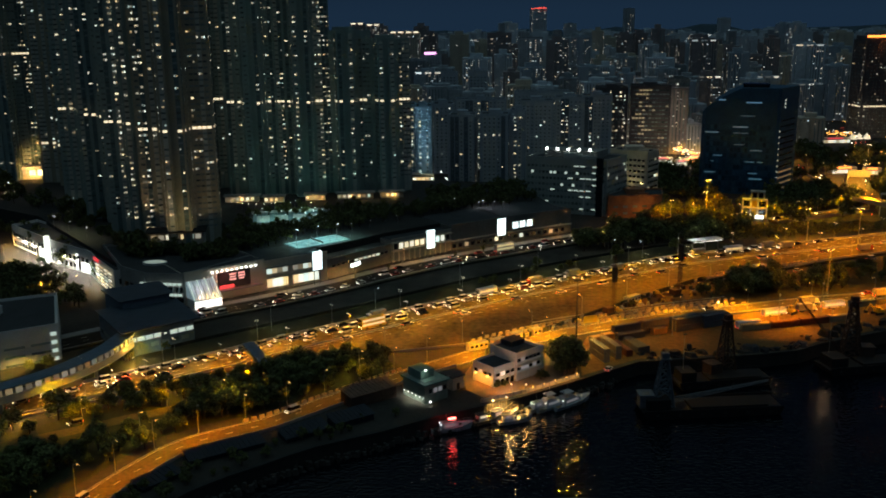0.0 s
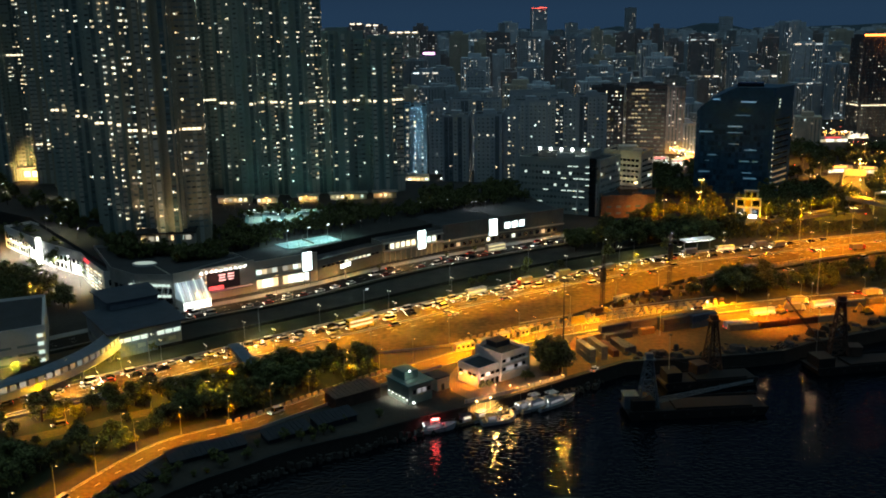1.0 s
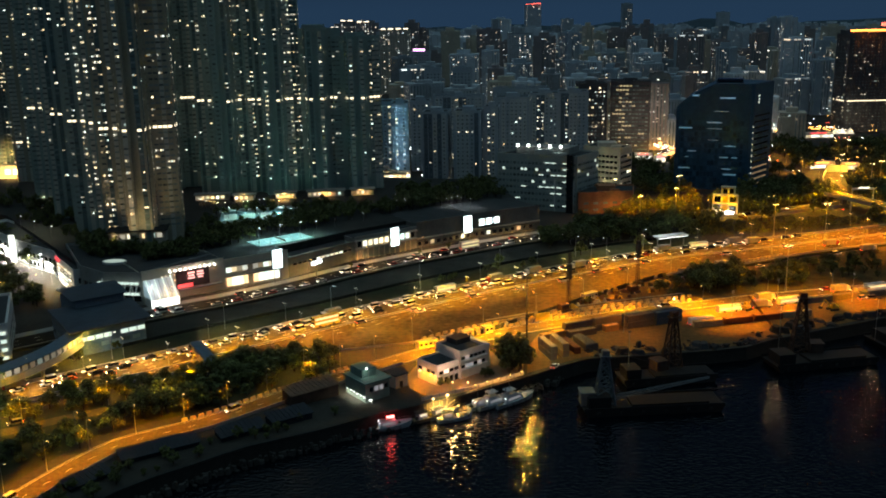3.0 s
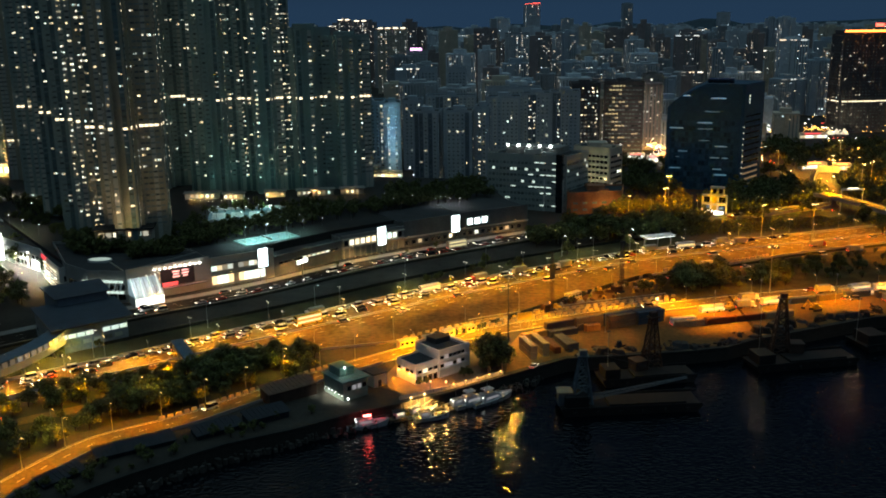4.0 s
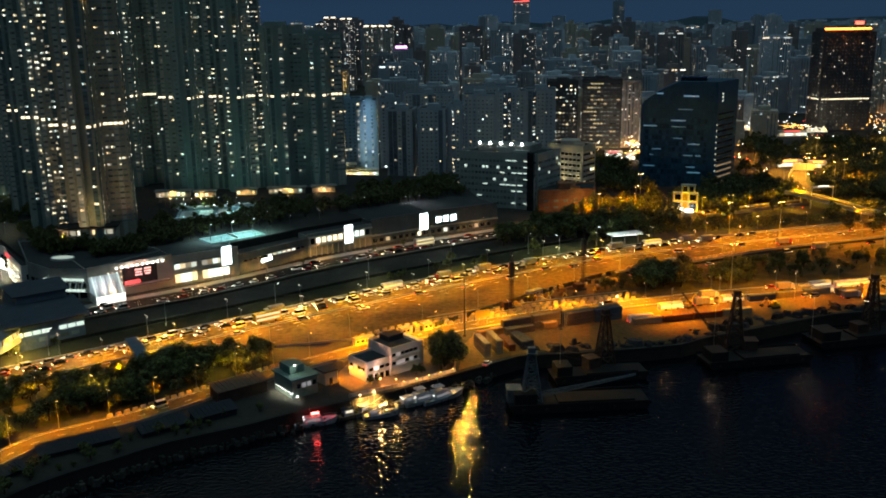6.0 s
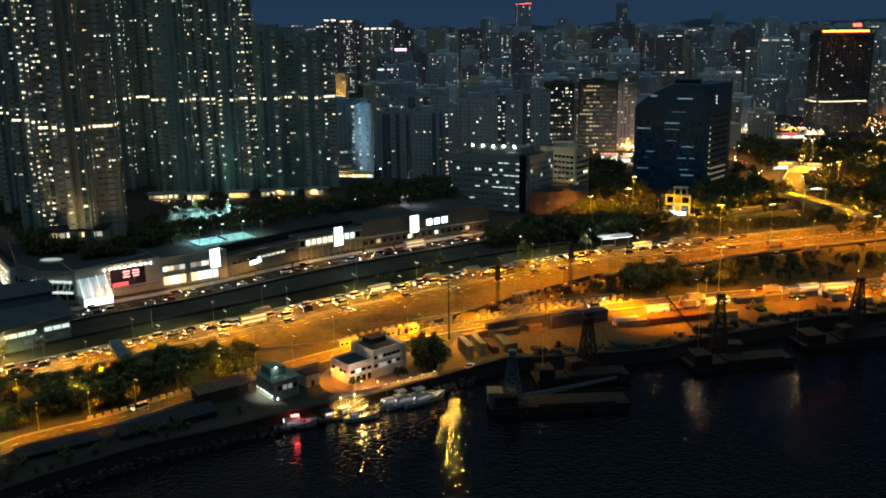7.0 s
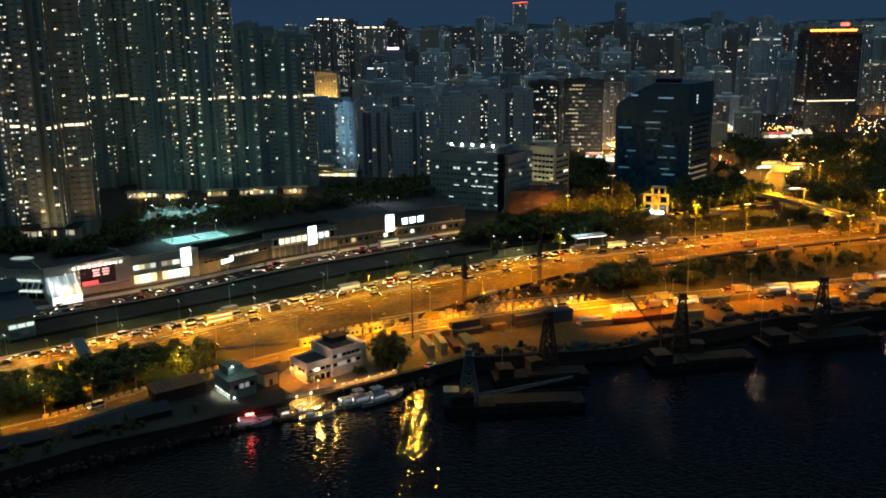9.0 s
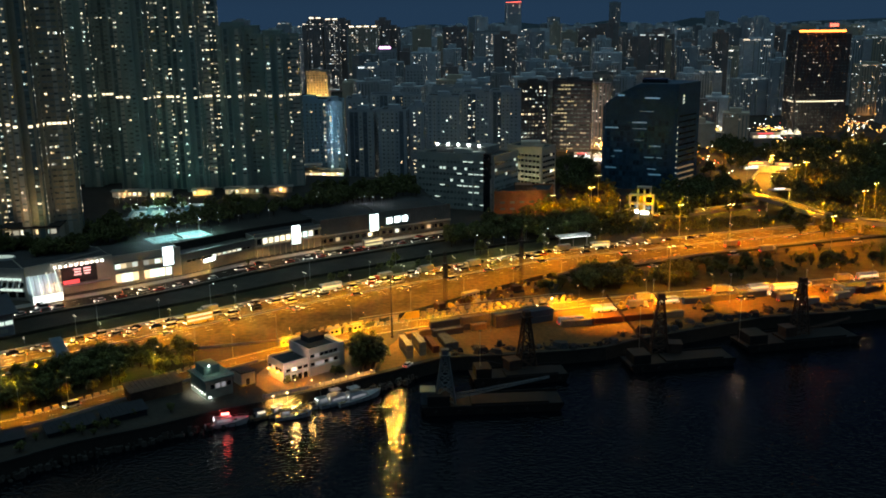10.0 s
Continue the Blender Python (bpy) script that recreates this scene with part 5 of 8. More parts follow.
for x, y in ((-224, 480), (-213, 469), (-203, 459), (-192, 450), (-182, 442), (-234, 490), (-169, 424)):
    post(P_SMALL, x, y, 0, 0, 18000, (1, 0.94, 0.76), 165, 1.5)
for f in (0.25, 0.5, 0.75):
    part("wall_light", Mb().box(-0.5, -0.6, 0, 0.5, 0.1, 0.5, pose(0, 0, 0, 0, 0, -40.8)), G_LEDLAMP, wg, m=pose(-213 + 38 * f - wc[0], 474.4 - 33.5 * f - wc[1], 8.2))
for x, y, e in ((-200, 478, 1500), (-186, 466, 1500), (-214, 492, 1200), (-255, 575, 5000), (-290, 600, 6000), (-225, 545, 4000)):
    post(P_SMALL, x, y, 12.5, 0, e, (1, 0.95, 0.6), 165, 1.2)
sk = thing("skylight", -133.2, 411.6, 13.62, 0, "oval glowing skylight on the mall roof", "skylight")
ring = [(5.6 * math.cos(k * 0.3142), 3.4 * math.sin(k * 0.3142)) for k in range(20)]
part("kerb_ring", Mb().prism(ring, 0, 0.9), M_WHITE, sk)
part("glass", Mb().prism([(x * 0.9, y * 0.9) for x, y in ring], 0.9, 1.05, 0.1), glow("skylight_glow", (0.8, 1.0, 0.85), 0.35), sk)

for x, y, e in ((-170, 408, 9000), (-182, 398, 7000), (-232, 470, 22000), (-252, 500, 26000)):
    post(P_SOD, x, y, 0, 40, e, (1, 0.5, 0.1), 160, 0.8)

# footbridge, station and the car park block
fb = thing("footbridge", 0, 0, 0, 0, "covered footbridge with a blue-grey roof", "footbridge")
FB = spline([(-190, 240), (-152, 268), (-136, 281), (-124, 300), (-118, 322), (-120, 350), (-128, 372), (-136, 390)], 5)
part("deck", Mb().strip(offset(FB, 2.6), offset(FB, -2.6), 5.6, 0.8), M_CONC, fb)
part("roof", Mb().strip(offset(FB, 3.4), offset(FB, -3.2), 9.2, 0.35), M_BLUEROOF, fb)
part("side_wall", Mb().strip(offset(FB, -2.62), offset(FB, -2.85), 6.7, 2.6), M_CREAM, fb, "cream parapet wall under the windows")
# row of unseen lamps, added to light the bridge's side wall
for x, y, a in along(offset(FB, -8.0), 50, 13.0):
    if y < 326:
        post(P_SMALL, x, y, 0, a + 90, 6500, (1.0, 0.60, 0.20), 160, 0.8, (0.6, 0.2))
for x, y, a in along(offset(FB, -2.4), 2, 3.2):
    part("window_post", Mb().rod((x, y, 5.6), (x, y, 9.0), 0.12), M_CREAM, fb)
for x, y, a in along(offset(FB, -2.5), 3.6, 3.2):
    part("lit_pane", Mb().box(-1.1, -0.05, 6.7, 1.1, 0.05, 8.5, pose(x, y, 0, 0, 0, a)), G_BRIDGE, fb, "dimly lit bridge window")
for x, y, a in along(FB, 8, 18):
    part("column", Mb().rod((x, y, 0), (x, y, 5.0), 0.6, 0.6, 10), M_CONC, fb)
# post and bare lamps are added for the yellow glow by the bridge
post(P_SOD, -121, 318, 0, 120, 26000, (1, 0.50, 0.03), 160, 0.8)
lamp(-112, 316, 9, 26000, (1, 0.50, 0.04), 80, 0.4, (-124, 331, 3))
for x, y in ((-140, 270), (-119, 308), (-116, 322)):
    lamp(x + 3, y, 5.0, 16000 if y < 290 else 3000, (1, 0.56, 0.08), 155)
cs = thing("covered_stair", -66.5, 315.3, 0, -55, "dark grey covered stair down from a footbridge", "stair")
part("roof", Mb().hexa([(-8, -2.2, 7.6), (8, -2.2, 5.0), (8, 2.2, 5.0), (-8, 2.2, 7.6), (-8, -2.2, 7.9), (8, -2.2, 5.3), (8, 2.2, 5.3), (-8, 2.2, 7.9)]), M_BLUEROOF, cs)
part("flight", Mb().hexa([(-8, -1.5, 4.6), (8, -1.5, 1.8), (8, 1.5, 1.8), (-8, 1.5, 4.6), (-8, -1.5, 5.0), (8, -1.5, 2.2), (8, 1.5, 2.2), (-8, 1.5, 5.0)]), M_CONC, cs)
for dx in (-7, 0, 7):
    for dy in (-1.8, 1.8):
        part("column", Mb().rod((dx, dy, 0), (dx, dy, 6.4 - dx * 0.16), 0.14, 0.14, 8), M_STEEL, cs)
st = block("station_building", "low dark station hall with a lit window band", [(-118, 326), (-97, 344), (-112, 364), (-136, 350)], 0, 9, M_SLABDARK, 0.0, 4.5, 4, (3, 1.6), True, False, 0, (), True, plant_room=False)
part("canopy_roof", Mb().prism([(-1.5, -23.5), (22, -3.5), (5.5, 21), (-22.5, 5.5)], 10.3, 10.75), M_STATIONROOF, st, "dark blue-grey sheet roof")
for k in range(8):
    if k != 4:
        part("lit_band", Mb().box(-1.4, -0.15, 0, 1.4, 0.1, 1.5, pose(0, 0, 0, 0, 0, 40.6)), G_TEALWIN, st, m=pose(-115.4 + 2.45 * k + 115.75, 328 + 2.1 * k - 346, 5.6))
st2 = block("plant_block", "dark rooftop plant block above the station", [(-127, 352), (-112, 364), (-122, 380), (-140, 368)], 0, 12.5, M_SLABDARK, 0.0, 4.5, 5, (2, 1.2), True, False, plant_room=False)
part("canopy_roof", Mb().prism([(-2.5, -15.5), (15, -2), (3.5, 15.5), (-16.5, 2.5)], 13.8, 14.2), M_STATIONROOF, st2, "dark blue-grey sheet roof")
cp = block("car_park_block", "pale four-storey block with long dark window bands", [(-205, 284), (-141, 325), (-158, 364), (-230, 330)], 0, 13.2, M_WHITE, 0.0, 3.2, 9.0, (7.0, 0.9), True, False, 0, (), True, first=-0.6, seed=4)
for f in range(4):
    part("lit_pane", Mb().box(-1.0, -0.2, 0, 1.0, 0.1, 1.2, pose(0, 0, 0, 0, 0, 32.6)), G_TEALWIN, cp, m=pose(-142.6 + 183.5, 323.8 - 325.75, 0.4 + 3.2 * f))
lamp(-148, 309, 7, 18000, (1, 0.6, 0.12), 150)
lamp(-170, 296, 7, 18000, (1, 0.6, 0.12), 150)

# ---------------------------------------------------------------- mid-distance blocks
block("housing_block", "pale blue housing slab with a lit stair column", rect(-46, 742, 30, 24, 4), 0, 54, M_SLABBLUE, 0.07, 2.7, 3.4, (1.2, 1.2), True, True, 0.1, (), True, seed=31)
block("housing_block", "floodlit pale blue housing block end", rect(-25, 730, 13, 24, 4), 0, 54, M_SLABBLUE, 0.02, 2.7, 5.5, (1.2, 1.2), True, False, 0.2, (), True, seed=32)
# six unseen lamps hang in mid-air to light the block end evenly
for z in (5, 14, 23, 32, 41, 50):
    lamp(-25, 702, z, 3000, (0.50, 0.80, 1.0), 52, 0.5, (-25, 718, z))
block("housing_block", "grey-green housing slab with few lit windows", rect(-10, 748, 16, 24, 4), 0, 54, M_SLAB, 0.08, 2.7, 3.4, (1.2, 1.2), True, True, 0.12, (), True, seed=33)
shopc = thing("lit_shop_row", -36, 700, 0, 4, "low warm-lit shop row with a curved roof", "shops")
part("wall", Mb().box(-16, -4, 0, 20, 6, 5), M_CREAM, shopc)
part("roof", Mb().box(-17, -5, 5, 10, 7, 5.8).box(-17, -5, 9, 4, 7, 9.6), M_CONC, shopc)
for k in range(11):
    part("shop_window", Mb().box(-15 + 3.2 * k, -4.2, 0.8, -12.5 + 3.2 * k, -3.9, 3.6), G_SHOP, shopc)
lamp(-38, 690, 12, 9000, (1, 0.6, 0.2), 150)
lamp(-22, 692, 12, 9000, (1, 0.6, 0.2), 150)
for x, y, w, d, top, s, turn in ((6, 652, 18, 20, 55, 41, -6), (28, 646, 19, 20, 56, 42, -6), (44, 652, 10, 18, 58, 43, -6), (60, 700, 24, 20, 60, 44, -4), (84, 704, 20, 20, 62, 45, -4), (106, 716, 22, 20, 62, 46, -4), (20, 760, 40, 16, 56, 47, 0), (70, 780, 44, 16, 60, 48, 0)):
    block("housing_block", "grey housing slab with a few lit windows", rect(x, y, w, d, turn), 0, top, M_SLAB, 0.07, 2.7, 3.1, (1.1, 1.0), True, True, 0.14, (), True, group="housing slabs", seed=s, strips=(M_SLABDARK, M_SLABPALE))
# office with a stepped top and white-lit floors
off = block("office_block", "wide glass office block with white-lit floors", [(46, 592), (94, 573), (110, 596), (62, 616)], 0, 34, M_OFFICE, 0.05, 3.8, 2.4, (1.6, 1.5), True, False, 0.0, (), True, M_TOWERGLASS, G_TEALWIN, 1.0, seed=51)
random.seed(51)
for f in range(8):
    run = random.random() < 0.75
    for k in range(13):
        if random.random() < ((0.62 if k > 6 else 0.14) if run else 0.05):
            q = k / 12.5
            part("lit_pane", Mb().box(-1.5, -0.2, 0, 1.5, 0.1, 0.6, pose(0, 0, 0, 0, 0, -21.6)), G_TEALWIN, off, m=pose(47.8 + 44.5 * q - 78, 591.2 - 17.6 * q - 594.2, 3.2 + 3.8 * f))
part("upper_storey", Mb().prism([(-20, 2), (12, -10), (20, 4), (-12, 16)], 34, 38.5), M_CONC, off)
for k in range(5):
    part("roof_light", Mb().box(-0.8, -0.5, 0, 0.8, 0.3, 1.4), G_LEDLAMP, off, m=pose(-19 + 6.5 * k, 1 - 2.4 * k, 38.6))
part("stair_tower", Mb().box(-2, -2, 0, 2, 2, 36, pose(0, 0, 0, 0, 0, -21)), M_GLASSDARK, off, m=pose(12, -20.5, 0))
for dx, dy in ((3, -16), (14, -21)):
    part("column", Mb().rod((dx, dy, 0), (dx, dy, 20), 0.5), M_WHITE, off)
block("low_office", "low dark block with a reddish end wall", [(94, 566), (128, 571), (132, 592), (98, 592)], 0, 13, mat("red_brown_render", (0.30, 0.15, 0.08), 0.9, scale=0.2), 0.0, 4, 6, (3, 1.4), True, False, 0.0, (), True, seed=52)
lamp(120, 560, 5, 2500, (1, 0.5, 0.12), 120, 0.4, (116, 568, 6))
block("office_block", "small cream office with a lit top row", [(104, 628), (126, 612), (136, 626), (114, 644)], 0, 33, M_CREAM, 0.10, 3.6, 3.0, (2.2, 1.5), True, False, 0.0, (), True, M_GLASSDARK, None, 1.0, seed=53)
lamp(108, 606, 10, 7000, (1, 0.8, 0.35), 110, 0.5, (114, 622, 22))
# dark curtain-wall tower: a long front, a narrow lit end, and a roof that curves down to one side
GA, GB, GC, GD = Vector((168, 653)), Vector((217, 637)), Vector((239, 664)), Vector((190, 690))
g_dir, g_end = (GB - GA).normalized(), (GC - GB).normalized()
dk = [tuple(p) for p in (GA + g_dir * 4, GB - g_dir * 1.5, GB + g_end * 1.5, GC - g_end * 2, GC - g_dir * 3, GD + g_dir * 3, GD - g_end * 4, GA + g_end * 4)]
cxd, cyd = sum(p[0] for p in dk) / len(dk), sum(p[1] for p in dk) / len(dk)
db = block("glass_office_tower", "dark blue curtain-wall office tower with a curved roof", dk, 0, 52, M_GLASSBLUE, 0.0, 3.9, 2.3, (2.0, 2.9), True, False, 0.0, (), False, M_GLASSBLUE, G_BLUEWIN, 1.0, seed=61)


def glass_ring(z):
    """The tower's outline at a height above its straight part, cut back along the curve of the roof."""
    lift, out = (z - 52) / 20, []
    left, right = 27 * max(0, lift) ** 1.7, 5 * max(0, lift - 0.45)
    for p in dk:
        q = Vector(p) - GA
        u = q.dot(g_dir)
        q += g_dir * (min(max(u, left), 70 - right) - u)
        out.append((q.x + GA.x - cxd, q.y + GA.y - cyd, z))
    return out


crown = Mb()
rings = [glass_ring(52 + 1.667 * k) for k in range(13)]
for ring_pts in rings:
    crown.v += ring_pts
for k in range(12):
    for i in range(8):
        crown.f.append((8 * k + i, 8 * k + (i + 1) % 8, 8 * k + 8 + (i + 1) % 8, 8 * k + 8 + i))
crown.f.append(tuple(range(96, 104)))
part("curved_crown", crown, M_GLASSBLUE, db, "dark curved glass crown")
part("plant_screen", Mb().box(27, 6, 72, 44, 18, 74.5, Matrix.Translation((GA.x - cxd, GA.y - cyd, 0)) @ pose(0, 0, 0, 0, 0, math.degrees(math.atan2(g_dir.y, g_dir.x)))), M_GLASSDARK, db)


def on_glass(corner, along_dir, u, z):
    p = corner + along_dir * u
    return pose(p.x - cxd, p.y - cyd, z, 0, 0, math.degrees(math.atan2(along_dir.y, along_dir.x)))


random.seed(61)
for f in range(1, 16):
    u = random.uniform(1, 9)
    while u < 46:
        w = random.uniform(2, 12)
        if random.random() < (0.5 if f in (2, 4, 5, 8, 11) else 0.16) and u + w < 46 and (f < 13 or u > 14):
            part("floor_band", Mb().box(0, -0.12, 0, w, 0.08, random.choice((0.35, 0.6, 0.9))), G_BLUEDIM, db, "dim blue lit floor band", m=on_glass(GA, g_dir, u, 2.6 + 3.9 * f))
            if random.random() < 0.35:
                part("lit_pane", Mb().box(0, -0.14, 0, random.uniform(1, 3), 0.08, 0.8), G_BLUEWIN, db, m=on_glass(GA, g_dir, u + w * 0.4, 2.6 + 3.9 * f))
        u += w + random.uniform(1, 6)
for u, z, w in ((12, 63.5, 4.5), (30, 62, 8), (36, 62, 4)):
    part("lit_pane", Mb().box(0, -0.14, 0, w, 0.08, 0.9), G_BLUEWIN, db, m=on_glass(GA, g_dir, u, z))
for f in range(11):
    part("corner_light", Mb().box(-0.5, -0.16, 0, 0.5, 0.1, 0.8), G_TEALWIN, db, m=on_glass(GB, g_end, 1.9, 4.0 + 3.9 * f))
for f in range(13):
    part("end_floor_band", Mb().box(0, -0.12, 0, 24, 0.08, 1.1), G_ENDWARM if f < 4 else M_GLASSDARK, db, m=on_glass(GB, g_end, 4, 3.0 + 3.9 * f))
for z in (58.5, 60.8, 63):
    part("lit_pane", Mb().box(0, -0.14, 0, 1.6, 0.08, 1.3), G_TEALWIN, db, m=on_glass(GB, g_end, 8, z))
# yellow-lit control tower
yb = thing("control_building", 184, 570, 0, -18, "yellow floodlit control building with square openings", "building")
part("wall", Mb().box(-7, 0.6, 0, 7, 6, 10.4).box(-2.4, 0.6, 10.4, 5, 6, 15.6), M_WALLDIM, yb, "recessed dark wall")
for x in (-7.4, -2.6, 1.4, 6.6):
    part("frame_post", Mb().box(x, -3, 0, x + 0.8, 0.6, 10.6), M_CREAM, yb)
for x in (-2.6, 1.2, 4.8):
    part("frame_post", Mb().box(x, -2.8, 11.2, x + 0.7, 0.6, 15.6), M_CREAM, yb)
for z, x0, x1 in ((10.6, -7.4, 7.4), (5.2, -7.4, 7.4), (15.6, -2.8, 5.7)):
    part("frame_beam", Mb().box(x0, -3.1, z, x1, 0.6, z + 0.7), M_CREAM, yb)
for x, z, w, hh in ((-6.4, 6.4, 3.4, 3.2), (2.6, 6.4, 3.6, 3.2), (-6.4, 1.2, 3.4, 3.2), (2.6, 1.2, 3.6, 3.2), (-1.4, 12, 2.2, 2.6), (2.2, 12, 2.2, 2.6)):
    part("window", Mb().box(x, 0.45, z, x + w, 0.62, z + hh), M_GLASSDARK, yb)
# bay is no lamp: its bright yellow light is put into the paint
part("yellow_bay", Mb().box(-1.6, 0.3, 1.0, 1.2, 0.62, 10.2), M_YELLOW, yb, "middle bay with its yellow light put into the paint")
part("light_sign", Mb().box(-5, -7.2, 0.6, -0.8, -6.8, 2.8), G_WHITEBOX, yb, "glowing white sign board")
part("light_sign", Mb().box(0.4, -7.0, 0.4, 5.4, -6.6, 2.2), G_WHITEBOX, yb, "glowing white sign board")
part("sign_post", Mb().rod((-3, -6.7, 0), (-3, -6.7, 0.7), 0.1).rod((3, -6.5, 0), (3, -6.5, 0.5), 0.1), M_STEEL, yb)
for x in (177, 184, 191):
    lamp(x, 558, 8, 9000, (1, 0.44, 0.0), 80, 0.4, (x, 567, 8))
# hotel tower with an orange roof band
ho = block("hotel_tower", "dark brown tower with an orange-lit roof band", rect(417, 950, 52, 26, 6), 0, 93, M_HOTEL, 0.07, 3.1, 3.2, (1.1, 0.9), True, True, 0.06, (30.5,), True, seed=71)
part("roof_band", Mb().box(-24, -14, 93, 20, 12, 97.5), M_HOTEL, ho)
part("roof_light_band", Mb().box(-24, -14.6, 96.2, 20, -14.1, 98.0), G_ORANGE, ho, "glowing orange light band")
part("roof_sign", Mb().box(6, -10, 101, 14, -9.5, 104), G_REDSIGN, ho, "small red glowing sign")
part("sign_frame", Mb().rod((7, -9.3, 97.5), (7, -9.3, 104), 0.3).rod((13, -9.3, 97.5), (13, -9.3, 104), 0.3), M_BLACK, ho)
lamp(414, 928, 102, 4500, (1, 0.22, 0.03), 160, 1.0, (414, 942, 95))
block("office_block", "brown tower with lit corner windows", rect(132, 815, 24, 24, 0), 0, 60, M_HOTEL, 0.06, 3.2, 3.0, (1.3, 1.3), True, True, 0.15, (), True, seed=72)
block("office_block", "office block with yellow-lit floors", rect(168, 832, 34, 24, -8), 0, 60, M_HOTEL, 0.07, 3.4, 2.8, (2.2, 1.1), True, False, 0.16, (), True, M_TOWERGLASS, G_SHOPFAR, seed=73)
block("office_block", "slim office tower with warm lit windows", rect(196, 850, 18, 20, -8), 0, 64, M_CONC, 0.10, 3.4, 2.8, (1.4, 1.3), True, False, 0.2, (), True, seed=74)
block("apartment_block", "golden floodlit apartment block", rect(-114, 1205, 28, 22, 0), 0, 46, M_CREAM, 0.12, 3.0, 3.6, (1.6, 1.6), True, True, 0.1, (), True, seed=75)
for x in (-122, -114, -106):
    lamp(x, 1183, 4, 24000, (1, 0.55, 0.12), 90, 0.6, (x, 1195, 26))

# ---------------------------------------------------------------- far city
random.seed(77)
CITYMATS = [M_CITY, M_CITY, M_SLAB, M_BROWN, M_CREAM]
far_walls, far_panes = [], []
CITY = "distant city block with scattered lit windows"
for d in (720, 790, 860, 930, 1010, 1100, 1200, 1310, 1430, 1570, 1730, 1910, 2120, 2370, 2670, 3050, 3500):
    x = -0.24 * d
    while x < 0.56 * d:
        w = random.uniform(16, 36) if d < 1400 else random.uniform(15, 32) * (0.7 + d / 4500)
        x += w * random.uniform(0.75, 1.5 if d < 1500 else 1.1)
        y = d + random.uniform(-25, 25)
        u = (x - 48) / d
        top = random.uniform(34, 62) if d < 1200 else random.uniform(46, 90) if d < 2000 else random.uniform(30, 78) if d < 2900 else random.uniform(22, 62)
        if d < 1000 and (u > 0.16 or u < -0.08):
            top *= 0.6
        if d < 840:
            top = random.uniform(8, 20)
        if 1200 < d < 2400 and random.random() < 0.09:
            top += random.uniform(8, 22)
        if -0.16 < u < -0.06 and 1300 < d < 1650:
            top = random.uniform(88, 106)
        if d < 840 or (d < 1020 and 330 < x < 500) or (1150 < d < 1240 and -165 < x < -60) or (1240 < d < 1500 and -180 < x < 155) or (940 < d < 1040 and -32 < x < 46) or (d < 1190 and abs(x - 66 + 0.151 * d) < 24 + w / 2):
            continue
        far = d > 1500
        bay, floor = (3.0, 2.9) if not far else (5.0, 4.2) if d < 2400 else (8.0, 6.5)
        win = (1.15, 1.05) if not far else (1.6, 1.3) if d < 2400 else (2.3, 1.8)
        turn = random.uniform(-18, 18)
        lo = rect(x, y, w, random.uniform(16, 26), turn)
        wall = Mb().prism(rect(0, 0, w, 20), 0, top).box(-w * 0.25, -5, top, w * 0.2, 5, top + random.uniform(2, 6))
        if top > 30:
            s = random.choice((-1, 1))
            wall.box(min(s * w * 0.1, s * w * 0.42), -12.2, 0, max(s * w * 0.1, s * w * 0.42), 0, top - random.uniform(0, 5))
            wall.box(-0.5, -10.9, 0, 0.5, 0, top)
        lw, dw = Mb(), Mb()
        p = random.choice((0.10, 0.16, 0.22, 0.32))
        for face in range(3):
            span = w if face == 0 else 20
            n = int((span - 1) / bay)
            m0 = (pose(0, -10, 0), pose(w / 2, 0, 0, 0, 0, 90), pose(-w / 2, 0, 0, 0, 0, -90))[face]
            for k in range(n):
                hotcol = random.random() < 0.16
                if d < 1330 and top > 25:
                    m = m0 @ pose((k - (n - 1) / 2) * bay, 0, 0)
                    dw.quad(*(m @ Vector(c) for c in ((-win[0] * 0.42, -0.05, 3), (win[0] * 0.42, -0.05, 3), (win[0] * 0.42, -0.05, top - 2), (-win[0] * 0.42, -0.05, top - 2))))
                for f in range(int((top - 4) / floor)):
                    m = m0 @ pose((k - (n - 1) / 2) * bay, 0, 4 + f * floor)
                    if random.random() < (0.5 if hotcol else p):
                        lw.quad(*(m @ Vector(c) for c in ((-win[0] / 2, -0.1, 0), (win[0] / 2, -0.1, 0), (win[0] / 2, -0.1, win[1]), (-win[0] / 2, -0.1, win[1]))))
        if random.random() < 0.10:
            for k in range(3):
                c = -w / 2 + w * (k + 0.2) / 3
                lw.quad((c, -10.2, top - 1.5), (c + w * 0.2, -10.2, top - 1.5), (c + w * 0.2, -10.2, top), (c, -10.2, top))
        if d > 1650:
            far_walls.append((wall, pose(x, y, 0, 0, 0, turn)))
            far_panes.append((lw, pose(x, y, 0, 0, 0, turn)))
            continue
        t = thing("city_block", x, y, 0, turn, CITY, "building", "distant city blocks")
        part("wall", wall, random.choice(CITYMATS), t)
        if lw.v:
            part("lit_window", lw, G_WINFAR, t)["kind"] = "stuff"
        if dw.v:
            part("window_strip", dw, M_TOWERGLASS, t)["kind"] = "stuff"


def joined(pieces):
    out = Mb()
    for mb, m in pieces:
        b = len(out.v)
        out.v += [tuple(m @ Vector(v)) for v in mb.v]
        out.f += [tuple(b + i for i in f) for f in mb.f]
    return out


setting("skyline_blocks", joined(far_walls), M_CITYFAR, "far skyline of tower blocks with haze in their grey walls", "skyline", "stuff")
setting("skyline_lights", joined(far_panes), G_WINFAR, "tiny lit windows of the far skyline", "skyline", "stuff")
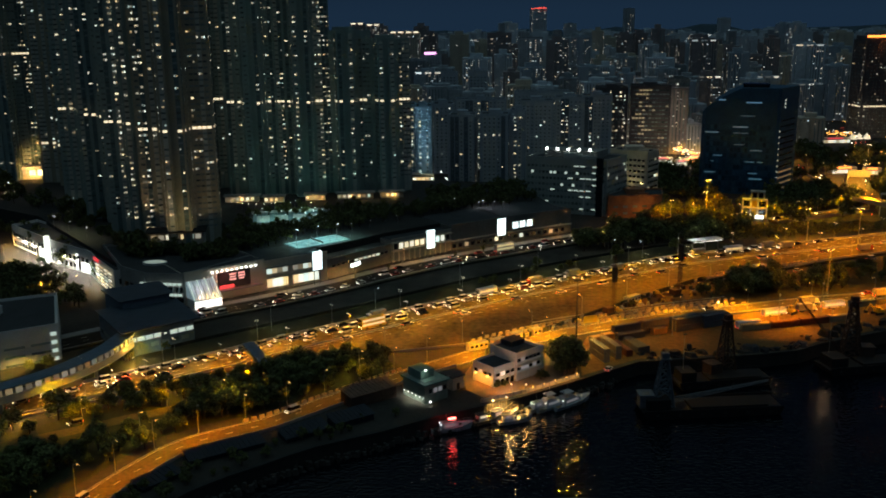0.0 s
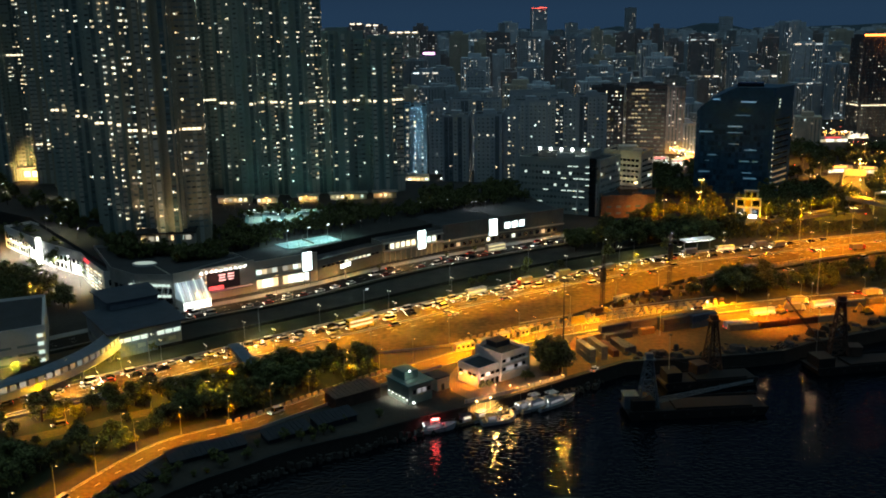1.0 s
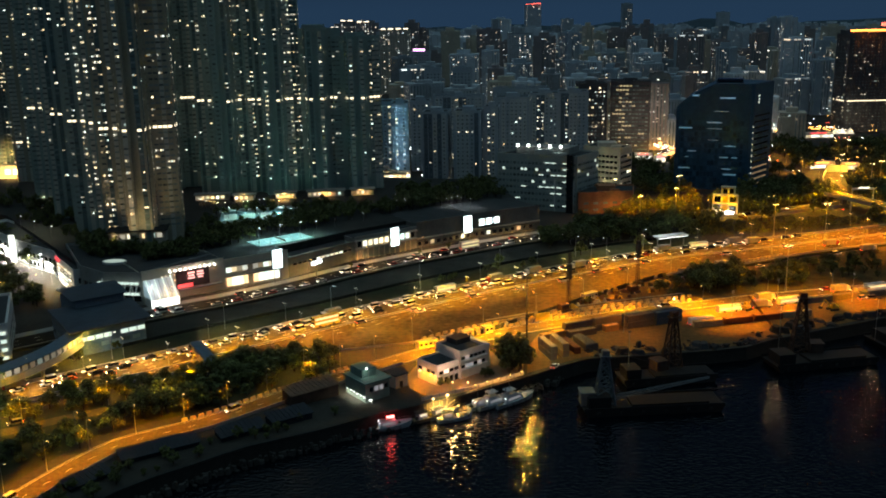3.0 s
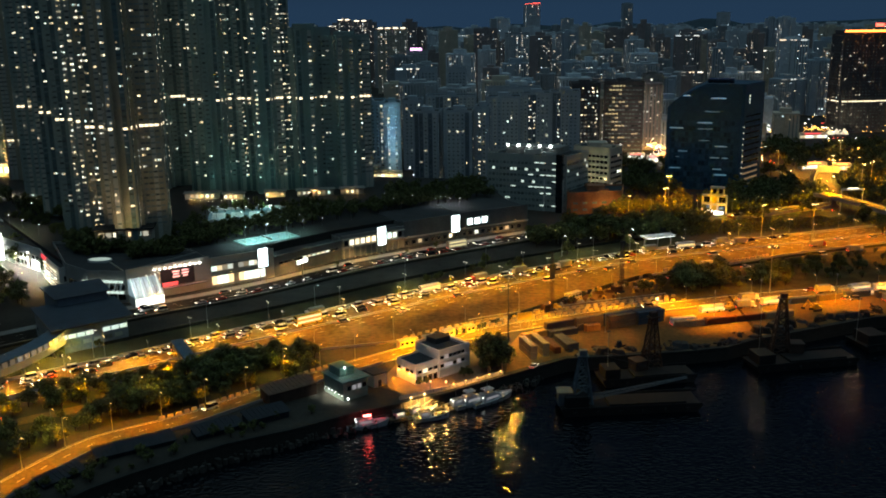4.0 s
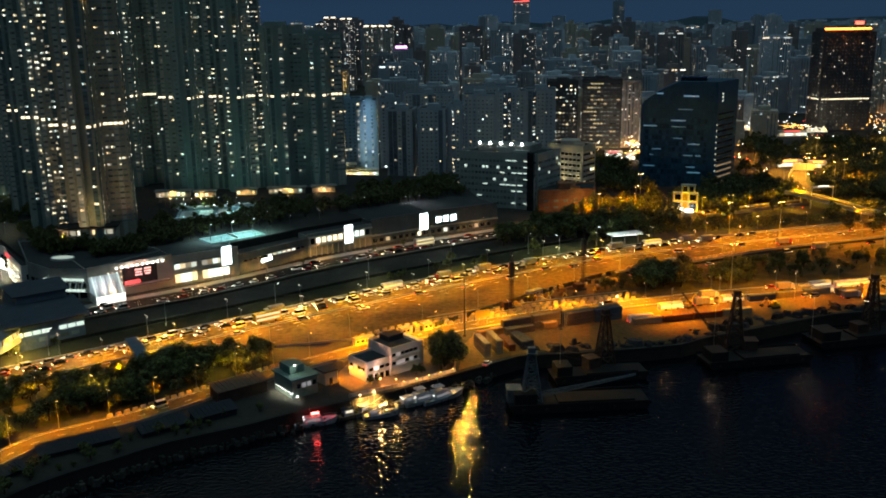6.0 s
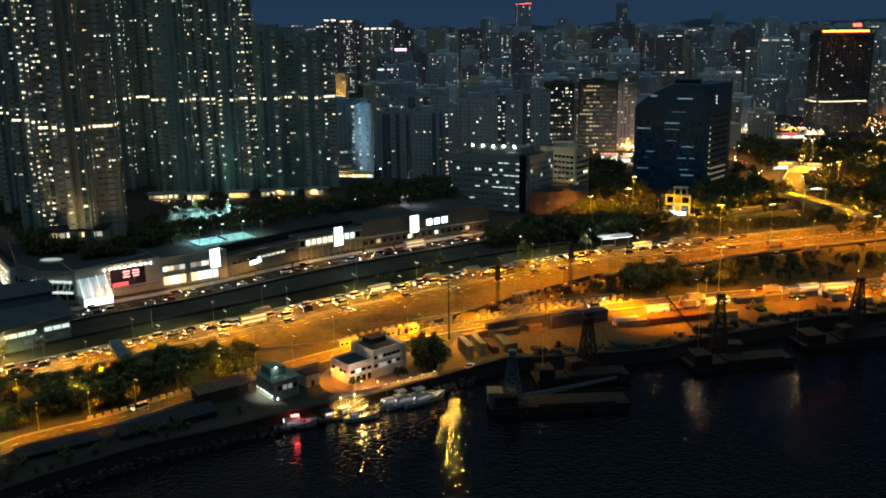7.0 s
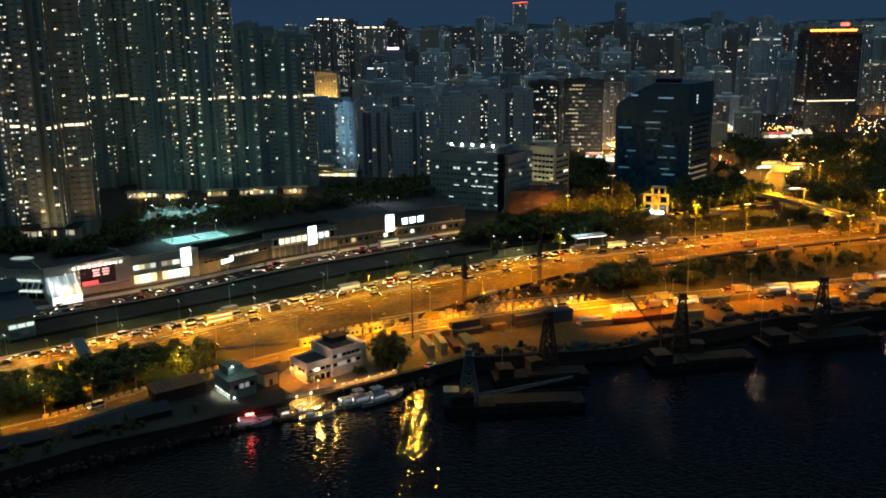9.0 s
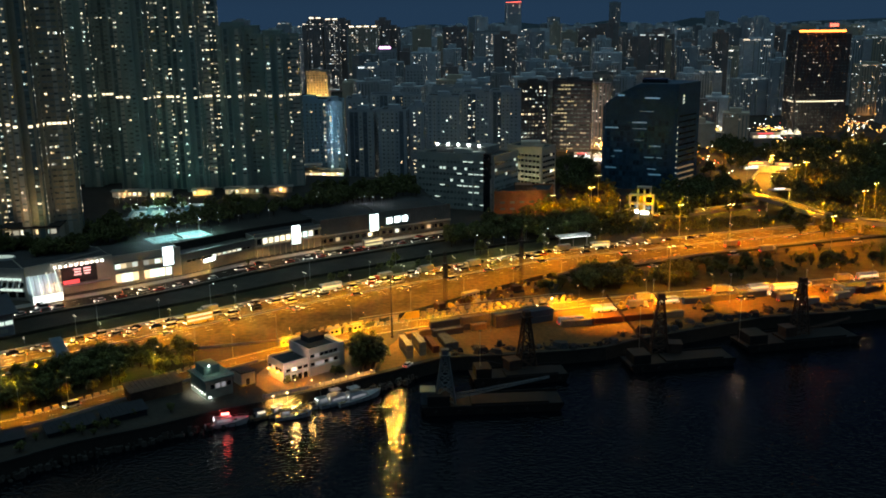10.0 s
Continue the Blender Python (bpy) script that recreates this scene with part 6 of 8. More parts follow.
ft = block("skyscraper", "distant slim skyscraper with a red-lit top", rect(172, 2200, 32, 30, 10), 0, 130, M_CITY, 0.05, 4.2, 4.5, (2.0, 1.8), False, False, 0.1, (), True, seed=81)
part("roof_sign", Mb().box(-17, -16, 130.6, 0, -15, 131.8), G_REDSIGN, ft, "red glowing roof line")
part("roof_sign", Mb().box(0, -16, 132.0, 17, -15, 133.2), G_REDSIGN, ft, "red glowing roof line")
for x, y, h, w in ((560, 3300, 132, 34), (960, 3600, 96, 40), (330, 3000, 88, 36)):
    block("skyscraper", "distant skyscraper in the dusk", rect(x, y, w, w), 0, h, M_CITY, 0.05, 6, 7, (2.6, 2.2), False, False, 0.1, (), True, seed=int(x))

# blocks that stand out in the skyline
LAMP_ROW = glow("roof_edge_lights", (1.0, 0.86, 0.62), 1.7)
G_PINK = glow("pink_roof_sign", (1.0, 0.45, 0.95), 2.6)
for x0, x1, y, top, wall, lit, hot, seed, bars in (
        (-164, -143, 1450, 108, M_BROWN, 0.10, 0.35, 91, 2), (-140, -119, 1452, 106, M_BROWN, 0.10, 0.30, 92, 2), (-105, -60, 1450, 95, M_CREAM, 0.12, 0.25, 93, 4), (39, 73, 1380, 94, M_BROWN, 0.14, 0.10, 94, 0),
        (84, 119, 1400, 87, M_CITY, 0.08, 0.22, 95, 0), (103, 132, 1300, 47, M_BROWN, 0.10, 0.10, 96, 3), (137, 149, 1250, 55, M_CITY, 0.12, 0.75, 97, 0), (-55, -26, 1352, 66, M_CITY, 0.10, 0.12, 98, 0),
        (-18, 0, 1000, 63, M_SLAB, 0.04, 0.10, 99, 0), (11, 31, 1002, 63, M_SLAB, 0.04, 0.10, 100, 0)):
    lb = block("landmark_block", "distant tower block that stands above the skyline", rect((x0 + x1) / 2, y, x1 - x0, 18, 0), 0, top, wall, lit, 3.2, 3.6, (1.5, 1.3), False, False, hot, (), True, M_TOWERGLASS, None, 2.0, "landmark blocks", seed)
    for k in range(bars):
        w = (x1 - x0) / bars
        part("roof_light", Mb().box(-(x1 - x0) / 2 + w * (k + 0.15), -9.5, top + 0.2, -(x1 - x0) / 2 + w * (k + 0.8), -9.1, top + 2.0), LAMP_ROW, lb, "white roof-edge lights")
    if seed == 98:
        part("roof_sign", Mb().box(-9, -9.6, 67.3, 7, -9.1, 70.5), G_PINK, lb, "glowing pink roof sign")

# street lights and shop glow down in the far streets
random.seed(31)
sl, wl_ = Mb(), Mb()
STREETS = [((300, 720), (380, 740), (520, 800)), ((215, 760), (228, 840), (250, 980)), ((330, 900), (480, 880), (700, 900)), ((250, 1000), (420, 1010), (640, 1040)), ((120, 900), (200, 930), (330, 960))]
lit_spots = [(x + random.uniform(-5, 5), y + random.uniform(-5, 5)) for line in STREETS for x, y, a in along(spline(line, 20), 0, 9.5)]
for x, d in lit_spots:
    sl.box(x - 0.22, d - 0.22, 7.7, x + 0.22, d + 0.22, 8.0)
for _ in range(150):
    d = random.uniform(760, 1300)
    x = 48 + d * random.uniform(0.12, 0.55)
    random.choice((sl, sl, wl_)).box(x - 0.25, d - 0.3, 7.7, x + 0.25, d + 0.3, 8.1)
for cx, cy, rx, ry in ((340, 990, 18, 60), (362, 915, 22, 25), (455, 930, 30, 45), (192, 806, 10, 22), (318, 905, 12, 30)):
    for _ in range(42):
        x, d, r = random.gauss(cx, rx * 0.5), random.gauss(cy, ry * 0.5), random.uniform(0.2, 0.5)
        random.choice((sl, sl, wl_)).box(x - r, d - r, 7.4, x + r, d + r, 7.4 + r)
for _ in range(160):
    d = random.uniform(600, 1200)
    x = 48 + d * random.uniform(-0.1, 0.1)
    wl_.box(x - 0.4, d - 0.4, 5.6, x + 0.4, d + 0.4, 6.2)
setting("far_street_lights", sl, glow("far_sodium_lamp", (1.0, 0.45, 0.08), 9.0, None), "strings of orange lamps in distant streets", "street lamps", "stuff")
setting("far_white_lights", wl_, G_LEDLAMP, "small white lamps in distant streets", "street lamps", "stuff")
for x, y, e in ((214, 800, 60000), (226, 850, 60000), (330, 760, 30000), (400, 800, 30000), (470, 860, 40000), (300, 640, 20000), (350, 700, 24000), (540, 900, 40000)):
    post(P_MAST, x, y, 0, 0, e, (1, 0.45, 0.1), 165, 0.9)
# unseen masts added among the far blocks to light their walls
for x, y, e, c in ((60, 900, 60000, (1, 0.7, 0.4)), (150, 960, 90000, (1, 0.45, 0.1)), (300, 980, 90000, (1, 0.5, 0.15)), (20, 1060, 70000, (0.8, 0.9, 1.0)), (230, 1080, 90000, (1, 0.6, 0.3)), (420, 1100, 120000, (1, 0.5, 0.15)),
                   (560, 1060, 120000, (1, 0.42, 0.1)), (120, 1260, 120000, (0.9, 0.9, 1.0)), (330, 1280, 120000, (1, 0.6, 0.3)), (520, 1300, 140000, (1, 0.5, 0.2)), (-60, 1000, 60000, (1, 0.7, 0.4)), (650, 1240, 140000, (1, 0.5, 0.2))):
    post(P_MAST, x, y, 0, 0, e, c, 170, 1.0)
# lit club house beyond the front towers
gh = thing("club_house", -289, 650, 13, 4, "warm floodlit low club house on the podium", "building")
gh.scale = (1.7, 1.0, 1.1)
part("wall", Mb().box(-9, -4, 0, 9, 5, 8), M_CREAM, gh)
part("roof", Mb().box(-10, -5, 8, 10, 6, 8.6), M_CONC, gh)
for k in range(5):
    part("lit_pane", Mb().box(-8 + 3.4 * k, -4.15, 2.5, -5.6 + 3.4 * k, -3.95, 6), G_PAV, gh)
lamp(-289, 634, 19, 42000, (1, 0.5, 0.14), 130, 0.4, (-289, 648, 17))

# lit shops and traffic in the street behind the offices
random.seed(88)
for x, y, w, turn in ((172, 782, 14, -4), (183, 768, 8, 2), (192, 764, 9, -3), (197, 786, 10, 2), (190, 776, 12, 4), (205, 806, 10, -50), (212, 868, 12, -60), (298, 728, 20, 10), (357, 900, 26, 4), (318, 722, 12, -8)):
    sr = thing("street_shop", x, y, 0, turn, "small brightly lit street shop with an awning", "shop", "street shops")
    part("wall", Mb().box(-w / 2, -3, 0, w / 2, 4, 5), M_CREAM, sr)
    part("awning", Mb().hexa([(-w / 2, -4.4, 3.2), (w / 2, -4.4, 3.2), (w / 2, -3, 3.2), (-w / 2, -3, 3.2), (-w / 2, -4.4, 3.35), (w / 2, -4.4, 3.35), (w / 2, -3, 4), (-w / 2, -3, 4)]), M_BROWN, sr)
    for k in range(int(w / 2.6)):
        part("shop_window", Mb().box(-w / 2 + 0.3 + 2.6 * k, -3.2, 0.6, -w / 2 + 2.4 + 2.6 * k, -2.95, 3.0), G_SHOP, sr)
    part("shop_sign", Mb().box(-w / 3, -3.3, 4.1, w / 4, -3.02, 5.2), G_RED if random.random() < 0.4 else G_ORANGE, sr, "glowing blank shop sign")
for k, (x, y) in enumerate(((374, 903), (381, 905), (388, 904))):
    tn = thing("white_tent", x, y, 0, 0, "white peaked tent glowing in floodlight", "tent", "white tents")
    part("canopy", Mb().prism([(-3.2, -3.2), (3.2, -3.2), (3.2, 3.2), (-3.2, 3.2)], 3, 8.5, 0.96), M_WHITE, tn)
    for sx, sy in ((-3, -3), (3, -3), (3, 3), (-3, 3)):
        part("leg", Mb().rod((sx, sy, 0), (sx, sy, 3.1), 0.12), M_STEEL, tn)
lamp(380, 888, 9, 20000, (1, 0.85, 0.5), 120, 0.4, (381, 903, 4))
# unseen lamp adds a white glow around the street shops
lamp(188, 752, 14, 30000, (1, 0.9, 0.75), 150, 0.4, (188, 772, 2))
for _ in range(14):
    x, y = random.uniform(168, 204), random.uniform(756, 800)
    post(P_SMALL, x, y, 0, random.uniform(0, 360), 0, WHITE, 150, random.uniform(0.8, 1.6))
RAMP = spline([(274, 800), (273.5, 744), (272, 707), (269, 660), (262, 612), (254, 570)], 6)
setting("road_ramp", Mb().strip(offset(RAMP, 3.6), offset(RAMP, -3.6), 0.06), M_ASPHALT_OLD, "lit ramp road running towards the city", "road")
setting("kerb", Mb().strip(offset(RAMP, -3.8), offset(RAMP, -4.2), 0.8, 0.8), M_CONC, "pale concrete parapet of the ramp road", "kerb")
for x, y, a in along(offset(RAMP, 4.5), 10, 42):
    post(P_SOD, x, y, 0, a - 90, 24000, (1, 0.40, 0.02), 150, 1.0)
for x, y, e in ((300, 694, 110000), (292, 672, 60000), (186, 788, 60000), (200, 816, 50000)):
    post(P_MAST, x, y, 0, 0, e, (1, 0.48, 0.04), 165, 0.8)
setting("road_junction", Mb().strip(offset(JUNCTION, 5.5), offset(JUNCTION, -5.5), 0.08), M_ASPHALT_OLD, "floodlit road junction before the flyover", "road")
setting("junction_wall", Mb().strip(offset(JUNCTION, 6.6), offset(JUNCTION, 6.1), 2.4, 2.4), M_CONC, "floodlit concrete retaining wall at the junction", "wall")
setting("junction_wall", Mb().strip([(296, 712), (311, 708)], [(296, 713), (311, 709)], 5.0, 5.0), M_CREAM, "floodlit concrete abutment at the junction", "wall")
heads, tails = Mb(), Mb()
for line, n in ((RAMP, 26), ([(170, 770), (196, 784), (212, 840), (222, 900), (232, 980)], 130), ([(250, 1000), (420, 1010), (640, 1040)], 50), ([(300, 690), (380, 720), (520, 800)], 40), ([(330, 900), (480, 880), (700, 900)], 40)):
    pts = resample(line, 60)
    for _ in range(n):
        x, y = random.choice(pts)
        x, y = x + random.uniform(-5, 5), y + random.uniform(-4, 4)
        (heads if random.random() < 0.5 else tails).box(x - 0.32, y - 0.2, 0.5, x + 0.32, y + 0.2, 0.9)
setting("far_headlights", heads, G_HEAD, "headlights of distant traffic", "lights", "stuff")
setting("far_tail_lights", tails, G_TAIL, "red tail lights of distant traffic", "lights", "stuff")
ridge = Mb()
n = 60
for k in range(n):
    x = -1600 + 5600 * k / (n - 1)
    hgt = 34 + 50 * noise.noise(Vector((x * 0.0011, 3.1, 0))) + 40 * noise.noise(Vector((x * 0.004, 7.7, 0))) + 48 / (1 + math.exp(-(x - 1300) / 300))
    ridge.v += [(x, 4100, 0), (x, 4350, max(30, hgt)), (x, 4800, 0)]
for k in range(n - 1):
    a = 3 * k
    ridge.f += [(a, a + 3, a + 4, a + 1), (a + 1, a + 4, a + 5, a + 2)]
setting("far_hills", ridge, M_HILL, "wooded hills behind the city, haze put into their blue-grey colour", "hills", "structure")


# ---------------------------------------------------------------- waterfront
wb = thing("quay_office", 25.0, 303.8, 0, 42, "white three-storey quay office with flat roofs", "building")
wb.scale = (0.88, 0.88, 0.84)
# local x runs along the waterside front, y goes inland
part("wall", Mb().box(0, 0, 0, 13.5, 15, 11), M_WHITE, wb)
part("low_wing", Mb().box(-11, 1, 0, 0, 13, 7.6), M_WHITE, wb)
part("stair_wing", Mb().box(13.5, 3, 0, 18.5, 15, 10), M_WHITE, wb)
part("roof_deck", Mb().box(0.5, 0.5, 11, 13, 14.5, 11.1), M_ROOF, wb)
part("parapet", Mb().box(0, 0, 11, 13.5, 0.3, 12).box(0, 14.7, 11, 13.5, 15, 12).box(0, 0.3, 11, 0.3, 14.7, 12).box(13.2, 0.3, 11, 13.5, 14.7, 12), M_WHITE, wb)
part("low_roof_deck", Mb().box(-10.6, 1.4, 7.6, 0, 12.6, 7.7), M_ROOF, wb)
part("low_parapet", Mb().box(-11, 1, 7.6, 0, 1.3, 8.5).box(-11, 12.7, 7.6, 0, 13, 8.5).box(-11, 1.3, 7.6, -10.7, 12.7, 8.5), M_WHITE, wb)
part("plant_room", Mb().box(5, 8, 11, 12.5, 14, 13.4), M_ROOF, wb)
for z in (4.3, 7.9):
    part("floor_band", Mb().box(-0.3, -0.9, z - 0.9, 13.8, 0, z - 0.1), M_WHITE, wb)
    for k in range(6):
        part("window", Mb().box(0.5 + 2.15 * k, -0.1, z + 0.1, 2.35 + 2.15 * k, 0.1, z + 1.5), G_CABIN if (k in (1, 2, 4) and z < 5) or (k == 1) else M_GLASSDARK, wb)
for k in range(4):
    part("window", Mb().box(-10 + 2.6 * k, 0.9, 4.3, -8 + 2.6 * k, 1.05, 5.6), M_GLASSDARK if k != 1 else G_SHOP, wb)
    part("door", Mb().box(-10 + 2.6 * k, 0.9, 0.1, -8.2 + 2.6 * k, 1.05, 2.6), M_GLASSDARK, wb)
    part("side_window", Mb().box(-11.1, 2.5 + 2.6 * k, 4.3, -10.95, 4.4 + 2.6 * k, 5.6), M_GLASSDARK if k != 2 else G_SHOP, wb)
for p, e in (((-12.5, 3, 4.5), 600), ((-13, 9, 4.5), 1300)):
    q = wb.matrix_basis @ Vector(p)
    lamp(*q, e, (1, 0.36, 0.02), 178)
    f = thing("wall_lamp", q.x, q.y, q.z, 44, "small orange lamp by the quay office", "lamp", "wall lamps")
    part("lamp_glass", Mb().box(-0.35, -0.3, 0.05, 0.35, 0.3, 0.35), G_SODIUM, f)
    part("bracket", Mb().rod((0, 0, 0.3), (1.3, 0, 0.5), 0.05), M_STEEL, f)

gb = thing("pump_house", -4.8, 284.5, 0, 40, "green-roofed pump house with bright wall lamps", "building")
gb.scale = (0.78, 0.85, 0.95)
part("wall", Mb().box(-1, 0, 0, 11, 14, 6.5), mat("pump_house_render", (0.20, 0.24, 0.20), 0.85, scale=0.3), gb)
part("roof", Mb().box(-1.8, -0.8, 6.5, 11.8, 14.8, 7.1), M_GREENROOF, gb)
part("upper_room", Mb().box(1, 5, 7.1, 8, 13, 10), M_GREENROOF, gb)
part("roof_rail", Mb().box(-1.6, -0.6, 7.9, 11.6, -0.5, 8.0).box(-1.6, -0.5, 7.9, -1.5, 14.6, 8.0), M_STEEL, gb)
for k in range(4):
    q = gb.matrix_basis @ Vector((-2.4, 2.4 + 3 * k, 2.0))
    lamp(*q, 420, (0.95, 1.0, 0.8), 160)
    part("window", Mb().box(1 + 2.5 * k, -0.12, 3.4, 2.8 + 2.5 * k, 0.05, 5.0), G_CABIN if k in (1, 2) else M_GLASSDARK, gb)
for k in range(6):
    part("wall_lamp", Mb().box(-1.2, 0.8 + 2.4 * k, 1.7, -1.02, 1.05 + 2.4 * k, 1.9), G_LEDLAMP, gb)
for p in ((-0.5, -2.5, 1.4), (3, 4.3, 10.2)):
    q = gb.matrix_basis @ Vector(p)
    lamp(*q, 200, (0.9, 1.0, 0.85), 160)
    f = thing("yard_lamp", q.x, q.y, q.z, 0, "bright white yard lamp", "lamp", "yard lamps")
    part("lamp_glass", Mb().rod((0, 0, 0.05), (0, 0, 0.4), 0.32, 0.22, 10), G_LEDLAMP, f)
    part("stand", Mb().rod((0.5, 0.5, -q.z if q.z < 6 else -3), (0.5, 0.5, 0.4), 0.06), M_STEEL, f)
sh = thing("gate_shed", 3.6, 298.4, 0, 40, "small pale shed with a dark roof", "shed")
sh.scale = (0.72, 0.72, 0.95)
part("wall", Mb().box(-3, -3, 0, 4, 5, 4.6), M_CREAM, sh)
part("roof", Mb().box(-3.4, -3.4, 4.6, 4.4, 5.4, 5.0), M_ROOF, sh)
part("door", Mb().box(-0.6, -3.1, 0.1, 1.2, -2.95, 2.4), M_BLACK, sh)


def shed(x, y, w, d, h, turn, roofmat, label):
    t = thing("waterside_shed", x, y, 0, turn, label, "shed", "waterside sheds")
    part("wall", Mb().box(-w / 2, -d / 2, 0, w / 2, d / 2, h), M_RUST if roofmat is M_SHEDROOF else roofmat, t)
    part("roof", Mb().hexa([(-w / 2 - 0.5, -d / 2 - 0.5, h), (w / 2 + 0.5, -d / 2 - 0.5, h), (w / 2 + 0.5, d / 2 + 0.5, h + 0.9), (-w / 2 - 0.5, d / 2 + 0.5, h + 0.9),
                            (-w / 2 - 0.5, -d / 2 - 0.5, h + 0.15), (w / 2 + 0.5, -d / 2 - 0.5, h + 0.15), (w / 2 + 0.5, d / 2 + 0.5, h + 1.05), (-w / 2 - 0.5, d / 2 + 0.5, h + 1.05)]), roofmat, t)
    rib = Mb()
    for k in range(int(w / 1.5)):
        rib.hexa([(-w / 2 + 1.5 * k, -d / 2 - 0.5, h + 0.16), (-w / 2 + 1.5 * k + 0.12, -d / 2 - 0.5, h + 0.16), (-w / 2 + 1.5 * k + 0.12, d / 2 + 0.5, h + 1.06), (-w / 2 + 1.5 * k, d / 2 + 0.5, h + 1.06),
                  (-w / 2 + 1.5 * k, -d / 2 - 0.5, h + 0.26), (-w / 2 + 1.5 * k + 0.12, -d / 2 - 0.5, h + 0.26), (-w / 2 + 1.5 * k + 0.12, d / 2 + 0.5, h + 1.16), (-w / 2 + 1.5 * k, d / 2 + 0.5, h + 1.16)])
    part("roof_rib", rib, roofmat, t)["kind"] = "stuff"
    return t


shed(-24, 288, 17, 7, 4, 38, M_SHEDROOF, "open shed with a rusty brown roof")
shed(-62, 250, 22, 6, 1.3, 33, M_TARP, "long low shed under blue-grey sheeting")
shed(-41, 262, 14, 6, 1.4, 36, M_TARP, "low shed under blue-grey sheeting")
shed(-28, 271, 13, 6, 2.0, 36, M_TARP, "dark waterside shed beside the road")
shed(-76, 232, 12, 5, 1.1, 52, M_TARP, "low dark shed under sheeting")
rnd = random.Random(4)
rocks = Mb()
for x, y, a in along(offset(SHORE, -1.5), 0, 1.1):
    if -120 < x < 60 and y > 120:
        for _ in range(3):
            px, py, s = x + rnd.uniform(-2.2, 2.2), y + rnd.uniform(-2.2, 2.2), rnd.uniform(0.5, 1.3)
            rocks.prism([(px + s * rnd.uniform(0.7, 1.1) * math.cos(k * 1.05), py + s * rnd.uniform(0.7, 1.1) * math.sin(k * 1.05)) for k in range(6)], -5.2, -4.0 + rnd.uniform(-0.3, 1.6), 0.35)
setting("riprap", rocks, M_ROCK, "dark boulders along the water's edge", "rocks", "stuff")


def hull_mesh(long, wide, height):
    """A hull with flared sides, a raked bow and a rising sheer, open at the deck by a low bulwark."""
    shape = [(-0.5, 0.40), (-0.3, 0.48), (-0.05, 0.5), (0.18, 0.46), (0.33, 0.34), (0.44, 0.17), (0.5, 0.0)]
    out = shape + [(px, -py) for px, py in shape[-2::-1]]
    mb, n = Mb(), len(out)
    for f, slim, rake in ((0.0, 0.62, 0.90), (0.45, 0.86, 0.95), (1.0, 1.0, 1.0)):
        mb.v += [(px * long * (rake if px > 0 else 0.98), py * wide * slim, f * (height + max(0, px) * 1.6)) for px, py in out]
    mb.v += [(px * long * 0.97, py * wide * 0.93, height - 0.35 + max(0, px) * 1.6) for px, py in out]
    mb.f = [tuple(range(n - 1, -1, -1)), tuple(range(3 * n, 4 * n))]
    for r in range(3):
        mb.f += [(r * n + i, r * n + (i + 1) % n, (r + 1) * n + (i + 1) % n, (r + 1) * n + i) for i in range(n)]
    return mb


def cabin_shape(x0, x1, y0, y1, z, high, rake):
    """A wheelhouse with a raked front and slightly leaning sides."""
    return Mb().hexa([(x0, -y0, z), (x1, -y1, z), (x1, y1, z), (x0, y0, z), (x0 + 0.15, -y0 * 0.92, z + high), (x1 - rake, -y1 * 0.9, z + high), (x1 - rake, y1 * 0.9, z + high), (x0 + 0.15, y0 * 0.92, z + high)])


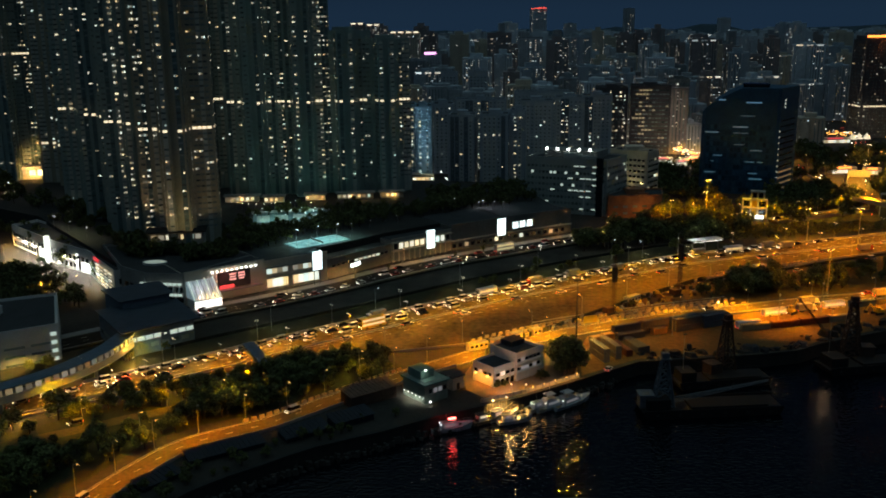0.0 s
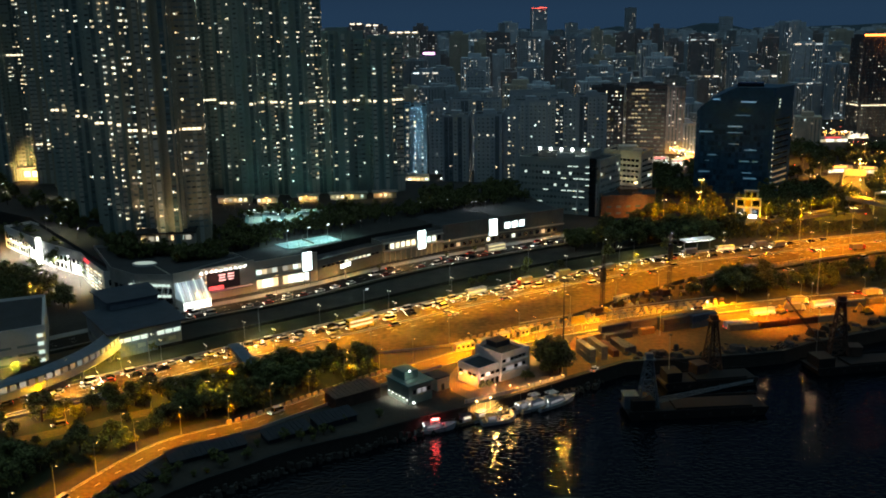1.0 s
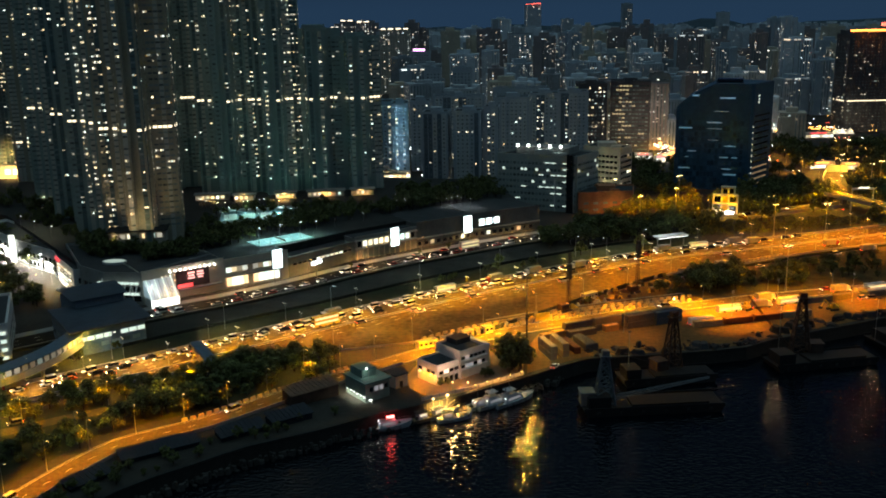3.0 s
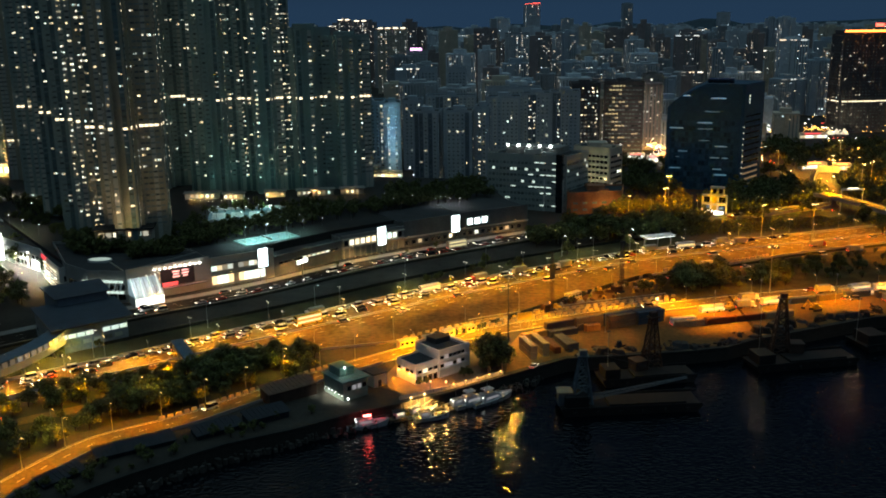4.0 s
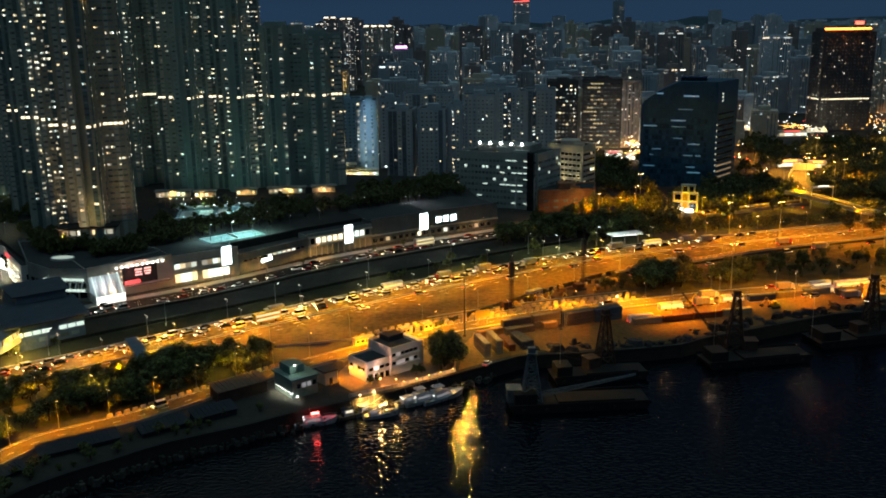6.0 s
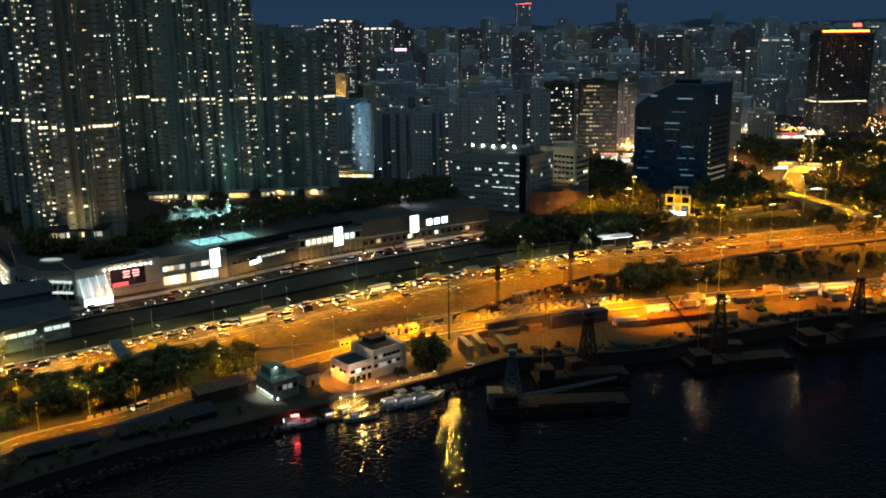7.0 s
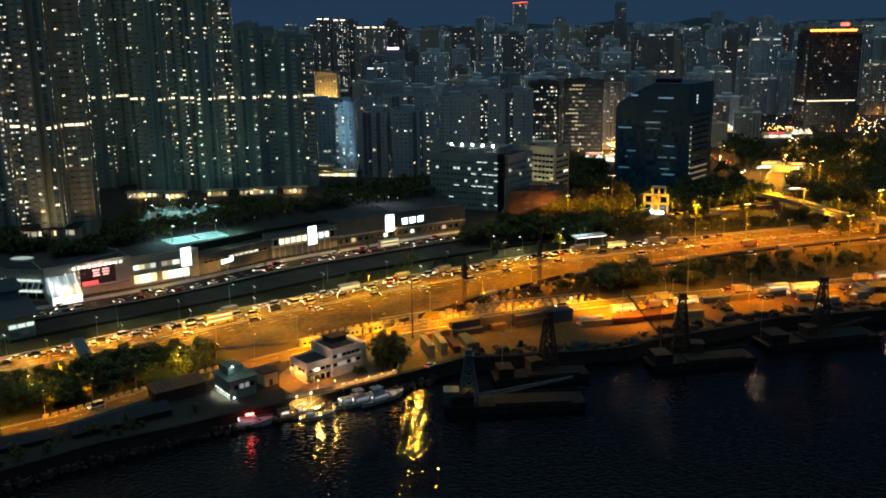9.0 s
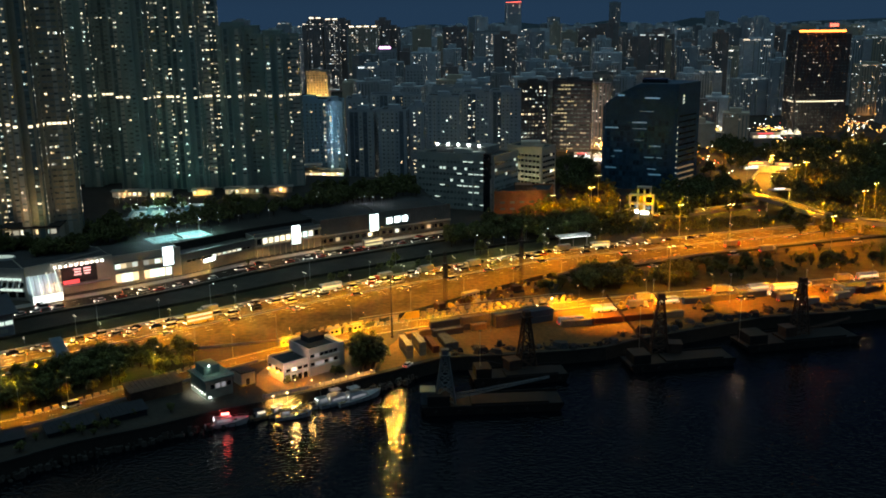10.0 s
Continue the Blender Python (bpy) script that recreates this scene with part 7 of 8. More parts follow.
def boat(x, y, turn, long, wide, hull, label, decks=1, glass=G_CABIN, work=False):
    rb = random.Random(int(x * 10 + y))
    t = thing("boat", x, y, -4.9, turn, label, "boat", "moored boats")
    top = 1.7 if work else 1.9
    h = part("hull", hull_mesh(long, wide, top), hull, t)
    part("rubbing_strake", Mb().rod((-long * 0.49, -wide * 0.43, top - 0.3), (long * 0.2, -wide * 0.47, top - 0.1), 0.1).rod((-long * 0.49, wide * 0.43, top - 0.3), (long * 0.2, wide * 0.47, top - 0.1), 0.1), M_TYRE, h)
    z0 = top - 0.33
    part("deck", Mb().box(-long * 0.46, -wide * 0.38, z0, long * 0.2, wide * 0.38, z0 + 0.05), M_DECK, t)
    if work:
        x0, x1 = -long * 0.34, -long * 0.08
        part("wheelhouse", cabin_shape(x0, x1, wide * 0.28, wide * 0.26, z0, 2.2, 0.3), M_HULL, t)
        part("wheelhouse_roof", Mb().box(x0 - 0.5, -wide * 0.32, z0 + 2.2, x1 + 0.3, wide * 0.32, z0 + 2.32), M_TARP, t)
        for s in (-1, 1):
            part("window", Mb().box(x0 + 0.5, s * wide * 0.265 - 0.05, z0 + 1.1, x1 - 0.4, s * wide * 0.265 + 0.05, z0 + 1.8), glass, t)
        for k in range(9):
            cx, cy, cs = rb.uniform(-0.02, 0.34) * long, rb.uniform(-0.26, 0.26) * wide, rb.uniform(0.3, 0.6)
            if k % 3:
                part("crate", Mb().box(-cs, -cs * 0.8, 0, cs, cs * 0.8, cs * 1.3, pose(cx, cy, z0, 0, 0, rb.uniform(0, 90))), rb.choice((M_DECK, M_YELLOW, M_CREAM)), t)
            else:
                part("drum", Mb().rod((cx, cy, z0), (cx, cy, z0 + 0.9), 0.3, 0.3, 10), rb.choice((M_RUST, M_YELLOW)), t)
        part("derrick_boom", Mb().rod((x1 + 0.3, 0, z0), (x1 + 0.3, 0, z0 + 4.2), 0.09).rod((x1 + 0.3, 0, z0 + 1.6), (long * 0.36, 0, z0 + 3.4), 0.07), M_STEEL, t)
    else:
        x0, x1 = -long * 0.28, long * 0.2
        part("saloon", cabin_shape(x0, x1, wide * 0.36, wide * 0.27, z0, 1.9, 1.5), M_HULL, t)
        for s in (-1, 1):
            part("window_band", Mb().hexa([(x0 + 0.8, s * wide * 0.345 - 0.04, z0 + 0.9), (x1 - 1.6, s * wide * 0.27 - 0.04, z0 + 0.9), (x1 - 1.6, s * wide * 0.27 + 0.04, z0 + 0.9), (x0 + 0.8, s * wide * 0.345 + 0.04, z0 + 0.9),
                                           (x0 + 1.0, s * wide * 0.335 - 0.04, z0 + 1.45), (x1 - 2.1, s * wide * 0.258 - 0.04, z0 + 1.45), (x1 - 2.1, s * wide * 0.258 + 0.04, z0 + 1.45), (x0 + 1.0, s * wide * 0.335 + 0.04, z0 + 1.45)]), glass if s < 0 else M_GLASSDARK, t)
        if decks > 1:
            part("flybridge", cabin_shape(x0 + 0.2, x1 - 2.4, wide * 0.33, wide * 0.25, z0 + 1.9, 0.75, 0.7), M_HULL, t)
            part("hard_top", Mb().box(x0 + 0.6, -wide * 0.3, z0 + 4.0, x0 + long * 0.26, wide * 0.3, z0 + 4.12), M_HULL, t)
            for dx in (0.8, long * 0.22):
                for s in (-1, 1):
                    part("top_post", Mb().rod((x0 + dx, s * wide * 0.27, z0 + 2.6), (x0 + dx + 0.2, s * wide * 0.27, z0 + 4.0), 0.06), M_STEEL, t)
            part("windscreen", Mb().box(x1 - 3.3, -wide * 0.22, z0 + 2.6, x1 - 3.2, wide * 0.22, z0 + 3.1), M_CARGLASS, t)
            part("radar_arch", Mb().box(x0 + 0.7, -0.3, z0 + 4.12, x0 + 1.1, 0.3, z0 + 4.9), M_HULL, t)
        else:
            part("roof_rack", Mb().box(x0 + 0.6, -wide * 0.2, z0 + 1.95, x1 - 2.4, wide * 0.2, z0 + 2.05), M_STEEL, t)
        for k in range(4):
            px = -long * 0.3 + k * long * 0.16
            part("fender", Mb().rod((px, -wide * 0.5, 0.5), (px, -wide * 0.5, 1.3), 0.17, 0.14, 8), M_TYRE, t)
        for s in (-1, 1):
            part("cabin_light", Mb().box(x0 - 0.05, s * wide * 0.2 - 0.14, z0 + 1.5, x0 + 0.16, s * wide * 0.2 + 0.14, z0 + 1.66), G_LEDLAMP, t)
    part("mast", Mb().rod((-long * 0.12, 0, z0 + 1.9 * decks + 0.3), (-long * 0.14, 0, z0 + 2.9 + 1.9 * decks), 0.07, 0.04), M_STEEL, t)
    rail = Mb()
    for s in (-1, 1):
        rail.rod((long * 0.1, s * wide * 0.44, top + 0.9), (long * 0.33, s * wide * 0.31, top + 1.3), 0.035).rod((long * 0.33, s * wide * 0.31, top + 1.3), (long * 0.49, 0, top + 1.7), 0.035)
        for q, w in ((0.1, 0.44), (0.22, 0.38), (0.33, 0.31), (0.42, 0.16)):
            rail.rod((long * q, s * wide * w, top + q * 1.4), (long * q, s * wide * w, top + 0.9 + q * 1.6), 0.03)
    part("bow_rail", rail, M_STEEL, t)
    return t


boat(3.4, 274.4, 20, 14, 4.2, M_HULL, "low motor boat under a red deck lamp")
boat(15.2, 281.2, 30, 13, 4.0, M_DECK, "worn wooden workboat with crates under a bright deck lamp", 1, G_SHOP, True)
boat(23.4, 280.6, 20, 12, 3.6, M_HULL, "white launch with stacked crates beside the workboats", 1, G_CABIN, True)
boat(19.8, 284.2, 36, 12.5, 4.2, M_HULL, "broad pale workboat in warm floodlight loaded with crates", 1, G_SHOP, True)
boat(37.0, 292.4, 34, 16, 4.6, M_HULL, "white two-deck motor yacht at its mooring", 2)
boat(43.0, 294.5, 38, 17, 4.8, M_HULL, "large white motor yacht at its mooring", 2)
boat(32.0, 290.5, 36, 11, 3.6, M_HULL, "small white cruiser at its mooring", 1)
lamp(3.6, 273.2, 2.5, 900, (1, 0.04, 0.04), 150)
rl = thing("deck_lamp", 3.4, 273.2, 0.0, 20, "red deck lamp on a motor boat", "lamp")
part("lamp_glass", Mb().box(-1.2, -0.3, -0.2, 1.2, 0.3, 0.25), glow("red_deck_lamp", (1, 0.12, 0.10), 12.0), rl)
part("bracket", Mb().rod((0, 0.2, -2.8), (0, 0.2, 0), 0.06), M_STEEL, rl)
for x, y, z, e in ((22.5, 289.6, 4.6, 4000), (27.5, 292.6, 3.2, 1200)):
    q = thing("quay_lamp", x, y, 0, 44, "glaring yellow quay lamp over the boats", "lamp", "quay lamps")
    part("pole", Mb().rod((0, 0, 0), (0, 0, z + 0.3), 0.08), M_STEEL, q)
    part("lamp_glass", Mb().rod((0, -0.1, z), (0, -0.1, z + 0.4), 0.22, 0.2, 10), G_FLOOD, q)
    lamp(x, y - 0.8, z - 0.1, e, (1, 0.62, 0.20), 110, 0.4, (x - 1, y - 8, -4))
# three lamps without fittings, added for the glow on office and quay
lamp(20.0, 291.0, 4.8, 3600, (1, 0.55, 0.36), 150, 0.4, (25, 302, 3))
lamp(11.5, 299.5, 7.0, 5200, (1, 0.24, 0.0), 128)
lamp(25, 297.0, 6.0, 3200, (1, 0.25, 0.0), 128)
for x, y, z, e in ((16.4, 283.6, 1.0, 17000), (20.8, 285.0, 1.6, 26000)):
    q = thing("deck_floodlight", x, y, -2.8, 30, "glaring yellow floodlight on a workboat", "lamp", "deck lamps")
    part("pole", Mb().rod((0, 0, 0), (0, 0, z + 3.2), 0.08), M_STEEL, q)
    part("lamp_glass", Mb().rod((0, 0, z + 3.2), (0, 0, z + 3.6), 0.36, 0.28, 10), G_FLOOD, q)
    lamp(x + 0.6, y - 0.8, z + 0.9, e, (1, 0.55, 0.13), 116)
for k in range(5):
    f = k / 4
    q = thing("bollard_lamp", 30 + 16 * f, 294.5 + 11.5 * f, 0, 44, "small warm lamp on the quay edge", "lamp", "quay lamps")
    part("pole", Mb().rod((0, 0, 0), (0, 0, 1.6), 0.06), M_STEEL, q)
    part("lamp_glass", Mb().box(-0.13, -0.13, 1.6, 0.13, 0.13, 1.85), G_SODIUM, q)
    lamp(30 + 16 * f, 294.0 + 11.5 * f, 2.2, 420, (1, 0.46, 0.12), 165)
qf = thing("quay_fence", 0, 0, 0, 0, "low rendered wall with posts along the quay edge", "fence")
EDGE = [(12.5, 285.5), (28, 294.4), (46.8, 308)]
part("fence_wall", Mb().strip(EDGE, offset(EDGE, -0.25), 1.15, 1.15), M_CREAM, qf)
for x, y, a in along(offset(EDGE, -0.12), 0.5, 3.0):
    part("fence_post", Mb().box(-0.16, -0.2, 0, 0.16, 0.2, 1.5, pose(x, y, 0, 0, 0, a)), M_CONC, qf)
pier = thing("floating_pontoon", 0, 0, 0, 0, "narrow timber pontoon beside the boats", "pontoon")
part("deck", Mb().strip([(13, 281.5), (30, 292), (47, 303.5)], [(14, 280), (31, 290.4), (48, 302)], -3.4, 0.5), M_DECK, pier)
for x, y in ((14, 281.5), (30.5, 291), (47, 302.5)):
    part("mooring_post", Mb().rod((x, y, -7), (x, y, -1.8), 0.25), M_RUST, pier)


# ---------------------------------------------------------------- container yard
CPAINT = [mat("container_paint", c, 0.65, 0.1, scale=0.6, vary=0.3) for c in ((0.13, 0.045, 0.025), (0.34, 0.26, 0.16), (0.05, 0.08, 0.12), (0.10, 0.09, 0.08), (0.34, 0.20, 0.07))]


def container(paint, label, long=12.2):
    t = thing("container", 0, 0, -900, 0, label, "container", "yard containers")
    part("body", Mb().box(-long / 2, -1.16, 0.1, long / 2, 1.16, 2.5), paint, t)
    rib = Mb()
    for k in range(int(long / 0.6)):
        x = -long / 2 + 0.3 + 0.6 * k
        rib.box(x - 0.12, -1.21, 0.25, x + 0.12, -1.16, 2.4).box(x - 0.12, 1.16, 0.25, x + 0.12, 1.21, 2.4).box(x - 0.12, -1.1, 2.5, x + 0.12, 1.1, 2.54)
    part("corrugation", rib, paint, t)["kind"] = "stuff"
    part("door_bar", Mb().rod((long / 2 + 0.04, -0.5, 0.2), (long / 2 + 0.04, -0.5, 2.4), 0.04).rod((long / 2 + 0.04, 0.5, 0.2), (long / 2 + 0.04, 0.5, 2.4), 0.04), M_STEEL, t)
    for x in (-long / 2 + 0.08, long / 2 - 0.08):
        frame_bar = Mb().prism([(0, -1.23), (2.62, -1.23), (2.62, 1.23), (0, 1.23), (0, 1.05), (2.48, 1.05), (2.48, -1.05), (0, -1.05)], x - 0.1, x + 0.1)
        frame_bar.v = [(c, b, a) for a, b, c in frame_bar.v]
        part("end_frame", frame_bar, paint, t)
    return t


BOXES = [container(CPAINT[0], "rust-red corrugated steel shipping container"), container(CPAINT[1], "pale sand-coloured steel shipping container"), container(CPAINT[2], "dark blue corrugated shipping container"),
         container(CPAINT[3], "dark grey corrugated shipping container"), container(CPAINT[4], "ochre short shipping container", 6.1)]


def stack(kind, x, y, turn, high=1, z=0.05):
    for k in range(high):
        copy_thing(BOXES[kind], pose(x, y, z + 2.6 * k, 0, 0, turn + random.uniform(-0.6, 0.6)))


random.seed(8)
for k in range(4):
    stack((1, 1, 0, 3)[k], 56.5 + 4.6 * k, 327 + 3.0 * k, 108, (2, 2, 1, 1)[k])
for k, (x, y) in enumerate(((70, 350), (82, 355.5), (94, 360.5), (106, 365))):
    stack((3, 3, 2, 3)[k], x, y, 25, 2)
    stack((3, 4, 3, 2)[k], x + 1.2, y - 2.6, 25, 2 if k > 1 else 1)
for k, (x, y) in enumerate(((58, 343), (63, 346.5))):
    stack(4, x, y, 25, 1)
for k in range(4):
    stack((1, 0, 0, 1)[k], 122 + 12.8 * k, 358 + 3.6 * k, 14, 1 if k in (0, 3) else 1)
for k in range(3):
    stack((2, 3, 2)[k], 176 + 13 * k, 388 + 4 * k, 16, 1)
for x, y, k, t in ((230, 405, 1, 17), (216, 396, 3, 15), (244, 400, 0, 20), (236, 394, 1, 60), (256, 404, 3, 30), (72, 337, 3, 115), (250, 410, 2, 18)):
    stack(k, x, y, t)
for x, y, k, t in ((150, 381, TRUCK, 16), (163, 386, COACH, 18), (218, 406, COACH, 15), (226, 408, COACH, 15), (238, 392, TRUCK, 200), (196, 392, CARS[3], 40), (206, 398, CARS[0], 20), (222, 384, TRUCK_D, 200), (250, 420, TRUCK, 14), (58, 314, CARS[1], 60), (262, 424, COACH, 17)):
    copy_thing(k, pose(x, y, 0.06, 0, 0, t))


def derrick(x, y, z, turn, high, jib, label, paint, base=True):
    """A barge crane: a lattice A-frame on a winch house with a long jib."""
    t = thing("derrick_crane", x, y, z, turn, label, "crane", "derrick cranes")
    legs = [(-3.2, -2.2), (3.2, -2.2), (3.2, 2.2), (-3.2, 2.2)]
    tops = [(-1.0, -0.8), (1.0, -0.8), (1.0, 0.8), (-1.0, 0.8)]
    for (a, b), (c, d) in zip(legs, tops):
        part("leg", Mb().rod((a, b, 0), (c, d, high), 0.4, 0.3, 6), paint, t)
    n = max(3, int(high / 3.2))
    for k in range(n):
        f0, f1 = k / n, (k + 1) / n
        ring0 = [(a + (c - a) * f0, b + (d - b) * f0, high * f0) for (a, b), (c, d) in zip(legs, tops)]
        ring1 = [(a + (c - a) * f1, b + (d - b) * f1, high * f1) for (a, b), (c, d) in zip(legs, tops)]
        mb = Mb()
        for i in range(4):
            mb.rod(ring0[i], ring1[(i + 1) % 4], 0.19, 0.19, 4).rod(ring1[i], ring1[(i + 1) % 4], 0.19, 0.19, 4).rod(ring0[(i + 1) % 4], ring1[i], 0.17, 0.17, 4)
        part("lattice_panel", mb, paint, t)
    part("head_platform", Mb().box(-1.8, -1.6, high, 1.8, 1.6, high + 0.5).box(-1.2, -1.0, high + 0.5, 1.2, 1.0, high + 2.2), paint, t)
    part("winch_house", Mb().box(-8, -2.4, 0, -3.6, 2.4, 4.2).box(-8.3, -2.7, 4.2, -3.3, 2.7, 4.5), paint, t)
    if jib:
        (jx, jz) = jib
        j = Mb()
        for s in (-0.6, 0.6):
            j.rod((3.4, s, 1.2), (jx, s * 0.4, jz), 0.16, 0.12, 5).rod((3.4, s, 2.4), (jx, s * 0.4, jz + 0.5), 0.16, 0.12, 5)
        for k in range(14):
            f, g = k / 14, (k + 1) / 14
            j.rod((3.4 + (jx - 3.4) * f, -0.6 + 0.36 * f, 1.2 + (jz - 1.2) * f), (3.4 + (jx - 3.4) * g, 0.6 - 0.36 * g, 2.4 + (jz - 1.9) * g), 0.06, 0.06, 4)
        part("jib", j, paint, t)
        part("stay_cable", Mb().rod((0, 0, high + 2), (jx, 0, jz + 0.5), 0.07, 0.07, 4), M_BLACK, t)
    return t


def barge(x, y, turn, long, wide, paint, label):
    t = thing("barge", x, y, -5.2, turn, label, "barge", "moored barges")
    part("hull", Mb().hexa([(-long / 2 + 1.5, -wide / 2, 0), (long / 2 - 1.5, -wide / 2, 0), (long / 2 - 1.5, wide / 2, 0), (-long / 2 + 1.5, wide / 2, 0),
                            (-long / 2, -wide / 2, 2.8), (long / 2, -wide / 2, 2.8), (long / 2, wide / 2, 2.8), (-long / 2, wide / 2, 2.8)]), paint, t)
    part("bulwark", Mb().box(-long / 2, -wide / 2, 2.8, long / 2, -wide / 2 + 0.25, 3.7).box(-long / 2, wide / 2 - 0.25, 2.8, long / 2, wide / 2, 3.7), paint, t)
    part("hatch_coaming", Mb().box(-long * 0.15, -wide * 0.33, 2.8, long * 0.4, wide * 0.33, 3.6), M_BARGE, t)
    part("deck_house", Mb().box(-long * 0.46, -wide * 0.32, 2.8, -long * 0.3, wide * 0.32, 6.4), M_BARGE, t)
    for k in range(6):
        part("tyre_fender", Mb().rod((-long * 0.4 + k * long * 0.16, -wide / 2 - 0.3, 1.9), (-long * 0.4 + k * long * 0.16, -wide / 2, 1.9), 0.6, 0.6, 10), M_TYRE, t)
    return t


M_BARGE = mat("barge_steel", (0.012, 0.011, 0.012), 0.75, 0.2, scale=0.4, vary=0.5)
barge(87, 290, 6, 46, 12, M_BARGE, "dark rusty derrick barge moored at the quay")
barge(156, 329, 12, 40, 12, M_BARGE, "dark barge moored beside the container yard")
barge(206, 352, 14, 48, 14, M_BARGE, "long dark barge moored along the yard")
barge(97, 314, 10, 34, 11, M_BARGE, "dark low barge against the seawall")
derrick(72, 289, -2.4, 2, 16, (34, 8), "blue-grey derrick crane on a barge with a low jib", M_CRANEPAINT)
derrick(100, 319, -2.4, 25, 19, None, "dark lattice derrick tower beside the yard", M_RUST)
derrick(150, 334, -2.4, 178, 21, (20, 22), "dark lattice derrick crane with a raised jib", M_RUST)
derrick(208, 354, -2.4, 20, 21, (24, 4), "dark lattice derrick tower on a barge", M_RUST)
G_DERRICK = glow("work_lamp", (1.0, 0.70, 0.42), 110.0)
for x, y, z0, z1, s in ((143, 336, -2.4, 15.5, 1.0), (183, 347, -2.4, 14.5, 1.0), (83.5, 312, 1.2, 14, 0.5)):
    wl2 = thing("work_lamp", x, y, z0, 0, "slim work lamp mast on a moored barge", "lamp", "work lamps")
    part("pole", Mb().rod((0, 0, 0), (0, 0, z1 - z0), 0.12, 0.08), M_STEEL, wl2)
    hd = part("lamp_head", Mb().box(-0.6, -0.9, z1 - z0, 0.6, 0.2, z1 - z0 + 0.25), M_BLACK, wl2)
    part("lamp_glass", Mb().quad((-0.5 * s, -0.84 * s, z1 - z0 - 0.003), (-0.5 * s, 0, z1 - z0 - 0.003), (0.5 * s, 0, z1 - z0 - 0.003), (0.5 * s, -0.84 * s, z1 - z0 - 0.003)), G_DERRICK, hd)
fl = thing("yard_floodlight", 114.5, 385.5, 0, 0, "glaring orange yard floodlight on a post", "lamp")
part("pole", Mb().rod((0, 0, 0), (0, 0, 3.4), 0.14, 0.12), M_STEEL, fl)
part("lamp_glass", Mb().rod((0, -0.5, 2.6), (0, -0.5, 3.3), 0.45, 0.35, 10), G_FLOOD, fl)
lamp(114.5, 384.2, 3.0, 6000, (1, 0.55, 0.08), 165, 0.6)
post(P_YARD, 133, 364, 0, 70, 60000, (1, 0.29, 0.0), 132, 1.0)
for x, y, e in ((156, 384, 36000), (190, 392, 36000), (224, 399, 40000), (88, 355, 5000), (255, 407, 34000)):
    post(P_YARD, x, y - 4, 0, 70, e * 1.4, (1, 0.27, 0.0), 132, 1.0)

# excavators in the yard
def excavator(x, y, turn):
    t = thing("excavator", x, y, 0.05, turn, "yellow tracked excavator parked in the yard", "excavator", "excavators")
    for s in (-1, 1):
        part("track", Mb().box(-2, s * 1.3 - 0.3, 0, 2, s * 1.3 + 0.3, 0.9), M_BLACK, t)
    part("cab", Mb().box(-1.8, -1.3, 1.0, 1.2, 1.3, 2.0).box(-0.2, 0.2, 2.0, 1.2, 1.3, 3.2), M_YELLOW, t)
    part("boom", Mb().rod((1.2, 0, 1.8), (4.2, 0, 5.0), 0.25, 0.2), M_YELLOW, t)
    part("stick", Mb().rod((4.2, 0, 5.0), (6.2, 0, 2.2), 0.2, 0.15), M_YELLOW, t)
    part("bucket", Mb().box(5.8, -0.6, 1.4, 6.8, 0.6, 2.3), M_BLACK, t)


excavator(143, 378, 40)
excavator(178, 377, 200)
excavator(262, 398, 120)

# ---------------------------------------------------------------- roadworks
BAR = tagged(new("barrier", Mb().hexa([(-0.95, -0.3, 0), (0.95, -0.3, 0), (0.95, 0.3, 0), (-0.95, 0.3, 0), (-0.85, -0.12, 1.0), (0.85, -0.12, 1.0), (0.85, 0.12, 1.0), (-0.85, 0.12, 1.0)]).mesh("barrier", M_BARRIER)), "pale water-filled plastic road barrier", "barrier", "road barriers")
for line, gap in ((offset(SERVICE, 5.6), 3.0), (offset(SERVICE, 11.5), 3.4)):
    for x, y, a in along(line, 0, gap):
        if 10 < x < 125:
            copy_thing(BAR, pose(x, y, 0.05, 0, 0, a))
for x, y, a in along(offset(SERVICE, 8.6), 1, 4.2):
    if 14 < x < 120:
        copy_thing(BAR, pose(x, y, 0.05, 0, 0, a + 4))
for x, y, a in along(offset(SERVICE, 5.2), 0, 2.7):
    if -62 < x < -14:
        copy_thing(BAR, pose(x, y, 0.03, 0, 0, a))
for d in (7.0, 10.2, 13.4, 16.5):
    line = [p for p in offset(SERVICE, d) if 14 + d < p[0] < 122]
    setting("kerb", Mb().strip(line, offset(line, -0.35), 0.3, 0.3), M_CONC, "rough concrete kerb strip across the works site", "kerb")
for x, y, a in along(offset(HWY_S, 3.2), 0, 2.6):
    if 128 < x < 185:
        copy_thing(BAR, pose(x, y, 0.05, 0, 0, a))
for x, y, a, w in ((20, 340, 38, 6), (27, 347, 38, 5), (35, 352, 38, 4), (12, 336, 30, 8), (80, 395, 40, 8), (150, 446, 25, 6)):
    t = thing("site_cabin", x, y, 0.05, a, "small pale site cabin at the roadworks", "cabin", "site cabins")
    part("body", Mb().box(-w / 2, -1.3, 0, w / 2, 1.3, 2.7), M_CREAM, t)
    part("roof", Mb().box(-w / 2 - 0.15, -1.45, 2.7, w / 2 + 0.15, 1.45, 2.85), M_CONC, t)
    for k in range(int(w / 2)):
        part("window", Mb().box(-w / 2 + 0.5 + 2 * k, -1.36, 1.1, -w / 2 + 1.7 + 2 * k, -1.28, 2.0), M_GLASSDARK, t)
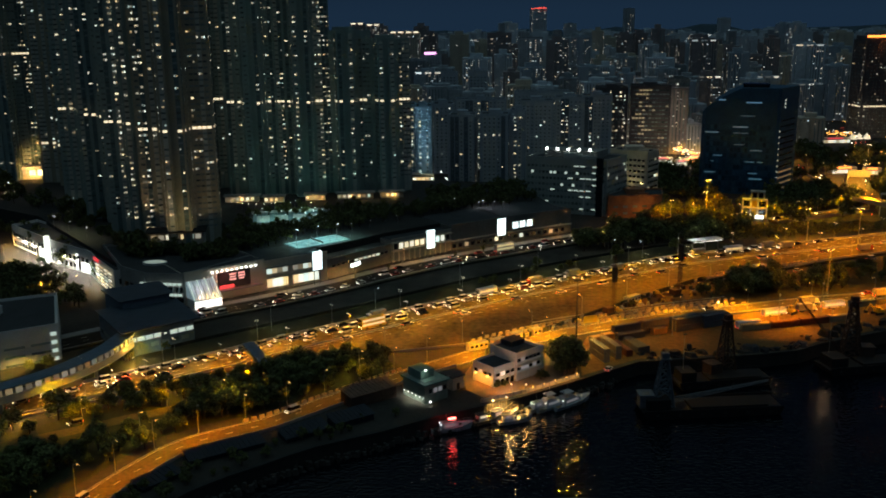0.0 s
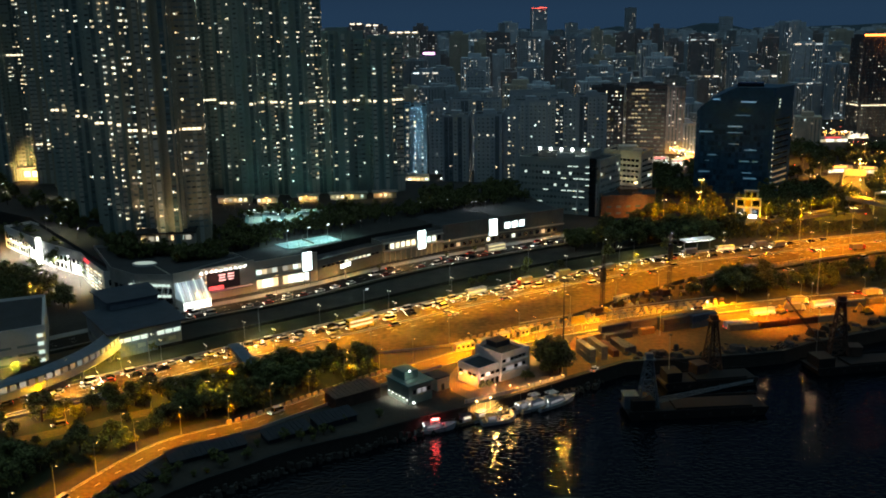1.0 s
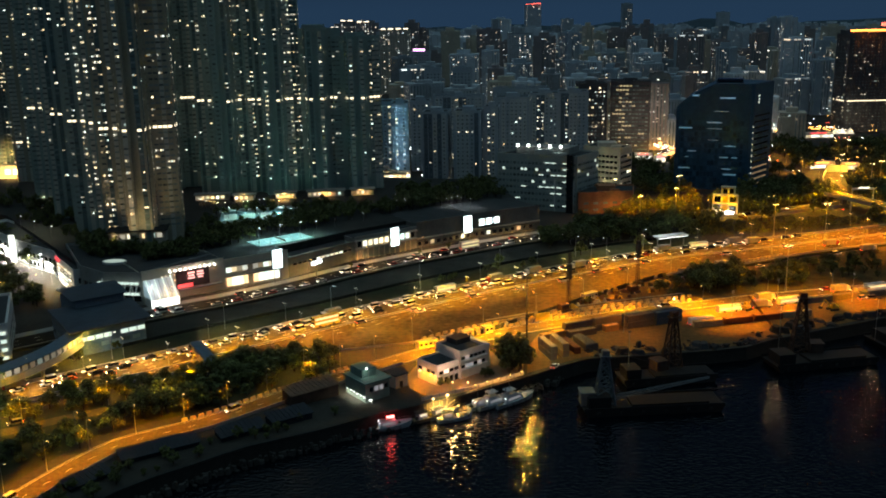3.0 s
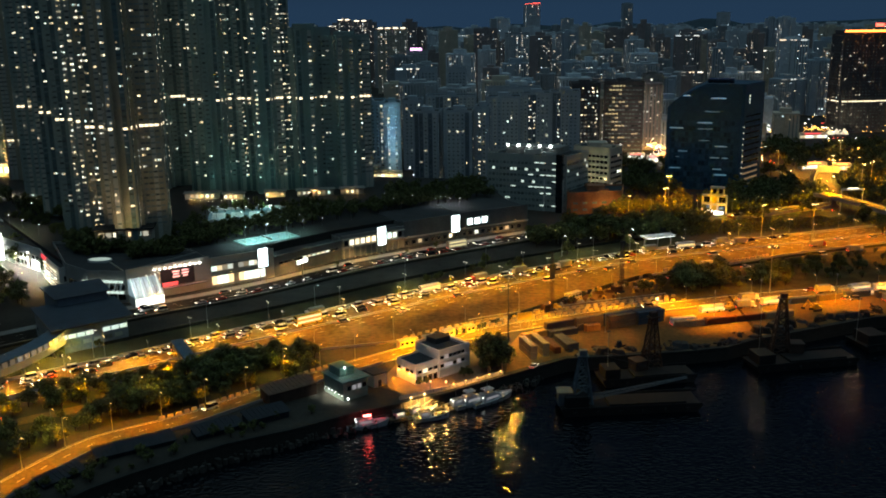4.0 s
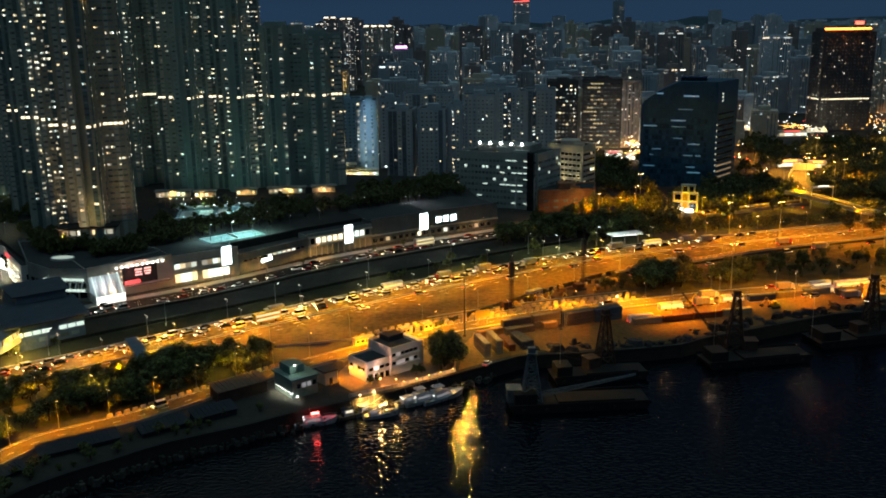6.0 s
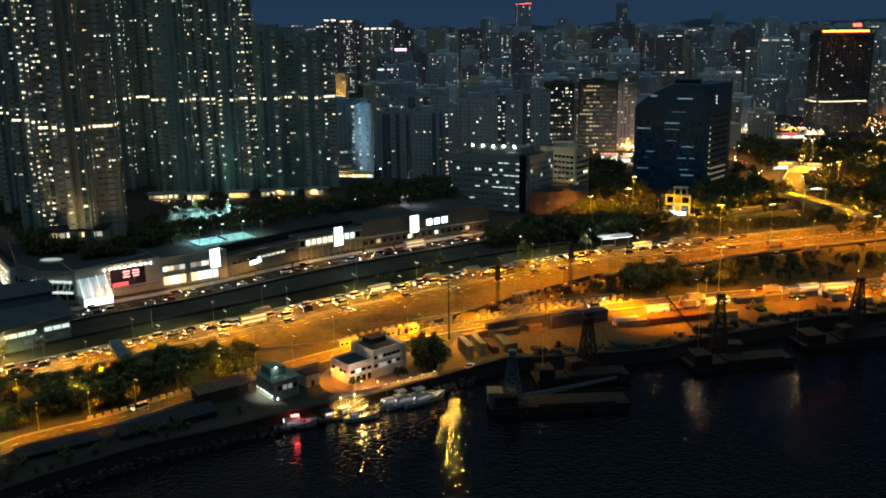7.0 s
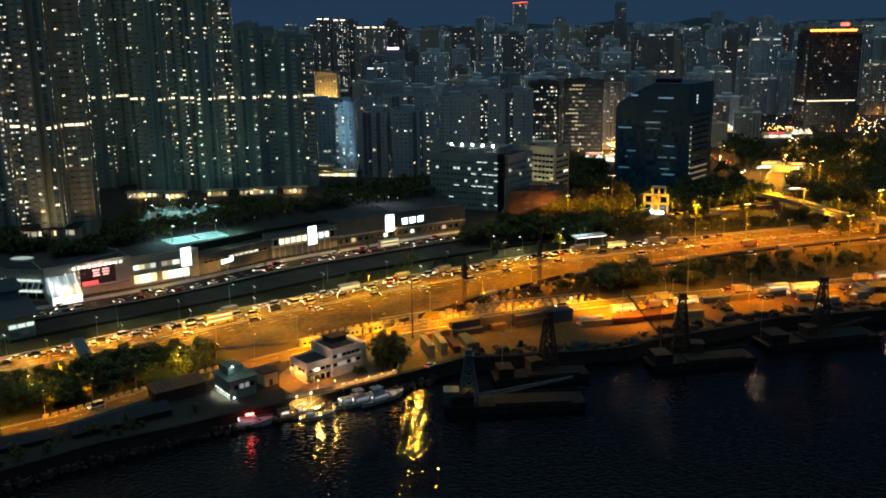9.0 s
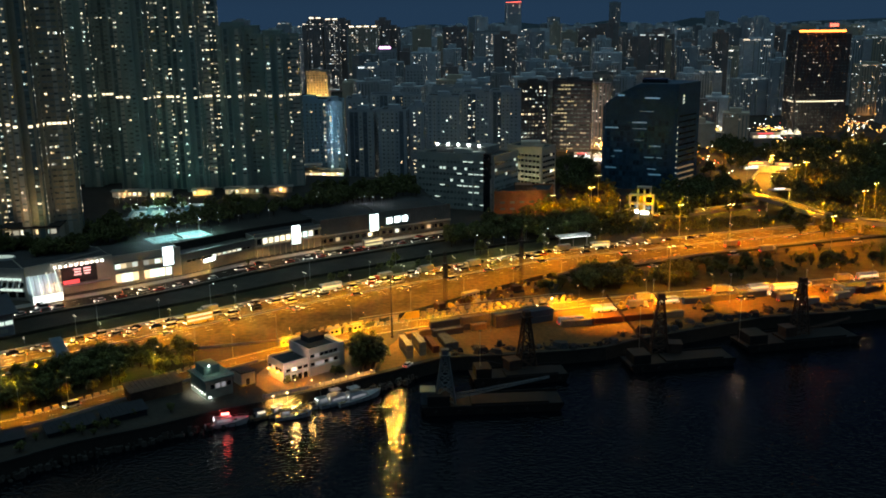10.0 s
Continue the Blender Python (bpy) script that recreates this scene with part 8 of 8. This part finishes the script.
fence = thing("gantry_sign", 57, 357, 0, 25, "yellow road sign panel on two posts", "sign")
part("post", Mb().rod((-2, 0, 0), (-2, 0, 4), 0.12), M_STEEL, fence)
part("post", Mb().rod((2, 0, 0), (2, 0, 4), 0.12), M_STEEL, fence)
part("panel", Mb().box(-3, -0.15, 3.4, 3, 0.15, 6.2), M_YELLOW, fence)
for x, y, h in ((67.8, 378, 25), (100.7, 404, 29)):
    t = thing("piling_rig", x, y, 0, 30, "tall dark piling rig standing on the works site", "piling rig", "piling rigs")
    part("tracks", Mb().box(-2.5, -1.8, 0, 2.5, -1.0, 1.0).box(-2.5, 1.0, 0, 2.5, 1.8, 1.0), M_BLACK, t)
    part("housing", Mb().box(-2.6, -1.6, 1.0, 1.4, 1.6, 3.2), M_RUST, t)
    mb = Mb()
    for a, b in ((-0.6, -0.6), (0.6, -0.6), (0.6, 0.6), (-0.6, 0.6)):
        mb.rod((2 + a, b, 0.5), (2 + a * 0.7, b * 0.7, h), 0.12, 0.1, 4)
    for k in range(int(h / 1.6)):
        z = 0.8 + 1.6 * k
        mb.rod((1.4, -0.6, z), (2.6, 0.6, z + 1.4), 0.07, 0.07, 4).rod((2.6, -0.6, z), (1.4, 0.6, z + 1.4), 0.07, 0.07, 4)
    part("leader_mast", mb, M_RUST, t)
    part("hammer", Mb().box(1.2, -0.8, h * 0.55, 2.8, 0.8, h * 0.8), M_BLACK, t)
random.seed(14)
for k in range(85):
    f = random.random()
    x = 18 + 105 * f
    y = 345 + 82 * f * 0.82 + random.uniform(1, 14)
    if inside((x, y), site):
        s = random.uniform(0.5, 1.8)
        mb = Mb().prism([(s * random.uniform(0.8, 1.5) * math.cos(j * 0.9), s * random.uniform(0.6, 1.0) * math.sin(j * 0.9)) for j in range(7)], 0, random.uniform(0.5, 1.5), 0.5)
        t = tagged(new("spoil_mound", mb.mesh("spoil_mound", random.choice((M_DIRT, M_CONC, M_RUST, M_YELLOW)))), "low mound of spoil on the works site", "mound", "spoil mounds")
        t.matrix_basis = pose(x, y, 0.05, 0, 0, random.uniform(0, 180))

random.seed(19)
shore_yard = [p for p in SHORE if 55 < p[0] < 300]
for x, y, a in along(offset(shore_yard, 5.0), 2, 3.4):
    x, y = x + random.uniform(-2, 2), y + random.uniform(-3, 5)
    t = thing("scrap_pile", x, y, 0.05, random.uniform(0, 180), "dark heap of scrap and gear on the quay", "scrap pile", "scrap piles")
    s = random.uniform(1.4, 3.4)
    mb = Mb().prism([(s * random.uniform(0.7, 1.5) * math.cos(j * 0.9), s * random.uniform(0.5, 1.0) * math.sin(j * 0.9)) for j in range(7)], 0, random.uniform(0.6, 2.4), 0.4)
    for _ in range(2):
        c = Vector((random.uniform(-s, s), random.uniform(-s, s), random.uniform(0.3, 1.0)))
        part("scrap_beam", Mb().box(-random.uniform(0.3, 1.6), -0.3, -0.25, random.uniform(0.3, 1.4), 0.3, 0.25, Matrix.Translation(c) @ pose(0, 0, 0, random.uniform(-30, 30), random.uniform(-30, 30), random.uniform(0, 180))), M_RUST, t)
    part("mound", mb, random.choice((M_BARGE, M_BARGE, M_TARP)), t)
for x, y, k, a in ((190.7, 402.5, TRUCK, 18), (206.9, 405.8, COACH, 18), (214.8, 390.1, TRUCK, 16), (241.7, 397.1, TRUCK_D, 200), (135, 375.7, COACH, 18), (154.6, 390.8, TRUCK, 18), (216.5, 484.2, TRUCK_D, 20), (120, 360, COACH, 16)):
    copy_thing(k, pose(x, y, 0.06, 0, 0, a))
for k in range(6):
    x = random.uniform(185, 300)
    y = 0.26 * x + random.uniform(338, 352)
    copy_thing(random.choice((TRUCK, TRUCK_D, COACH, CARS[3], CARS[5], CARS[0])), pose(x, y, 0.06, 0, 0, random.choice((15, 20, 100, 195))))

# hoarding between the highway and the works
M_HOARD = mat("site_hoarding_paint", (0.035, 0.042, 0.030), 0.8, scale=0.5, vary=0.5, by_object=0.4)
hd_me = Mb().box(-1.2, -0.05, 0.1, 1.2, 0.05, 2.0).box(-1.25, -0.09, 0, -1.12, 0.09, 2.1).mesh("hoarding_panel", M_HOARD)
hoard = thing("site_hoarding", 0, 0, 0, 0, "dark steel hoarding along the works site", "hoarding")
for x, y, a in along(offset(HWY_S, -1.6), 0, 2.5):
    if 14 < x < 122 and random.random() < 0.8:
        part("hoarding_panel", hd_me, None, hoard, m=pose(x, y, 0.05, 0, 0, a + random.uniform(-4, 4)))


def site_machine(x, y, turn, paint, label):
    t = thing("site_machine", x, y, 0.05, turn, label, "machine", "site machines")
    part("skid", Mb().box(-1.6, -0.8, 0, 1.6, -0.55, 0.3).box(-1.6, 0.55, 0, 1.6, 0.8, 0.3), M_BLACK, t)
    part("housing", Mb().hexa([(-1.5, -0.8, 0.3), (1.5, -0.8, 0.3), (1.5, 0.8, 0.3), (-1.5, 0.8, 0.3), (-1.4, -0.75, 1.8), (1.2, -0.75, 1.8), (1.2, 0.75, 1.8), (-1.4, 0.75, 1.8)]), paint, t)
    part("exhaust", Mb().rod((-0.9, 0.3, 1.8), (-0.9, 0.3, 2.5), 0.09), M_RUST, t)
    part("control_panel", Mb().box(1.36, -0.4, 0.8, 1.46, 0.4, 1.5), M_BLACK, t)


for k in range(20):
    f = random.random()
    x, y = 22 + 96 * f, 352 + 62 * f + random.uniform(0, 12)
    if inside((x, y), site):
        site_machine(x, y, random.uniform(0, 180), random.choice((M_HOARD, M_RUST, M_YELLOW, M_BLACK)), "small generator set standing on the works site")

# scrubby bushes and stacked boards in the works strip
for k in range(16):
    f = random.random()
    x = 20 + 104 * f
    y = 349 + 66 * f + random.uniform(2, 16)
    if inside((x, y), site):
        plant(4, x, y, 0, random.uniform(0.35, 0.7))
for k in range(16):
    f = random.random()
    x = 16 + 108 * f
    y = 344 + 70 * f + random.uniform(1, 16)
    if inside((x, y), site):
        t = thing("board_stack", x, y, 0.05, random.uniform(20, 60), "low stack of timber boards on the works site", "board stack", "board stacks")
        for j in range(3):
            part("board", Mb().box(-1.6, -0.5 + 0.1 * j, 0.3 * j, 1.6, 0.5, 0.3 * j + 0.22), random.choice((M_DECK, M_CONC)), t)

# overpass on the right with its parapets
OV = spline([(254, 592), (262, 577), (270, 556), (280, 527), (303, 508), (340, 488), (420, 460)], 6)
ov = thing("overpass", 0, 0, 0, 0, "lit concrete overpass bridging the highway", "overpass")
part("deck", Mb().strip(offset(OV, 4.2), offset(OV, -4.2), 7.0, 1.2), M_CONC, ov)
part("road_surface", Mb().strip(offset(OV, 3.8), offset(OV, -3.8), 7.02), M_ASPHALT, ov)
for d0, d1 in ((4.25, 3.9), (-3.9, -4.25)):
    part("parapet", Mb().strip(offset(OV, d0), offset(OV, d1), 8.1, 1.2), M_CONC, ov)
for x, y, a in along(OV, 12, 26):
    part("pier", Mb().box(-0.8, -2.2, -0.1, 0.8, 2.2, 5.9, pose(x, y, 0, 0, 0, a)), M_CONC, ov)
for x, y, a in along(offset(OV, 3.8), 4, 30):
    post(P_SOD, x, y, 7, a - 90, 45000, (1.0, 0.42, 0.01), 160, 0.75)
sgn = thing("gantry", 267, 572, 0, 4, "pale sign gantry over the overpass", "gantry")
for x in (-6.6, 6.6):
    part("post", Mb().rod((x, 0, 0), (x, 0, 13.4), 0.25), M_WHITE, sgn)
part("beam", Mb().box(-6.8, -0.4, 12.8, 6.8, 0.4, 13.9), M_WHITE, sgn)
part("gantry_light", Mb().box(-3, -0.7, 13.9, 3.5, -0.2, 14.3), G_SHOPWHITE, sgn)
# toll canopy on the north side of the highway
tc = thing("toll_canopy", 134, 487, 0, 22, "pale lit canopy at the highway's edge", "canopy")
part("roof", Mb().box(-9, -3, 5.4, 9, 3, 6.0), M_WHITE, tc)
for x in (-8, 0, 8):
    part("column", Mb().rod((x, 0, 0), (x, 0, 5.4), 0.25), M_STEEL, tc)
part("light_strip", Mb().box(-8.5, -2.6, 5.2, 8.5, -2.2, 5.38), G_LEDLAMP, tc)
lamp(130, 482, 9, 3000, WHITE, 150, 0.4, (134, 487, 5))

# first pieces of each kind stand on the frontage road and verge, past the footbridge
for k, o in enumerate(CARS + [BUS_Y, BUS_W, COACH, TRUCK, TRUCK_D]):
    (x, y, a), = along(offset(FRONTAGE, -3.8), 30 + 16 * k, 1e9, 31 + 16 * k)
    o.matrix_basis = pose(x, y, 0.03, 0, 0, a)
for k, o in enumerate((P_WHITE, P_TWIN, P_SOD, P_MAST, P_SMALL, P_YARD)):
    (x, y, a), = along(offset(FRONTAGE, -8), 20 + 22 * k, 1e9, 21 + 22 * k)
    o.matrix_basis = pose(x, y, 0.0, 0, 0, a)
for k, o in enumerate(BOXES):
    o.matrix_basis = pose(290 + 14 * k, 412 + 4 * k, 0.05, 0, 0, 16)
BAR.matrix_basis = pose(127, 391, 0.05, 0, 0, 15)
